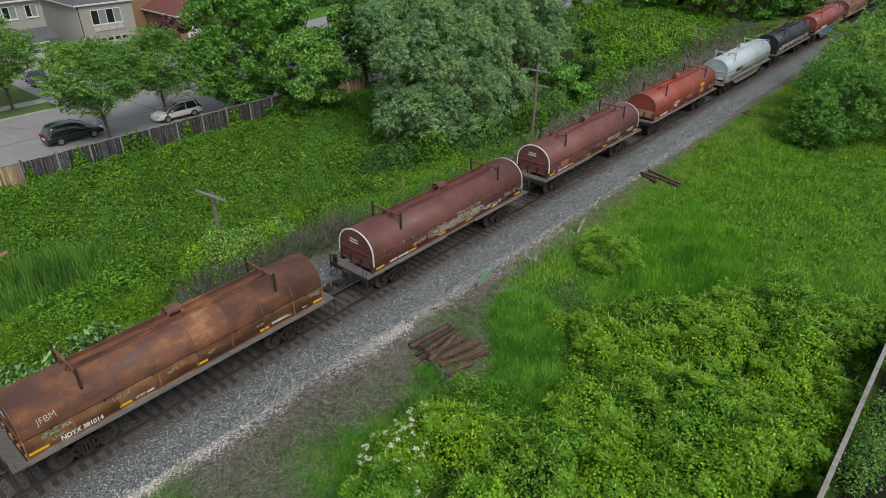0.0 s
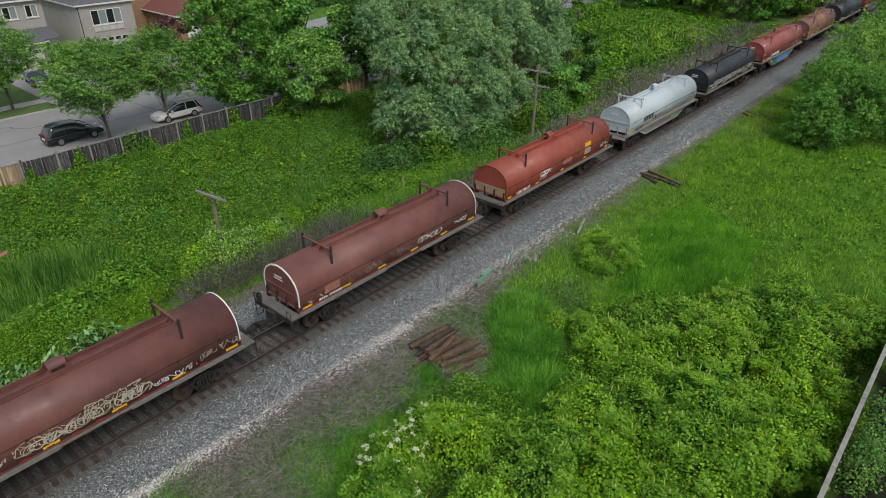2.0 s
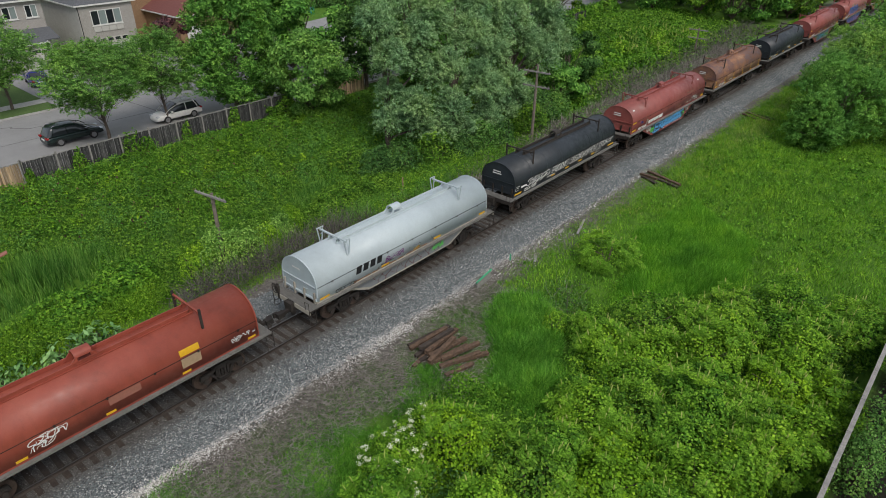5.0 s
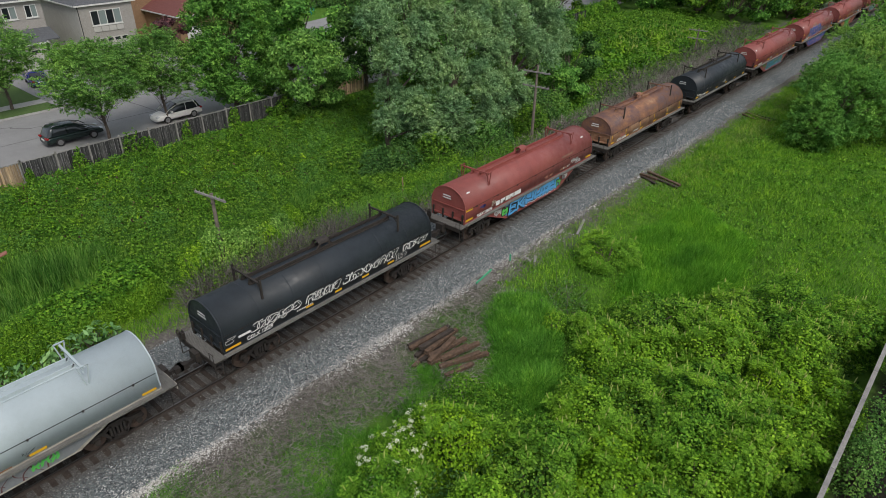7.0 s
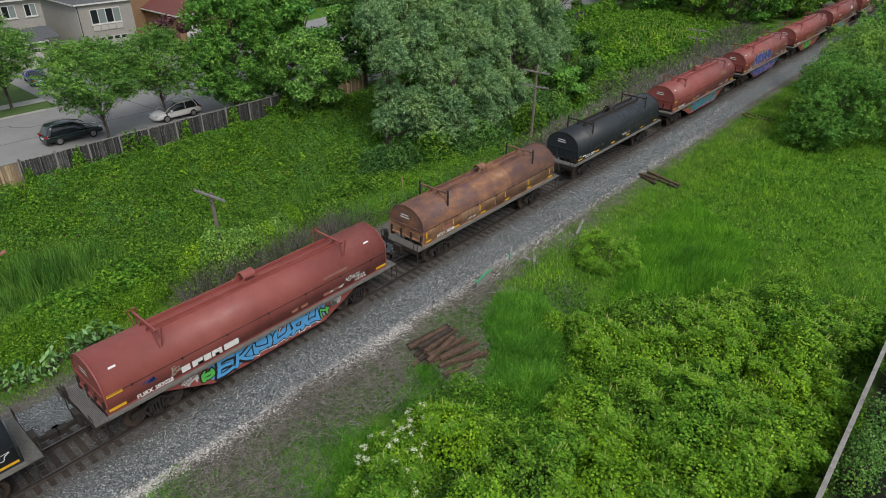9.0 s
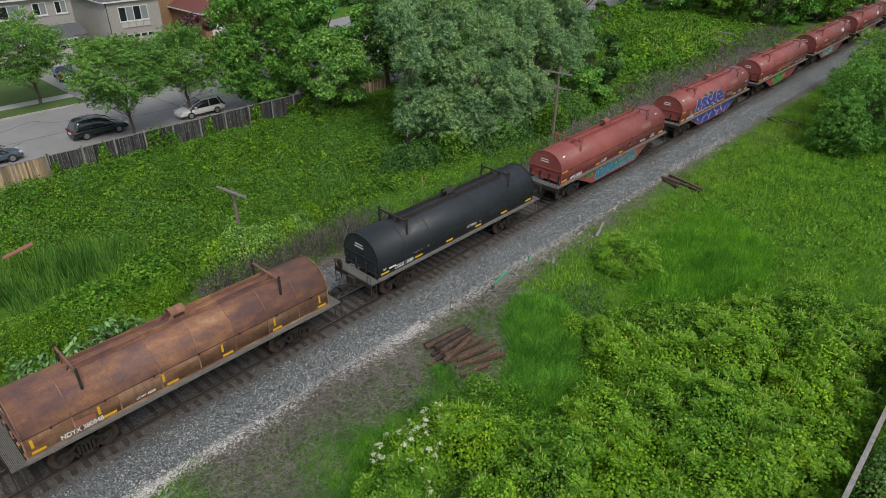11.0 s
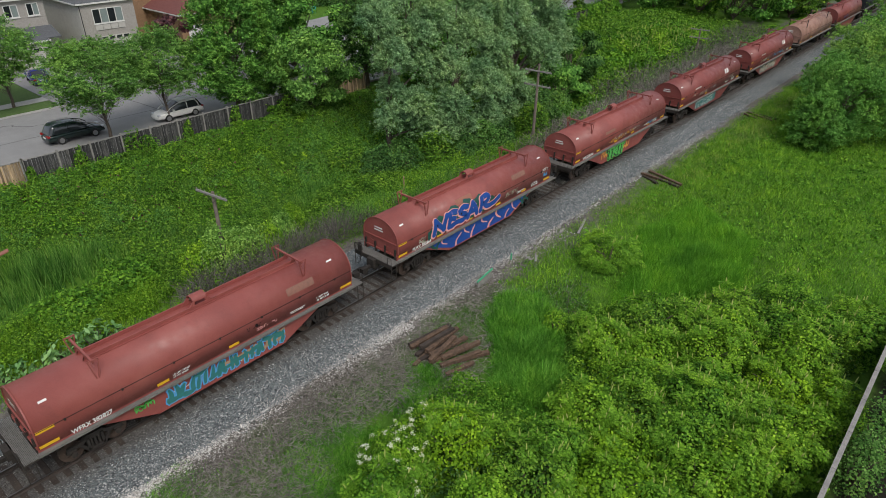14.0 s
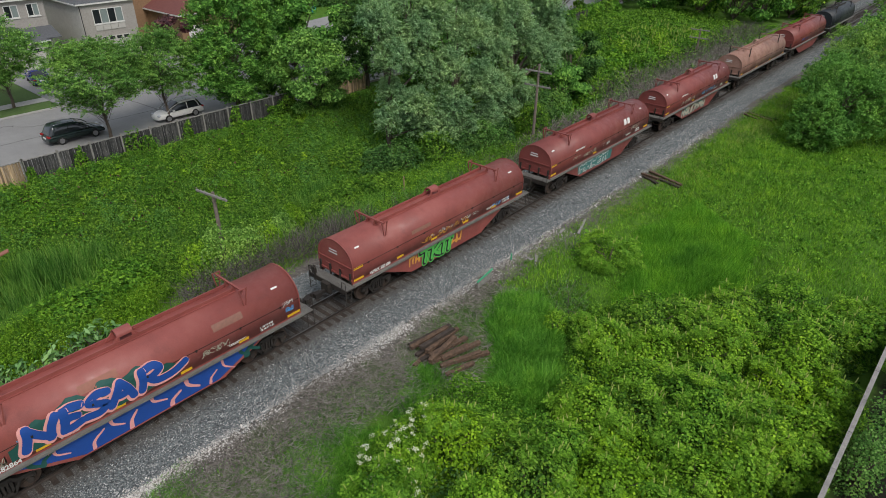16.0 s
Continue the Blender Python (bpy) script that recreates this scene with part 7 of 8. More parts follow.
def shrub(x, y, rx, ry, h, n, size, leaf, label, seed, rosettes=0, flowers=0, group="shrubs beside the railway", spikes=0, aspect=0.85):
    """A mound of leaves over bent stems; with pinnate rosettes and seed spikes, or flowers, where asked."""
    g = np.random.default_rng(seed)
    z0 = float(height(x, y))
    ob = holder("shrub", label, "shrub", group, (x, y, z0))
    f = lumps(g, 8)

    def shell(k, lo, hi):
        d = unit(g.normal(0, 1, (k, 3)))
        d[:, 2] = np.abs(d[:, 2]) ** 0.8
        r = (1 + 0.3 * f(d * 3.2) + 0.26 * f(d * 8 + 3))[:, None]
        q = d * r * g.uniform(lo, hi, (k, 1)) * np.array([rx, ry, h])
        return q, unit(d / np.array([rx, ry, h]))

    P, N = shell(n, 0.86, 1.03)
    P2, N2 = shell(n // 3, 0.45, 0.86)
    P, N = np.concatenate([P, P2]), np.concatenate([N, N2])
    P[:, 2] = np.maximum(P[:, 2], 0.05)
    away = y > 8.5 or x > 40
    V, F = leaf_arrays(P, N * 0.8 + np.array([0, 0, 0.6]), size * g.uniform(0.55, 1.35, len(P)) * (1.15 if away else 1), g, aspect, 0.5, far=away)
    raw("foliage", V, F, LEAF[leaf], ob)
    bm = bmesh.new()
    for k in range(7):
        a = g.uniform(0, 6.28)
        e = np.array([math.cos(a) * rx, math.sin(a) * ry, h]) * g.uniform(0.4, 0.8)
        tube(bm, [(0.15 * e[0], 0.15 * e[1], -0.05), (0.45 * e[0], 0.4 * e[1], 0.55 * e[2]), (e[0], e[1], e[2])], [0.045, 0.03, 0.012], 5)
    part("branching_stem", bm, LEAF["bark"], ob)
    if rosettes:
        C, D = shell(rosettes, 0.98, 1.12)
        VV, FF, SV, SF = [], [], [], []
        for c, d in zip(C, D):
            up = unit(d * 0.5 + np.array([0, 0, 0.9]))
            t = unit(np.cross(up, g.normal(0, 1, 3)))
            b = np.cross(up, t)
            for k in range(9):
                a = 6.283 * k / 9 + g.uniform(-0.2, 0.2)
                w = unit((t * math.cos(a) + b * math.sin(a)) + up * g.uniform(0.15, 0.5))
                L = g.uniform(0.3, 0.52)
                s = unit(np.cross(w, up))
                m = 6
                u = np.linspace(0.2, 1, m)
                stem = c + w * (u * L)[:, None] - up * (0.3 * L * u ** 2)[:, None]
                for sg in (-1, 1):
                    ll = 0.13 * np.sin(np.pi * (0.15 + 0.8 * u)) + 0.03
                    tip = stem + (s * sg * 0.9 + w * 0.45)[None] * ll[:, None] - up * (0.25 * ll)[:, None]
                    mid = (stem + tip) / 2
                    wd = w[None] * 0.03
                    VV.append(np.stack([stem, mid + wd, tip, mid - wd], 1).reshape(-1, 3))
            if spikes and g.random() < spikes:
                hh, rr = g.uniform(0.26, 0.4), 0.032
                base = c + up * 0.1
                ring = np.array([base + (t * math.cos(q) + b * math.sin(q)) * rr * z for z in (0.8, 1.0) for q in (0, 1.57, 3.14, 4.71)])
                ring[4:] += up * hh * 0.45
                o = sum(len(v) for v in SV)
                SV.append(np.concatenate([ring, [c + up * (hh + 0.1)]]))
                SF += [(o + k, o + (k + 1) % 4, o + 4 + (k + 1) % 4, o + 4 + k) for k in range(4)] + [(o + 4 + k, o + 4 + (k + 1) % 4, o + 8, o + 8) for k in range(4)]
        V = np.concatenate(VV)
        tagged(raw("frond_spray", V, np.arange(len(V)).reshape(-1, 4), LEAF["frond"], ob), kind="stuff")
        if SV:
            V = np.concatenate(SV)
            tri = np.array([q[:3] for q in SF if q[2] == q[3]] + [t for q in SF if q[2] != q[3] for t in ((q[0], q[1], q[2]), (q[0], q[2], q[3]))])
            tagged(raw("seed_spike", V, tri, LEAF["spike"], ob), kind="stuff")
    if flowers:
        C, D = shell(flowers, 1.0, 1.08)
        k = 24
        P = (C[:, None] + g.normal(0, 0.06, (len(C), k, 3)) * np.array([1, 1, 0.4])).reshape(-1, 3)
        V, F = leaf_arrays(P, np.repeat(D, k, 0) + np.array([0, 0, 1.0]), 0.056 * g.uniform(0.7, 1.3, len(P)), g, 1.0, 0.3)
        tagged(raw("blossom", V, F, LEAF["blossom"], ob), kind="stuff")
    return ob


def tree(name, x, y, h, spread, trunk_h, n, size, leaf, label, seed, clumps=60, aspect=0.6, droop=0.0, flat=1.0, trunk=0.22, z0=None, loose=0.16, low=0.0, group="", wide=(1, 1), lean=(0, 0), lobes=0):
    """A tapered trunk with forking limbs and a crown of leaf clumps with gaps between them."""
    g = np.random.default_rng(seed)
    z0 = float(height(x, y)) if z0 is None else z0
    ob = holder(name, label, "tree", group, (x, y, z0))
    R, H = spread / 2, (h - trunk_h) / 2
    mid = np.array([lean[0], lean[1], trunk_h + H])
    f = lumps(g, 8)
    lobes = lobes or max(6, clumps // 6)
    k = np.arange(lobes) + 0.5
    ang, zz = k * 2.39996 + g.uniform(-0.3, 0.3, lobes), 1 - 2 * k / lobes
    ld = np.stack([np.cos(ang) * np.sqrt(1 - zz * zz), np.sin(ang) * np.sqrt(1 - zz * zz), zz], -1)
    box_r = np.array([R * wide[0], R * wide[1], H])
    L0 = ld * box_r * g.uniform(0.5, 0.9, (lobes, 1))
    lr = g.uniform(0.22, 0.42, (lobes, 1)) * box_r
    pick = np.arange(clumps) % lobes
    d = unit(g.normal(0, 1, (clumps, 3)) + ld[pick] * 0.9)
    C = L0[pick] + d * lr[pick] * g.uniform(0.75, 1.0, (clumps, 1))
    C[:, 2] = np.where(C[:, 2] < 0, C[:, 2] * (1 - low), C[:, 2])
    C += mid
    # limbs
    bm = bmesh.new()
    fork = np.array([mid[0] * 0.3, mid[1] * 0.3, trunk_h + 0.35 * H])
    tube(bm, [(0, 0, -0.2), (0.05 * R * 0.2, 0.03, trunk_h * 0.5), tuple(fork)], [trunk * 1.25, trunk, trunk * 0.72], 9)
    order = np.argsort(-np.linalg.norm(C - mid, axis=1))[:min(clumps, 34)]
    for i in order:
        c = C[i]
        s = np.array([0, 0, trunk_h * g.uniform(0.75, 1.05)]) + 0.3 * (fork - np.array([0, 0, trunk_h])) * g.random()
        m = (s + c) / 2 + np.array([0, 0, 0.18 * H]) * g.uniform(-0.2, 1)
        tube(bm, [tuple(s), tuple(m), tuple(c)], [trunk * g.uniform(0.25, 0.45), trunk * 0.2, trunk * 0.06], 5)
    part("trunk", bm, LEAF["bark"], ob)
    per = n // clumps
    cs = spread * loose * g.uniform(0.55, 1.25, (clumps, 1, 1))
    q = unit(g.normal(0, 1, (clumps, per, 3)))
    P = C[:, None] + q * cs * (0.3 + 0.7 * g.random((clumps, per, 1)) ** 0.7) * np.array([1, 1, 0.62 * flat])
    P[..., 2] -= droop * cs[..., 0] * g.random((clumps, per)) ** 2 * 3
    N = (q * 0.5 + d[:, None] * 0.6 + np.array([0, 0, 0.6])).reshape(-1, 3)
    P = P.reshape(-1, 3)
    P[:, 2] = np.maximum(P[:, 2], 0.3)
    V, F = leaf_arrays(P, N, size * 1.15 * g.uniform(0.55, 1.4, len(P)), g, aspect * 1.3, 0.55, far=True)
    raw("crown", V, F, LEAF[leaf], ob)
    return ob


def spray_tree(name, x, y, lobes, sprays, per, size, leaf, label, seed, trunk=0.35, group="", level=0.0, slender=0.5, hang=0.28):
    """A tree whose crown is a heap of uneven sub-crowns (x, y, z, radius), each bristling with soft leafy sprays that bend over at the tip."""
    g = np.random.default_rng(seed)
    z0 = float(height(x, y))
    ob = holder(name, label, "tree", group, (x, y, z0))
    off = np.array([x, y, z0])
    bm = bmesh.new()
    tube(bm, [(0, 0, -0.3), (0.1, 0.05, 1.0), (0.0, 0.2, 2.6)], [trunk * 1.3, trunk, trunk * 0.8], 9)
    PP, NN, TT = [], [], []
    mean = sum(q[3] for q in lobes) / len(lobes)
    tall = max(q[2] for q in lobes) - z0
    slim = 1.0 if len(lobes) < 16 else 0.32
    tube(bm, [(0.0, 0.2, 2.5), (0.1, 0.1, tall * 0.5), (0.0, 0.0, tall * 0.85)], [trunk * 0.8, trunk * 0.55, trunk * 0.15], 8)
    for cx, cy, cz, r in lobes:
        c = np.array([cx, cy, cz]) - off
        s = min(max(c[2] * g.uniform(0.35, 0.7), 0.9), tall * 0.8)
        tube(bm, [(0, 0.1, s), tuple(c * np.array([0.45, 0.45, 0.0]) + np.array([0, 0, s + 0.55 * (c[2] - s)])), tuple(c), tuple(c + np.array([0.1, -0.2, 0.5 * r]))], [trunk * 0.5 * slim, trunk * 0.34 * slim, trunk * 0.2 * slim, 0.015], 5)
        m = int(sprays * (r / mean) ** 2)
        d = unit(g.normal(0, 1, (m, 3)) + np.array([-0.1, -0.15, 0.5]))
        d[:, 2] = np.where(d[:, 2] < -0.35, -0.6 * d[:, 2], d[:, 2])
        d = unit(d)
        f = lumps(g, 6)
        reach = r * np.array([1, 1, 1 + 0.35 * (hang > 0.4)]) * (0.85 + 0.3 * f(d * 3)[:, None]) * g.uniform(0.75, 1.12, (m, 1))
        up = unit(d * np.array([0.8, 0.8, 0.8 - 0.7 * level]) + np.array([0, 0, 0.75 - 0.62 * level]) + g.normal(0, 0.12, (m, 3)))
        root = c + d * reach * 0.72
        long = r * g.uniform(0.22, 0.5, (m, 1)) * (1 + 0.7 * level)
        u = g.random((m, per, 1)) ** 0.8
        P = root[:, None] + up[:, None] * long[:, None] * u + d[:, None] * long[:, None] * 0.35 * u ** 2 - np.array([0, 0, hang]) * long[:, None] * u ** 3
        P = P + g.normal(0, 1, P.shape) * long[:, None] * 0.17 * (1.1 - 0.6 * u) * np.array([1, 1, 1 - 0.6 * level])
        PP.append(P.reshape(-1, 3))
        TT.append(unit(up[:, None] + d[:, None] * 0.7 * u - np.array([0, 0, 3 * hang]) * u ** 2).reshape(-1, 3))
        NN.append(np.repeat(d * 0.7 + np.array([0, 0, 0.6]), per, 0))
        k = m * per // 12
        q = unit(g.normal(0, 1, (k, 3)))
        PP.append(c + q * r * g.uniform(0.35, 0.75, (k, 1)))
        NN.append(q)
        TT.append(unit(q + np.array([0, 0, 0.4])))
    part("trunk", bm, LEAF["bark"], ob)
    P, N = np.concatenate(PP), np.concatenate(NN)
    P[:, 2] = np.maximum(P[:, 2], 0.15)
    V, F = leaf_arrays(P, N, size * g.uniform(0.6, 1.4, len(P)), g, slender, 0.5, far=True, along=np.concatenate(TT) if slender < 0.4 else None)
    raw("crown", V, F, LEAF[leaf], ob)
    return ob


def dome_lobes(x, y, z0, z1, w, depth, count, seed, lobe=0.3, pointed=0.0):
    """Sub-crowns spread over a rounded or pointed crown."""
    g = np.random.default_rng(seed)
    k = np.arange(count) + 0.5
    a, zz = k * 2.39996, 1 - 1.9 * k / count
    out = []
    for ang, h in zip(a, zz):
        q = math.sqrt(max(0, 1 - h * h)) * (1 - pointed * max(0, h))
        s, m = g.uniform(0.55, 0.92), (z0 + z1) / 2
        r = lobe * (0.5 * min(w, z1 - z0)) * g.uniform(0.7, 1.25)
        out.append((x + math.cos(ang) * q * s * w / 2, y + math.sin(ang) * q * s * depth / 2, m + h * s * (z1 - z0) / 2, r))
    return out


# the shrub thicket on the near side
THICKET = [(9.9, -11.3), (11.9, -9.8), (14.0, -10.2), (16.0, -12.2), (17.8, -14.4), (20.8, -14.8), (23.6, -12.9), (26.2, -12.4), (28.6, -14.4), (33.9, -15.9), (35.8, -18.5), (38.5, -22.9), (15, -22.9), (10.0, -15)]
g = np.random.default_rng(77)
sites = []
tx, ty = sown([(p[0], p[1]) for p in THICKET], 600, g)
for a, b in zip(tx, ty):
    if all((a - p) ** 2 + (b - q) ** 2 > 1.95 ** 2 for p, q in sites):
        sites.append((a, b))
for k, (a, b) in enumerate(sites):
    hh = g.uniform(1.3, 2.7)
    sumac = g.random() < 0.5
    shrub(a, b, g.uniform(1.15, 1.9), g.uniform(1.15, 1.9), hh, 2600, 0.125, ("vine", "lime", "vine", "gold", "lime", "weed")[k % 6], "dense green shrub overgrown with broad vine leaves" if not sumac else "green sumac shrub with upright pale seed spikes", 200 + k, rosettes=26 if sumac else 9, spikes=1.0)
for k, (a, b, w) in enumerate(((12.4, -10.4, 1.3), (13.7, -10.2, 1.2), (11.4, -11.2, 1.1))):
    shrub(a, b, w, w, 1.9, 2600, 0.1, "lime", "leafy shrub with clusters of white blossom", 300 + k, flowers=44 if k < 2 else 20, group="flowering shrubs")
# low leaves use the dark tone, so shade between the shrubs is in their colour
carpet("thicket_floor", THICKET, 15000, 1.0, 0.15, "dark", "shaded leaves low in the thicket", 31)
shrub(33.2, -8.6, 1.9, 1.7, 1.7, 420, 0.12, "lime", "airy yellow-green sumac standing alone in the grass", 320, rosettes=62, spikes=0.5)
brush("bare_bush", [(26.6, -7.6), (28.6, -7.6), (29.4, -9.0), (27.8, -10.2), (26.2, -9.2)], 110, 0.9, 0.011, "twig", "thin bush of bare grey twigs", 321, 1.5, 0.4)
domes("bare_bush_leaves", [(26.6, -7.6), (28.6, -7.6), (29.4, -9.0), (27.8, -10.2), (26.2, -9.2)], 60, 22, 0.4, 0.9, 0.09, "reed", "small leaves on the thin bush", 322)
shrub(25.0, -9.9, 0.8, 0.6, 1.2, 700, 0.09, "lime", "small yellow-green sapling among tall grass", 322)
FRINGE = [(13.6, -10.0), (16.2, -10.4), (18.4, -13.0), (21.0, -13.2), (24.2, -11.4), (26.6, -9.8), (28.6, -11.0), (29.4, -14.6), (26.2, -13.2), (23.6, -14.0), (20.8, -15.8), (17.4, -15.2), (15.2, -12.8)]
domes("fringe_plants", FRINGE, 330, 44, 0.45, 1.0, 0.11, "vine", "leafy young plants at the foot of the thicket", 88)
domes("fringe_bright_plants", FRINGE, 120, 44, 0.45, 1.2, 0.11, "lime", "brighter leafy plants at the foot of the thicket", 89)
for k, (a, b, w, hh) in enumerate(((15.9, -12.3, 1.2, 1.5), (17.0, -13.6, 1.0, 1.3), (25.6, -11.2, 0.8, 1.2))):
    shrub(a, b, w, w, hh, 1800, 0.11, "vine" if k else "lime", "low leafy shrub at the edge of the thicket", 560 + k, rosettes=8, spikes=0.6)
carpet("young_growth", [(14.3, -9.9), (15.5, -8.9), (17.8, -9.3), (19.4, -11.2), (17.5, -12.2), (15.5, -11.5)], 6000, 1.3, 0.11, "vine", "young leafy growth at the thicket edge", 33)

# grasses on the near side
lawn("tall_grass", [(25.4, -5.8), (27.4, -7.6), (26.0, -9.8), (24.0, -11.2), (21.2, -12.9), (18.6, -13.0), (18.2, -10.6), (21.2, -8.6), (22.8, -6.6)], 30000, 0.8, 0.042, "tallgrass", "tall green grass", 41, 0.7, 2.2, 0.7, 24)
lawn("grass_tuft", [(17.4, -6.3), (18.8, -7.4), (17.4, -9.0), (15.0, -9.0), (14.7, -8.0)], 7000, 0.8, 0.04, "tallgrass", "dense tuft of dark green grass", 42, 0.6, tuft=22)
lawn("verge_patch", [(4.5, -4.2), (6.6, -4.0), (7.6, -4.5), (6.9, -5.6), (5.6, -6.8), (3.0, -6.5)], 4500, 0.45, 0.03, "tallgrass", "clump of green grass beside the ballast", 38, 0.6)
lawn("verge_grass", [(9.0, -6.6), (11.2, -5.8), (12.8, -6.5), (14.2, -8.2), (12.4, -10.4), (9.5, -12.0), (8.0, -9.0)], 24000, 0.5, 0.03, "tallgrass", "rough green grass on the verge", 43, 0.7, 1.8, 1.6, 20)
lawn("sleeper_grass", [(17.6, -4.6), (20.5, -4.4), (24.2, -4.6), (24.6, -6.0), (21.5, -7.6), (18.2, -5.3)], 5200, 0.3, 0.025, "reed", "sparse grass beside the ballast", 44, 0.7)
MEADOW = [(26, -4.9), (34, -5.0), (46, -5.3), (61, -4.6), (88, -4.6), (100, -8), (90, -30), (60, -34), (40, -24), (35.5, -17), (29, -14), (26.5, -10.5)]
lawn("meadow", MEADOW, 140000, 0.42, 0.055, "meadow", "bright green meadow grass", 45, 0.6, 0.35)
lawn("meadow_tall", [(29, -11), (38, -8), (46, -9), (42, -15), (36, -16), (31, -13.5)], 42000, 0.75, 0.04, "grass", "taller waving meadow grass", 46, 0.55)
domes("meadow_weeds", [(44, -9), (58, -7), (70, -12), (62, -24), (46, -22), (40, -17)], 700, 16, 0.35, 0.4, 0.17, "vine", "low broad-leaved weeds in the meadow", 47, feather=2.5)
domes("meadow_tufts", MEADOW, 900, 14, 0.3, 0.4, 0.12, "grass", "darker tufts in the meadow", 39)
lawn("yellowing_grass", [(36, -5.0), (50, -5.2), (66, -5.0), (84, -5.2), (80, -8), (62, -9.5), (48, -8.5), (40, -7)], 15000, 0.4, 0.05, "dryish", "yellowing grass between ballast and meadow", 84, 0.6, 0.6, 1.6)
lawn("edge_grass", [(27, -4.0), (40, -3.9), (62, -4.0), (105, -4.2), (105, -6.2), (62, -6.2), (40, -6.0), (27, -5.6)], 20000, 0.28, 0.03, "meadow", "short grass at the ballast edge", 48, 0.7)

# dead brush beside the ballast
brush("dry_stalks", [(6.0, -4.4), (13.5, -4.3), (18.0, -4.8), (17.2, -6.2), (15.8, -8.2), (14.0, -7.8), (11.4, -7.8), (9.6, -9.0), (6.6, -7.5)], 9500, 0.5, 0.0075, "straw", "tangle of dry grey stalks on bare earth", 51, 0.25, 0.35)
brush("dry_litter", [(17.5, -4.6), (26.5, -4.6), (26, -7.5), (20.5, -9.0), (16.5, -9.6)], 4600, 0.6, 0.008, "straw", "dry stalks scattered round the old sleepers", 52, 0.2, 0.15)
brush("edge_litter", [(24, -4.3), (60, -4.3), (60, -5.0), (24, -5.2)], 900, 0.4, 0.013, "straw", "bits of dead stalk along the ballast", 53, 0.15, 0.08)

lawn("stalk_green", [(6.4, -4.6), (13.5, -4.6), (17.5, -5.2), (15.4, -8.4), (12.9, -9.0), (8.5, -6.4)], 2200, 0.3, 0.03, "reed", "thin green grass coming up through dry stalks", 49, 0.7, 1.6)
# far side of the track: bank, ditch and slope
carpet("bank_growth", [(1, 8.2), (8, 8.4), (14, 8.8), (24, 9.3), (34, 8.8), (46, 8.4), (46, 10.5), (38, 11.6), (28, 13.2), (14, 13.2), (4, 12.4), (-2, 10)], 34000, 1.2, 0.09, "weed", "leafy bank beside the ditch", 61)
domes("bank_plants", [(1, 8.4), (14, 8.9), (24, 9.5), (34, 9.0), (46, 8.6), (46, 10.5), (38, 11.6), (28, 13.2), (14, 13.2), (4, 12.4), (-2, 10)], 700, 64, 0.5, 1.35, 0.1, "weed", "leafy plants along the bank", 58)
domes("bank_lime", [(0, 8.0), (12, 8.2), (13.5, 12.6), (5.5, 12.2), (-2, 10)], 340, 70, 0.45, 1.3, 0.09, "lime", "bright leafy bank growth", 62)
lawn("bank_grass", [(-3, 5.2), (10, 5.2), (24, 5.4), (46, 5.2), (46, 8.5), (24, 9.2), (10, 8.6), (-3, 9)], 36000, 0.5, 0.03, "meadow", "long grass on the bank", 63, 0.6)
SLOPE = [(-3, 15.5), (8, 18.5), (16, 17), (26, 15), (34, 12.5), (44, 10.5), (47, 18), (47, 26.2), (-3, 26.2)]
carpet("slope_vines", SLOPE, 24000, 0.6, 0.14, "weed", "slope covered in mixed vines and weeds", 64, upright=0.9)
domes("slope_plants", SLOPE, 3000, 40, 0.4, 0.75, 0.12, "weed", "mixed leafy weeds heaped over the slope", 60)
domes("slope_bright_plants", SLOPE, 1900, 44, 0.45, 0.95, 0.125, "vine", "brighter vines over the slope", 65, patchy=0.1)
domes("slope_tall_weeds", SLOPE, 1500, 36, 0.3, 1.3, 0.12, "nettle", "taller soft green weeds standing over the vines", 59, aspect=0.45, patchy=0.15)
domes("willow_foot_weeds", [(28, 14.5), (35, 12.5), (44, 10.8), (46, 14), (46, 22), (38, 24), (30, 20)], 900, 40, 0.34, 1.35, 0.12, "nettle", "soft green weeds before the willow", 92, aspect=0.45)
domes("slope_gold_patches", [(2, 20), (20, 18), (40, 17), (40, 25.5), (0, 25.5)], 110, 30, 0.45, 0.95, 0.17, "gold", "yellow-green vine leaves over the slope", 53)
carpet("slope_dry_patch", SLOPE, 900, 0.9, 0.14, "purple", "reddish dry weeds among the vines", 66, clump=1.6)
lawn("cattails", [(2, 13.6), (8, 14.0), (14, 14.6), (13.5, 17.0), (6, 19.6), (0, 18)], 7500, 1.9, 0.055, "cattail", "stand of tall green reeds in the ditch", 67, 0.16, 0.9, tuft=14)
DITCH = [(12, 11.8), (20, 12.2), (30, 11.6), (31, 13.5), (26, 15.8), (16, 17.8), (12, 18.2)]
domes("ditch_plants", DITCH, 620, 40, 0.45, 0.9, 0.13, "weed", "leafy weeds along the bottom of the ditch", 78)
domes("ditch_bright_plants", DITCH, 200, 36, 0.45, 1.0, 0.13, "vine", "brighter weeds along the ditch", 79)
lawn("ditch_grass", DITCH, 9000, 0.9, 0.04, "reed", "rank grass in the ditch", 80, 0.4)
lawn("ditch_reeds", [(24.4, 11.2), (27.5, 10.6), (30, 13), (28.5, 15), (25, 14.4)], 3000, 1.6, 0.055, "cattail", "smaller stand of reeds farther along the ditch", 70, 0.2, 0.6)
domes("brush_plants", [(13.5, 6.6), (24, 6.4), (40, 6.0), (46, 6.6), (40, 8.6), (28, 9.2), (14, 9.4)], 420, 40, 0.45, 1.3, 0.11, "weed", "dark leafy shoots among the brushwood", 54)
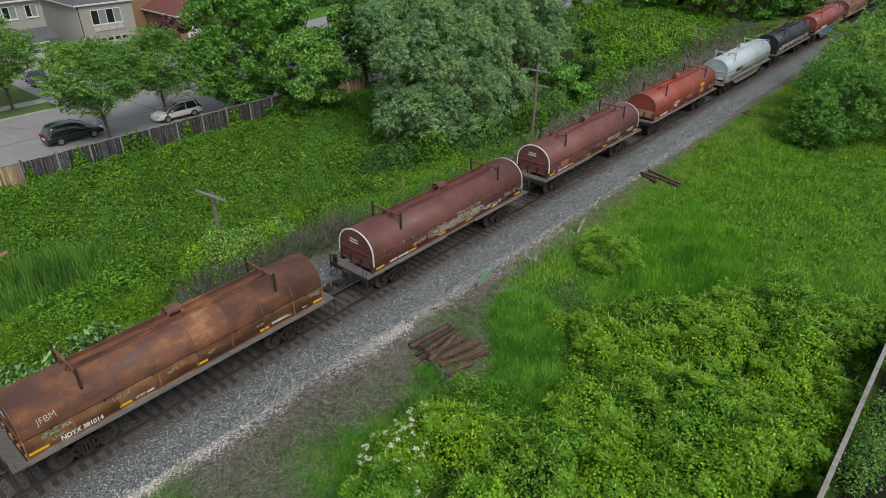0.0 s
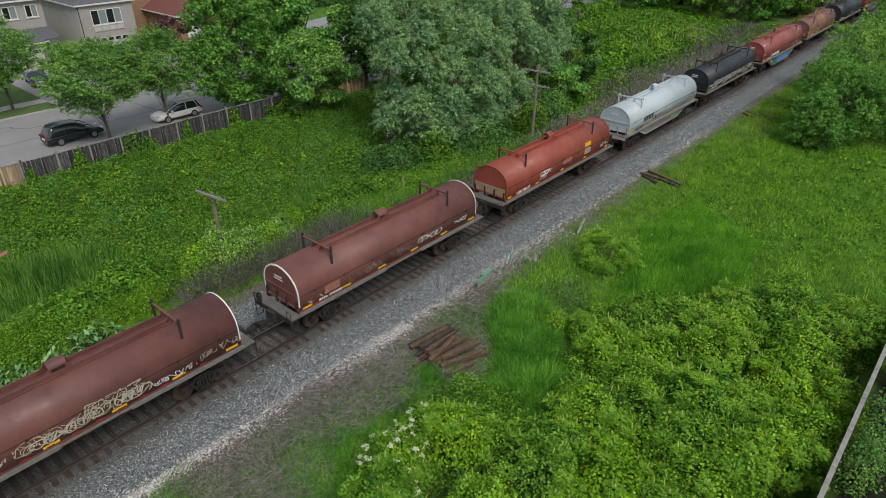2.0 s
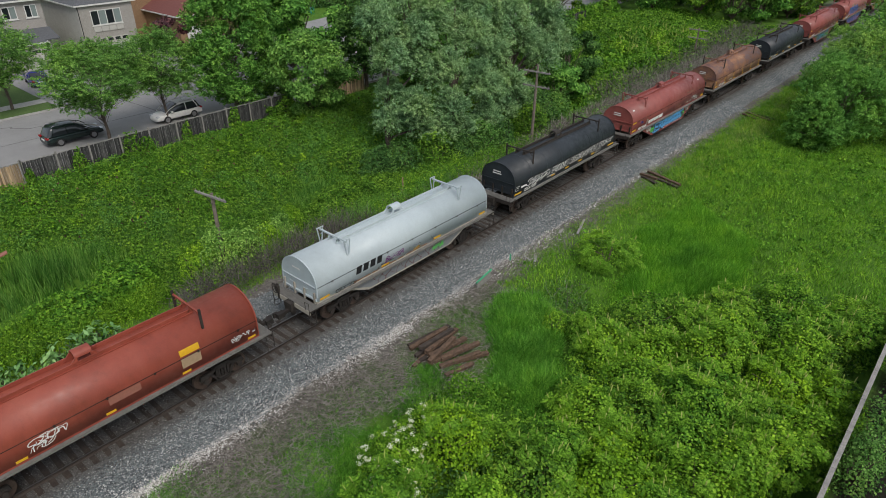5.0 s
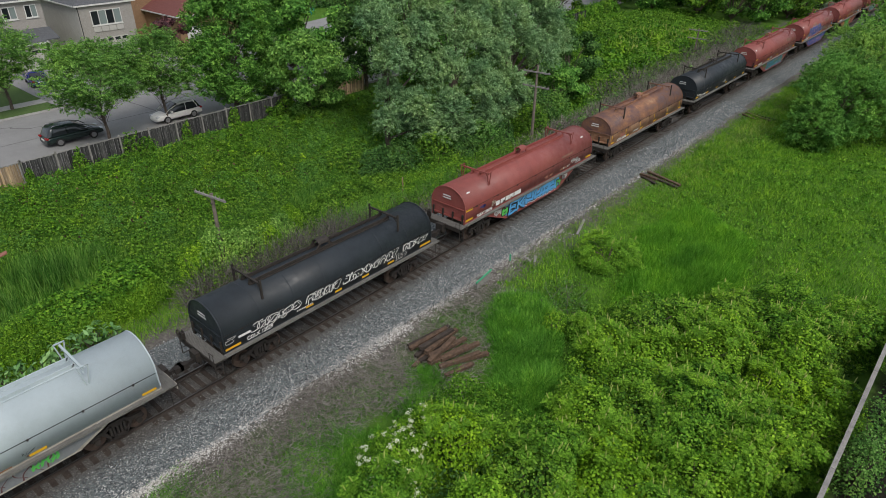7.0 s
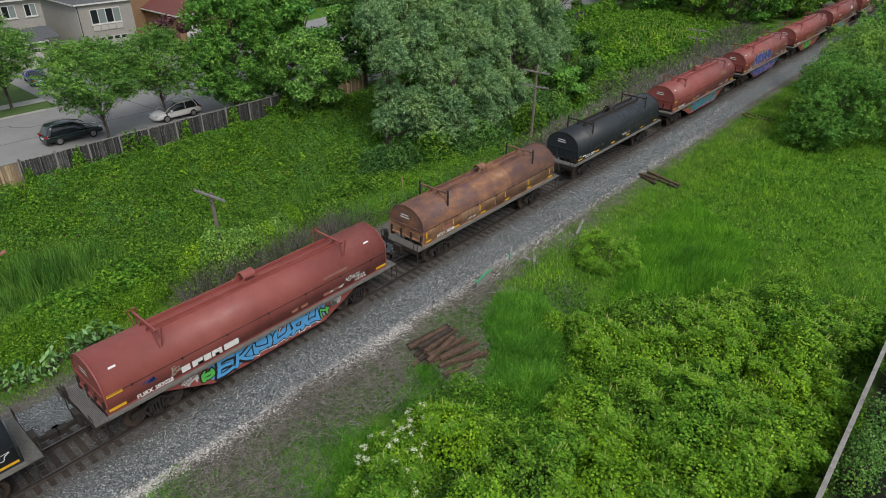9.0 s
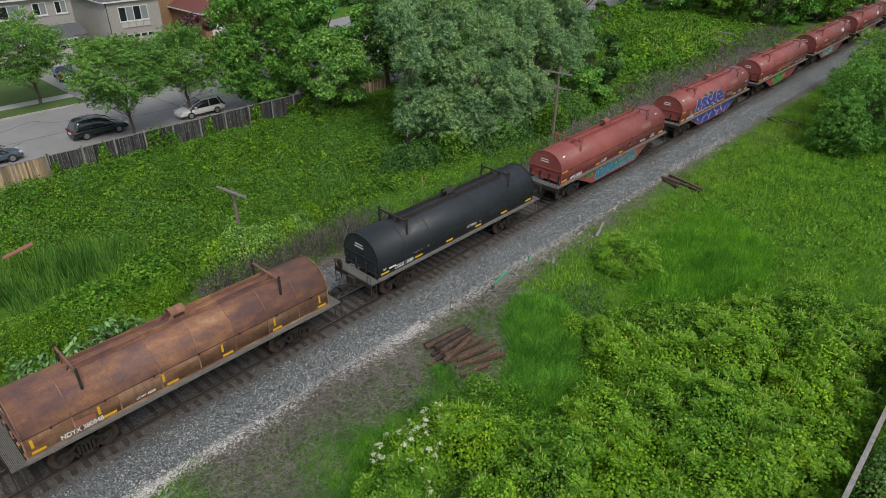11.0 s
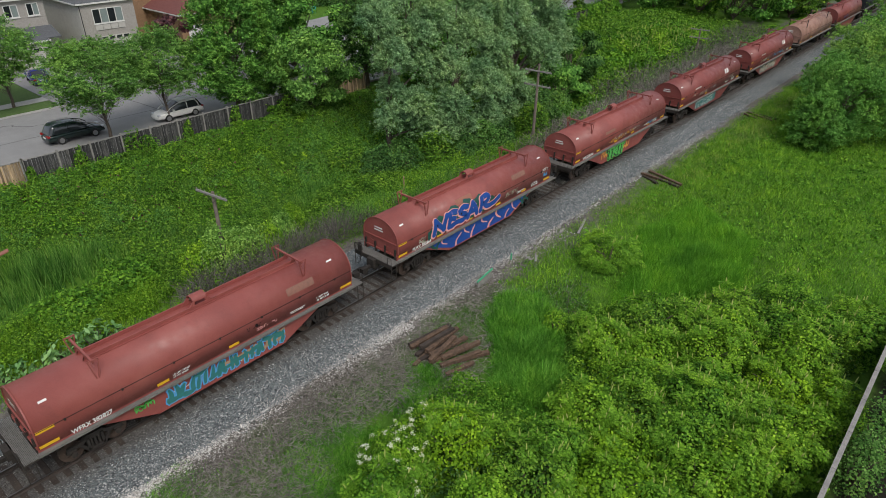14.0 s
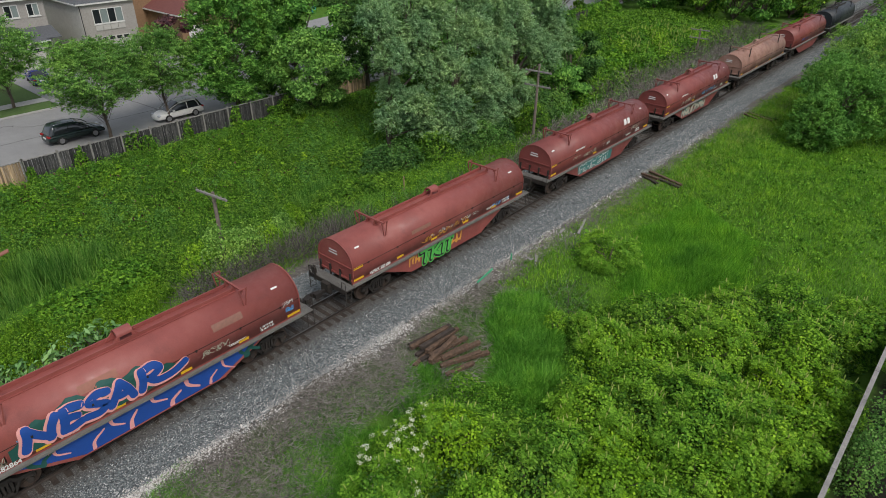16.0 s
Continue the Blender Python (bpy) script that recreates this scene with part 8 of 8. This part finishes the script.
brush("near_brush", [(13, 6.2), (22, 6.0), (27, 5.6), (26, 8.2), (14, 9.0)], 2600, 1.5, 0.011, "twig", "tall bare twigs behind the track", 55, 1.6, 0.7)
brush("grey_brush", [(13, 6.6), (24, 6.0), (28, 5.8), (46, 5.0), (70, 5.3), (100, 6.0), (100, 9.5), (70, 8.6), (52, 7.6), (44, 6.8), (28, 6.8), (22, 9.4), (15, 9.6)], 7500, 1.3, 0.013, "twig", "bare grey brushwood along the track", 68, 1.0, 0.5)
carpet("brush_leaves", [(14, 7), (24, 6.4), (46, 6), (60, 6), (60, 9), (30, 9), (16, 9.8)], 11000, 1.1, 0.1, "weed", "sparse leaves in the brushwood", 69, clump=1.5)
for k, (a, b, w, hh) in enumerate(((16.9, 8.9, 1.5, 2.7), (18.4, 8.7, 1.3, 2.7), (15.6, 9.2, 1.1, 2.2), (20.2, 9.3, 1.2, 2.4), (21.9, 10.0, 1.0, 2.3), (23.3, 10.7, 0.8, 2.2))):
    shrub(a, b, w * 1.1, w * 0.7, hh * (1.2 if k < 3 else 0.86), 2600, 0.11, "sunlit" if k in (0, 1, 4) else "lime", "yellow-green vine heaped over the old pole", 330 + k, group="lime vines", aspect=0.8)
for k in range(9):
    a, b = 3.4 + 0.72 * k + g.uniform(-0.3, 0.3), 7.0 + g.uniform(-0.7, 0.8)
    shrub(a, b, 0.5, 0.5, 1.35, 42, 0.4, "pale", "milkweed plant with broad pale leaves", 340 + k, group="milkweed", aspect=0.4)
for k, (a, b, w, hh) in enumerate(((8.6, 11.2, 2.2, 1.6), (12.0, 11.3, 2.0, 1.8), (27.5, 11.0, 2.4, 1.5), (31.5, 10.5, 2.0, 1.4))):
    shrub(a, b, w, w * 0.8, hh, 3000, 0.15, "vine" if k < 2 else "weed", "rounded leafy bush on the bank", 350 + k, group="bank bushes")

# trees
WILLOW = tuple((a, b, c, d * 0.84) for a, b, c, d in ((36.8, 14, 7.3, 2.1), (42.6, 15, 9.4, 2.5), (45.6, 13, 7.9, 2.6), (52.9, 14, 7.9, 2.9), (57.7, 13, 4.0, 2.5), (63.5, 15, 4.5, 2.3), (38.6, 13, 3.4, 2.0), (41, 11, 3.2, 2.0), (44.8, 11, 4.4, 2.3),
          (50.5, 12, 3.0, 2.2), (37.6, 15, 4.2, 1.8), (41.4, 12, 6.3, 2.0), (45.8, 11, 0.9, 1.9), (55, 13, 0.9, 1.9), (49.6, 15, 11, 3.0), (43.8, 16, 12.9, 2.9), (58, 15, 9.6, 3.0), (39.5, 17, 11, 2.6), (48.4, 12.4, 6.0, 2.1),
          (42.4, 10.8, 0.8, 1.7), (49.2, 11.4, 0.8, 1.8), (37.2, 14.6, 1.9, 1.9), (39.2, 13.4, 1.3, 1.7), (52.4, 12, 1.2, 2.0), (36.4, 15.2, 10.0, 2.0), (47.2, 14.0, 9.8, 2.2), (40.0, 14.0, 8.4, 2.0), (54.6, 15, 12.5, 2.8), (61, 15, 7.6, 2.4),
          (39.6, 13.5, 6.4, 1.8), (40.6, 12.6, 5.2, 1.6), (55.4, 14, 5.8, 2.3), (50.2, 13.6, 7.4, 2.2), (39.8, 11.4, 1.3, 1.9), (48.0, 12, 2.6, 1.9), (38.0, 15.4, 9.0, 1.8), (60.6, 14.6, 5.9, 2.2)))
spray_tree("willow_tree", 44.6, 13.8, [q for q in WILLOW if 39.7 < q[0] < 49.7], 215, 46, 0.185, "willow", "large silver-green willow with soft drooping sprays", 401, 0.42, slender=0.34, hang=0.6)
spray_tree("willow_tree", 54.5, 14.6, [q for q in WILLOW if q[0] > 49.7], 180, 40, 0.205, "willow", "silver-green willow behind the wooden pole", 402, 0.36, slender=0.34, hang=0.6)
spray_tree("willow_tree", 37.6, 15.4, [q for q in WILLOW if q[0] <= 39.7], 190, 42, 0.185, "willow", "smaller silver-green willow beside the large one", 399, 0.28, slender=0.34, hang=0.6)
# every second shrub takes the dark leaf tone, standing in for shade under the willow
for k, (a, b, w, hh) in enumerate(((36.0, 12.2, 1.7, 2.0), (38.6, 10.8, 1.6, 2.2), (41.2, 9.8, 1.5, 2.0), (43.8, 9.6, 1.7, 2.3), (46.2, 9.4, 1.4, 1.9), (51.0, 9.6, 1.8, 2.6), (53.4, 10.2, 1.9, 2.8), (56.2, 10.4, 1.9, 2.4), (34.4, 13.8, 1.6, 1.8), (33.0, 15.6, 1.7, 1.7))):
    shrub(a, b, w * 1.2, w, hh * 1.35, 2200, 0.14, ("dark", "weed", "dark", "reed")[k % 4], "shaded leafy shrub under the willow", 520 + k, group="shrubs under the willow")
spray_tree("maple_tree", 32.6, 30.9, dome_lobes(33.3, 30.9, -1.4, 14.5, 9.4, 8.0, 64, 403, 0.3, 0.35), 70, 30, 0.175, "maple", "dense green maple by the fence", 403, 0.25)
spray_tree("locust_tree", 20.6, 31.6, dome_lobes(20.7, 32.0, 2.6, 9.6, 8.8, 7.6, 60, 404, 0.25), 31, 38, 0.115, "locust", "airy light green locust tree at the kerb", 404, 0.13, level=0.85, slender=0.6)
spray_tree("locust_tree", 26.4, 32.6, dome_lobes(27.0, 33.2, 2.2, 9.0, 6.6, 6.2, 44, 405, 0.27), 31, 38, 0.115, "locust", "airy light green locust tree by the road", 405, 0.12, level=0.85, slender=0.6)
spray_tree("locust_tree", 18.4, 47.4, dome_lobes(17.6, 47.4, 1.8, 9.6, 8.8, 8.0, 48, 407, 0.25), 36, 24, 0.15, "locust", "thin locust tree on the lawn across the road", 407, 0.13, level=0.85, slender=0.6)
tree("maple_tree", 45.0, 38.0, 11.6, 9.4, 0.8, 26000, 0.27, "maple", "green tree beside the far road", 408, 80, 0.75, 0, 1, 0.2, z0=0.7, loose=0.15)
tree("young_tree", 37.4, 25.4, 7.4, 7.2, 0.2, 24000, 0.2, "locust", "bushy young tree against the fence", 409, 90, 0.6, 0, 1, 0.14, loose=0.15)
spray_tree("maple_tree", 46.2, 27.4, dome_lobes(46.2, 27.0, 0.9, 12.0, 7.0, 6.0, 40, 410, 0.32, 0.15), 40, 24, 0.24, "dark", "dark green tree beside the tan fence", 410, 0.2)
tree("maple_tree", 52.5, 26.5, 12.0, 9.4, 0.3, 22000, 0.27, "maple", "green tree between the willows and the fence", 411, 70, 0.75, 0, 1, 0.22, loose=0.15)
for k, (a, b, hh, w, lf) in enumerate(((64.6, -12.4, 4.4, 5.0, "fresh"), (67.8, -13.4, 7.6, 8.0, "fresh"), (72.5, -18.2, 8.6, 8.5, "sunlit"), (75.5, -11.6, 6.8, 7.0, "locust"), (84.0, -11.4, 8.0, 8.5, "sunlit"), (94, -11.6, 8.0, 7.5, "maple"), (104, -11.2, 9.0, 8.5, "locust"), (115, -10.8, 9.5, 9.5, "weed"), (127, -10.5, 10, 10, "maple"), (140, -9.5, 10, 10, "locust"))):
    spray_tree("roadside_tree", a, b, dome_lobes(a, b, -1.7, hh - 1, w * 1.15, w * 1.15, 44, 420 + k, 0.3, 0.1), 38 if a < 85 else 12, 32 if a < 85 else 16, 0.155 if a < 85 else 0.3, lf, "broad bushy tree in full leaf beside the track", 420 + k, 0.18, group="trees beside the meadow")
for k, (a, b, hh, w, lf) in enumerate(((56, 15.5, 5.0, 6.5, "weed"), (62, 13.5, 4.6, 6, "maple"), (69.5, 16.5, 6.5, 7.5, "dark"), (60, 20.5, 6.5, 8, "weed"), (76, 25, 5.5, 7, "dark"), (66, 24, 6.0, 8, "maple"), (58, 28, 8.0, 8, "dark"))):
    tree("thicket_tree", a, b, hh, w, 0.2, 15000, 0.19, lf, "leafy young tree in the thicket behind the pole", 440 + k, 50, 0.7, 0, 1, 0.13, loose=0.13, group="thicket behind the pole")
for k, (a, b) in enumerate(((64, 36), (73, 35), (97, 36.5), (112, 33.5), (115, 27.5), (119, 21), (124, 16.5), (129, 13), (136, 10.5), (144, 9.5), (122, 28), (128, 22), (135, 17), (143, 15), (155, 11), (150, 18), (120, 38), (131, 34))):
    tree("far_tree", a, b, (9.5, 8, 10.5)[k % 3], (10, 9, 11)[k % 3], 0.3, 6500, 0.36, ("locust", "maple", "weed")[k % 3], "tree in the distant row beyond the field", 460 + k, 48, 0.75, 0, 1, 0.2, loose=0.13, group="distant trees")
for k in range(11):
    a = 74 + 3.4 * k
    shrub(a, 29.4 + 0.25 * k, 2.0, 1.2, 2.2, 900, 0.3, "vine" if k % 3 else "weed", "hedge of vines over the distant fence", 500 + k, group="distant hedge")
domes("far_plants", [(54, 10), (72, 10.5), (100, 10), (122, 9.5), (118, 22), (100, 30), (76, 28), (62, 22), (50, 20)], 1100, 30, 1.1, 1.3, 0.28, "weed", "rank green plants across the far field", 57)
carpet("far_field", [(52, 9.5), (72, 10), (100, 9.5), (125, 9), (118, 24), (100, 34), (76, 30), (62, 22), (47, 20), (47, 12)], 48000, 0.6, 0.23, "vine", "overgrown green field beyond the ditch", 71, clump=0.35)
carpet("far_sumac", [(80, 12.5), (96, 12), (106, 15), (100, 21), (86, 20), (78, 16)], 9000, 1.7, 0.42, "vine", "sumac stand with pale spikes in the field", 72, clump=0.6)
g3 = np.random.default_rng(91)
x, y = sown([(82, 12.5), (104, 13.5), (102, 20), (84, 19.5)], 150, g3)
A = np.stack([x, y, height(x, y) + g3.uniform(1.5, 2.2, len(x))], -1)
V, F = stick_arrays(A, A + np.array([0, 0, 0.42]), 0.055 + 0 * x, g3)
tagged(raw("sumac_spikes", V, F, LEAF["spike"]), "pale upright seed spikes on the far sumac", "plants", kind="stuff")
domes("brush_green", [(46, 5.6), (70, 5.8), (110, 6.5), (110, 12), (70, 10.5), (46, 9)], 420, 24, 0.6, 0.9, 0.26, "reed", "green weeds growing through the brushwood", 56)
for k in range(12):
    shrub(83 + 1.9 * k, 13.2 + 2.4 * ((k * 5) % 3), 1.9, 1.6, 2.3, 520, 0.3, "lime" if k % 2 else "vine", "sumac bush in the far field", 540 + k, group="far sumac bushes", aspect=0.5)
domes("trackside_plants", [(25, 6.2), (36, 5.6), (46, 5.6), (47, 9.6), (38, 10.6), (29, 10.4)], 620, 44, 0.45, 1.3, 0.11, "vine", "bushy weeds heaped along the far side of the track", 85)
domes("trackside_bright_plants", [(27, 6.6), (38, 6.0), (45, 6.2), (44, 9.4), (31, 9.8)], 230, 44, 0.45, 1.4, 0.11, "lime", "brighter weeds along the far side of the track", 86)
brush("dry_edge", [(30, 4.6), (46, 4.6), (46, 6.0), (32, 6.2)], 2600, 0.7, 0.013, "straw", "dry grass stems beside the ballast", 87, 1.6, 0.3)
brush("pale_brush", [(44, 5.4), (60, 5.2), (80, 5.6), (100, 6.6), (100, 9.2), (72, 8.6), (54, 8.4), (46, 7.6)], 8000, 1.1, 0.016, "straw", "dry pale grey brush along the track", 81, 1.4, 0.5)
TRACKSIDE = [(24.5, 6.2), (36, 5.5), (44, 5.5), (46, 8.8), (38, 10.4), (29, 10.6), (25, 9.4)]
lawn("trackside_stems", TRACKSIDE, 26000, 1.25, 0.04, "fresh", "upright fresh green weeds beside the track", 93, 0.4, 1.4)
domes("trackside_fresh_plants", TRACKSIDE, 420, 50, 0.36, 1.35, 0.085, "fresh", "fresh light green weeds along the bank", 94, aspect=0.45)
domes("slope_mounds", SLOPE, 130, 190, 0.95, 1.15, 0.13, "vine", "mounds of vine over the slope", 96)
domes("slope_weed_mounds", SLOPE, 110, 190, 0.85, 1.35, 0.125, "nettle", "rounded clumps of tall weeds on the slope", 97, aspect=0.45)
lawn("bank_stems", [(-1, 7.6), (6, 7.8), (14, 8.2), (14, 12), (5, 12), (-2, 10)], 9000, 1.35, 0.035, "lime", "feathery upright stems on the bank", 82, 0.45, 0.9)
lawn("stalk_sprigs", [(5.5, -4.4), (13.5, -4.5), (17.5, -5.4), (15.4, -8.2), (9.5, -7.5), (6.5, -6.5)], 3000, 0.3, 0.035, "tallgrass", "sprigs of green among dead stalks", 83, 0.8, 2.4)
brush("far_brush", [(66, 9), (92, 8.6), (120, 9), (120, 13.5), (95, 12.6), (80, 12), (66, 12.5)], 3600, 1.6, 0.02, "twig", "bare grey brush on the far bank", 73, 1.2, 0.6)
lawn("far_bank_grass", [(46, 4.4), (70, 4.5), (140, 4.5), (140, 9), (70, 7), (46, 6.2)], 26000, 0.5, 0.05, "meadow", "long grass on the far bank", 74, 0.6)
for k in range(13):
    shrub(60.5 + 2.3 * k, 84.0 - 1.5 * k, 1.8, 1.6, 4.6, 900, 0.3, "dark", "clipped dark evergreen hedge behind the side street", 580 + k, group="evergreen hedge")
tree("ornamental_tree", 40.6, 57.5, 4.6, 4.2, 0.9, 2600, 0.3, "purple", "small purple-leaved tree in a front garden", 480, 22, 0.7, 0, 1, 0.1, z0=GZ, loose=0.2)
carpet("fence_foot", [(-3, 26.2), (36, 26.2), (36, 27.0), (-3, 27.0)], 3500, 0.6, 0.15, "weed", "low weeds at the foot of the fence", 76, feather=0.3)
for k, (a, w) in enumerate(((12.9, 0.35), (16.4, 0.6), (20.6, 0.9), (21.8, 0.7), (25.3, 0.5), (29.9, 0.7))):
    shrub(a, 27.15, w * 0.9, 0.25, 1.25 + 0.7 * ((k * 7) % 3) / 2, 300, 0.14, "weed", "vine climbing over the weathered fence", 370 + k, group="fence vines")
carpet("fence_vines", [(33.5, 26.6), (36.4, 26.6), (36.4, 27.4), (33.5, 27.4)], 900, 1.7, 0.16, "weed", "vines climbing the weathered fence", 75, clump=1.6)

# the dark leaf tone stands in for tree shade behind the fence
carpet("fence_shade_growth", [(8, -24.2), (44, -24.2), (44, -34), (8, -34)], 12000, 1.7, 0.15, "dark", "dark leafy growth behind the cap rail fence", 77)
for k, (a, b, hh) in enumerate(((26.6, -24.6, 3.4), (24.8, -24.3, 2.8), (29.5, -25.5, 3.0), (21.5, -25.4, 2.2), (33, -25, 3.2))):
    shrub(a, b, 1.0, 0.9, hh, 1500, 0.1, "reed" if k < 2 else "dark", "thin leafy bush leaning over the cap rail", 380 + k, group="bushes at the cap rail")

# ---- what moves ----
def motions():
    for car, x0 in CARS:
        walk(car, [(t, pose(x0 - SPEED * t, 0, 0)) for t in (0.0, 4.0, 8.0, 12.0, 16.0)])
    # the wheels roll without slipping; alike wheelsets share the keys of the first of their place
    done = {}
    for axle in AXLES:
        place = round(axle.location.x, 3)
        if place not in done:
            turn = math.degrees(SPEED / 30 / 0.46)
            walk(axle, [(k / 30, pose(axle.location.x, 0, WHEEL_Z, 0, -((turn * k + 180) % 360 - 180), 0)) for k in range(481)])
            done[place] = axle
        else:
            first = done[place].animation_data
            axle.rotation_mode = "QUATERNION"
            keys = axle.animation_data_create()
            keys.action = first.action
            keys.action_slot = first.action_slot


motions()
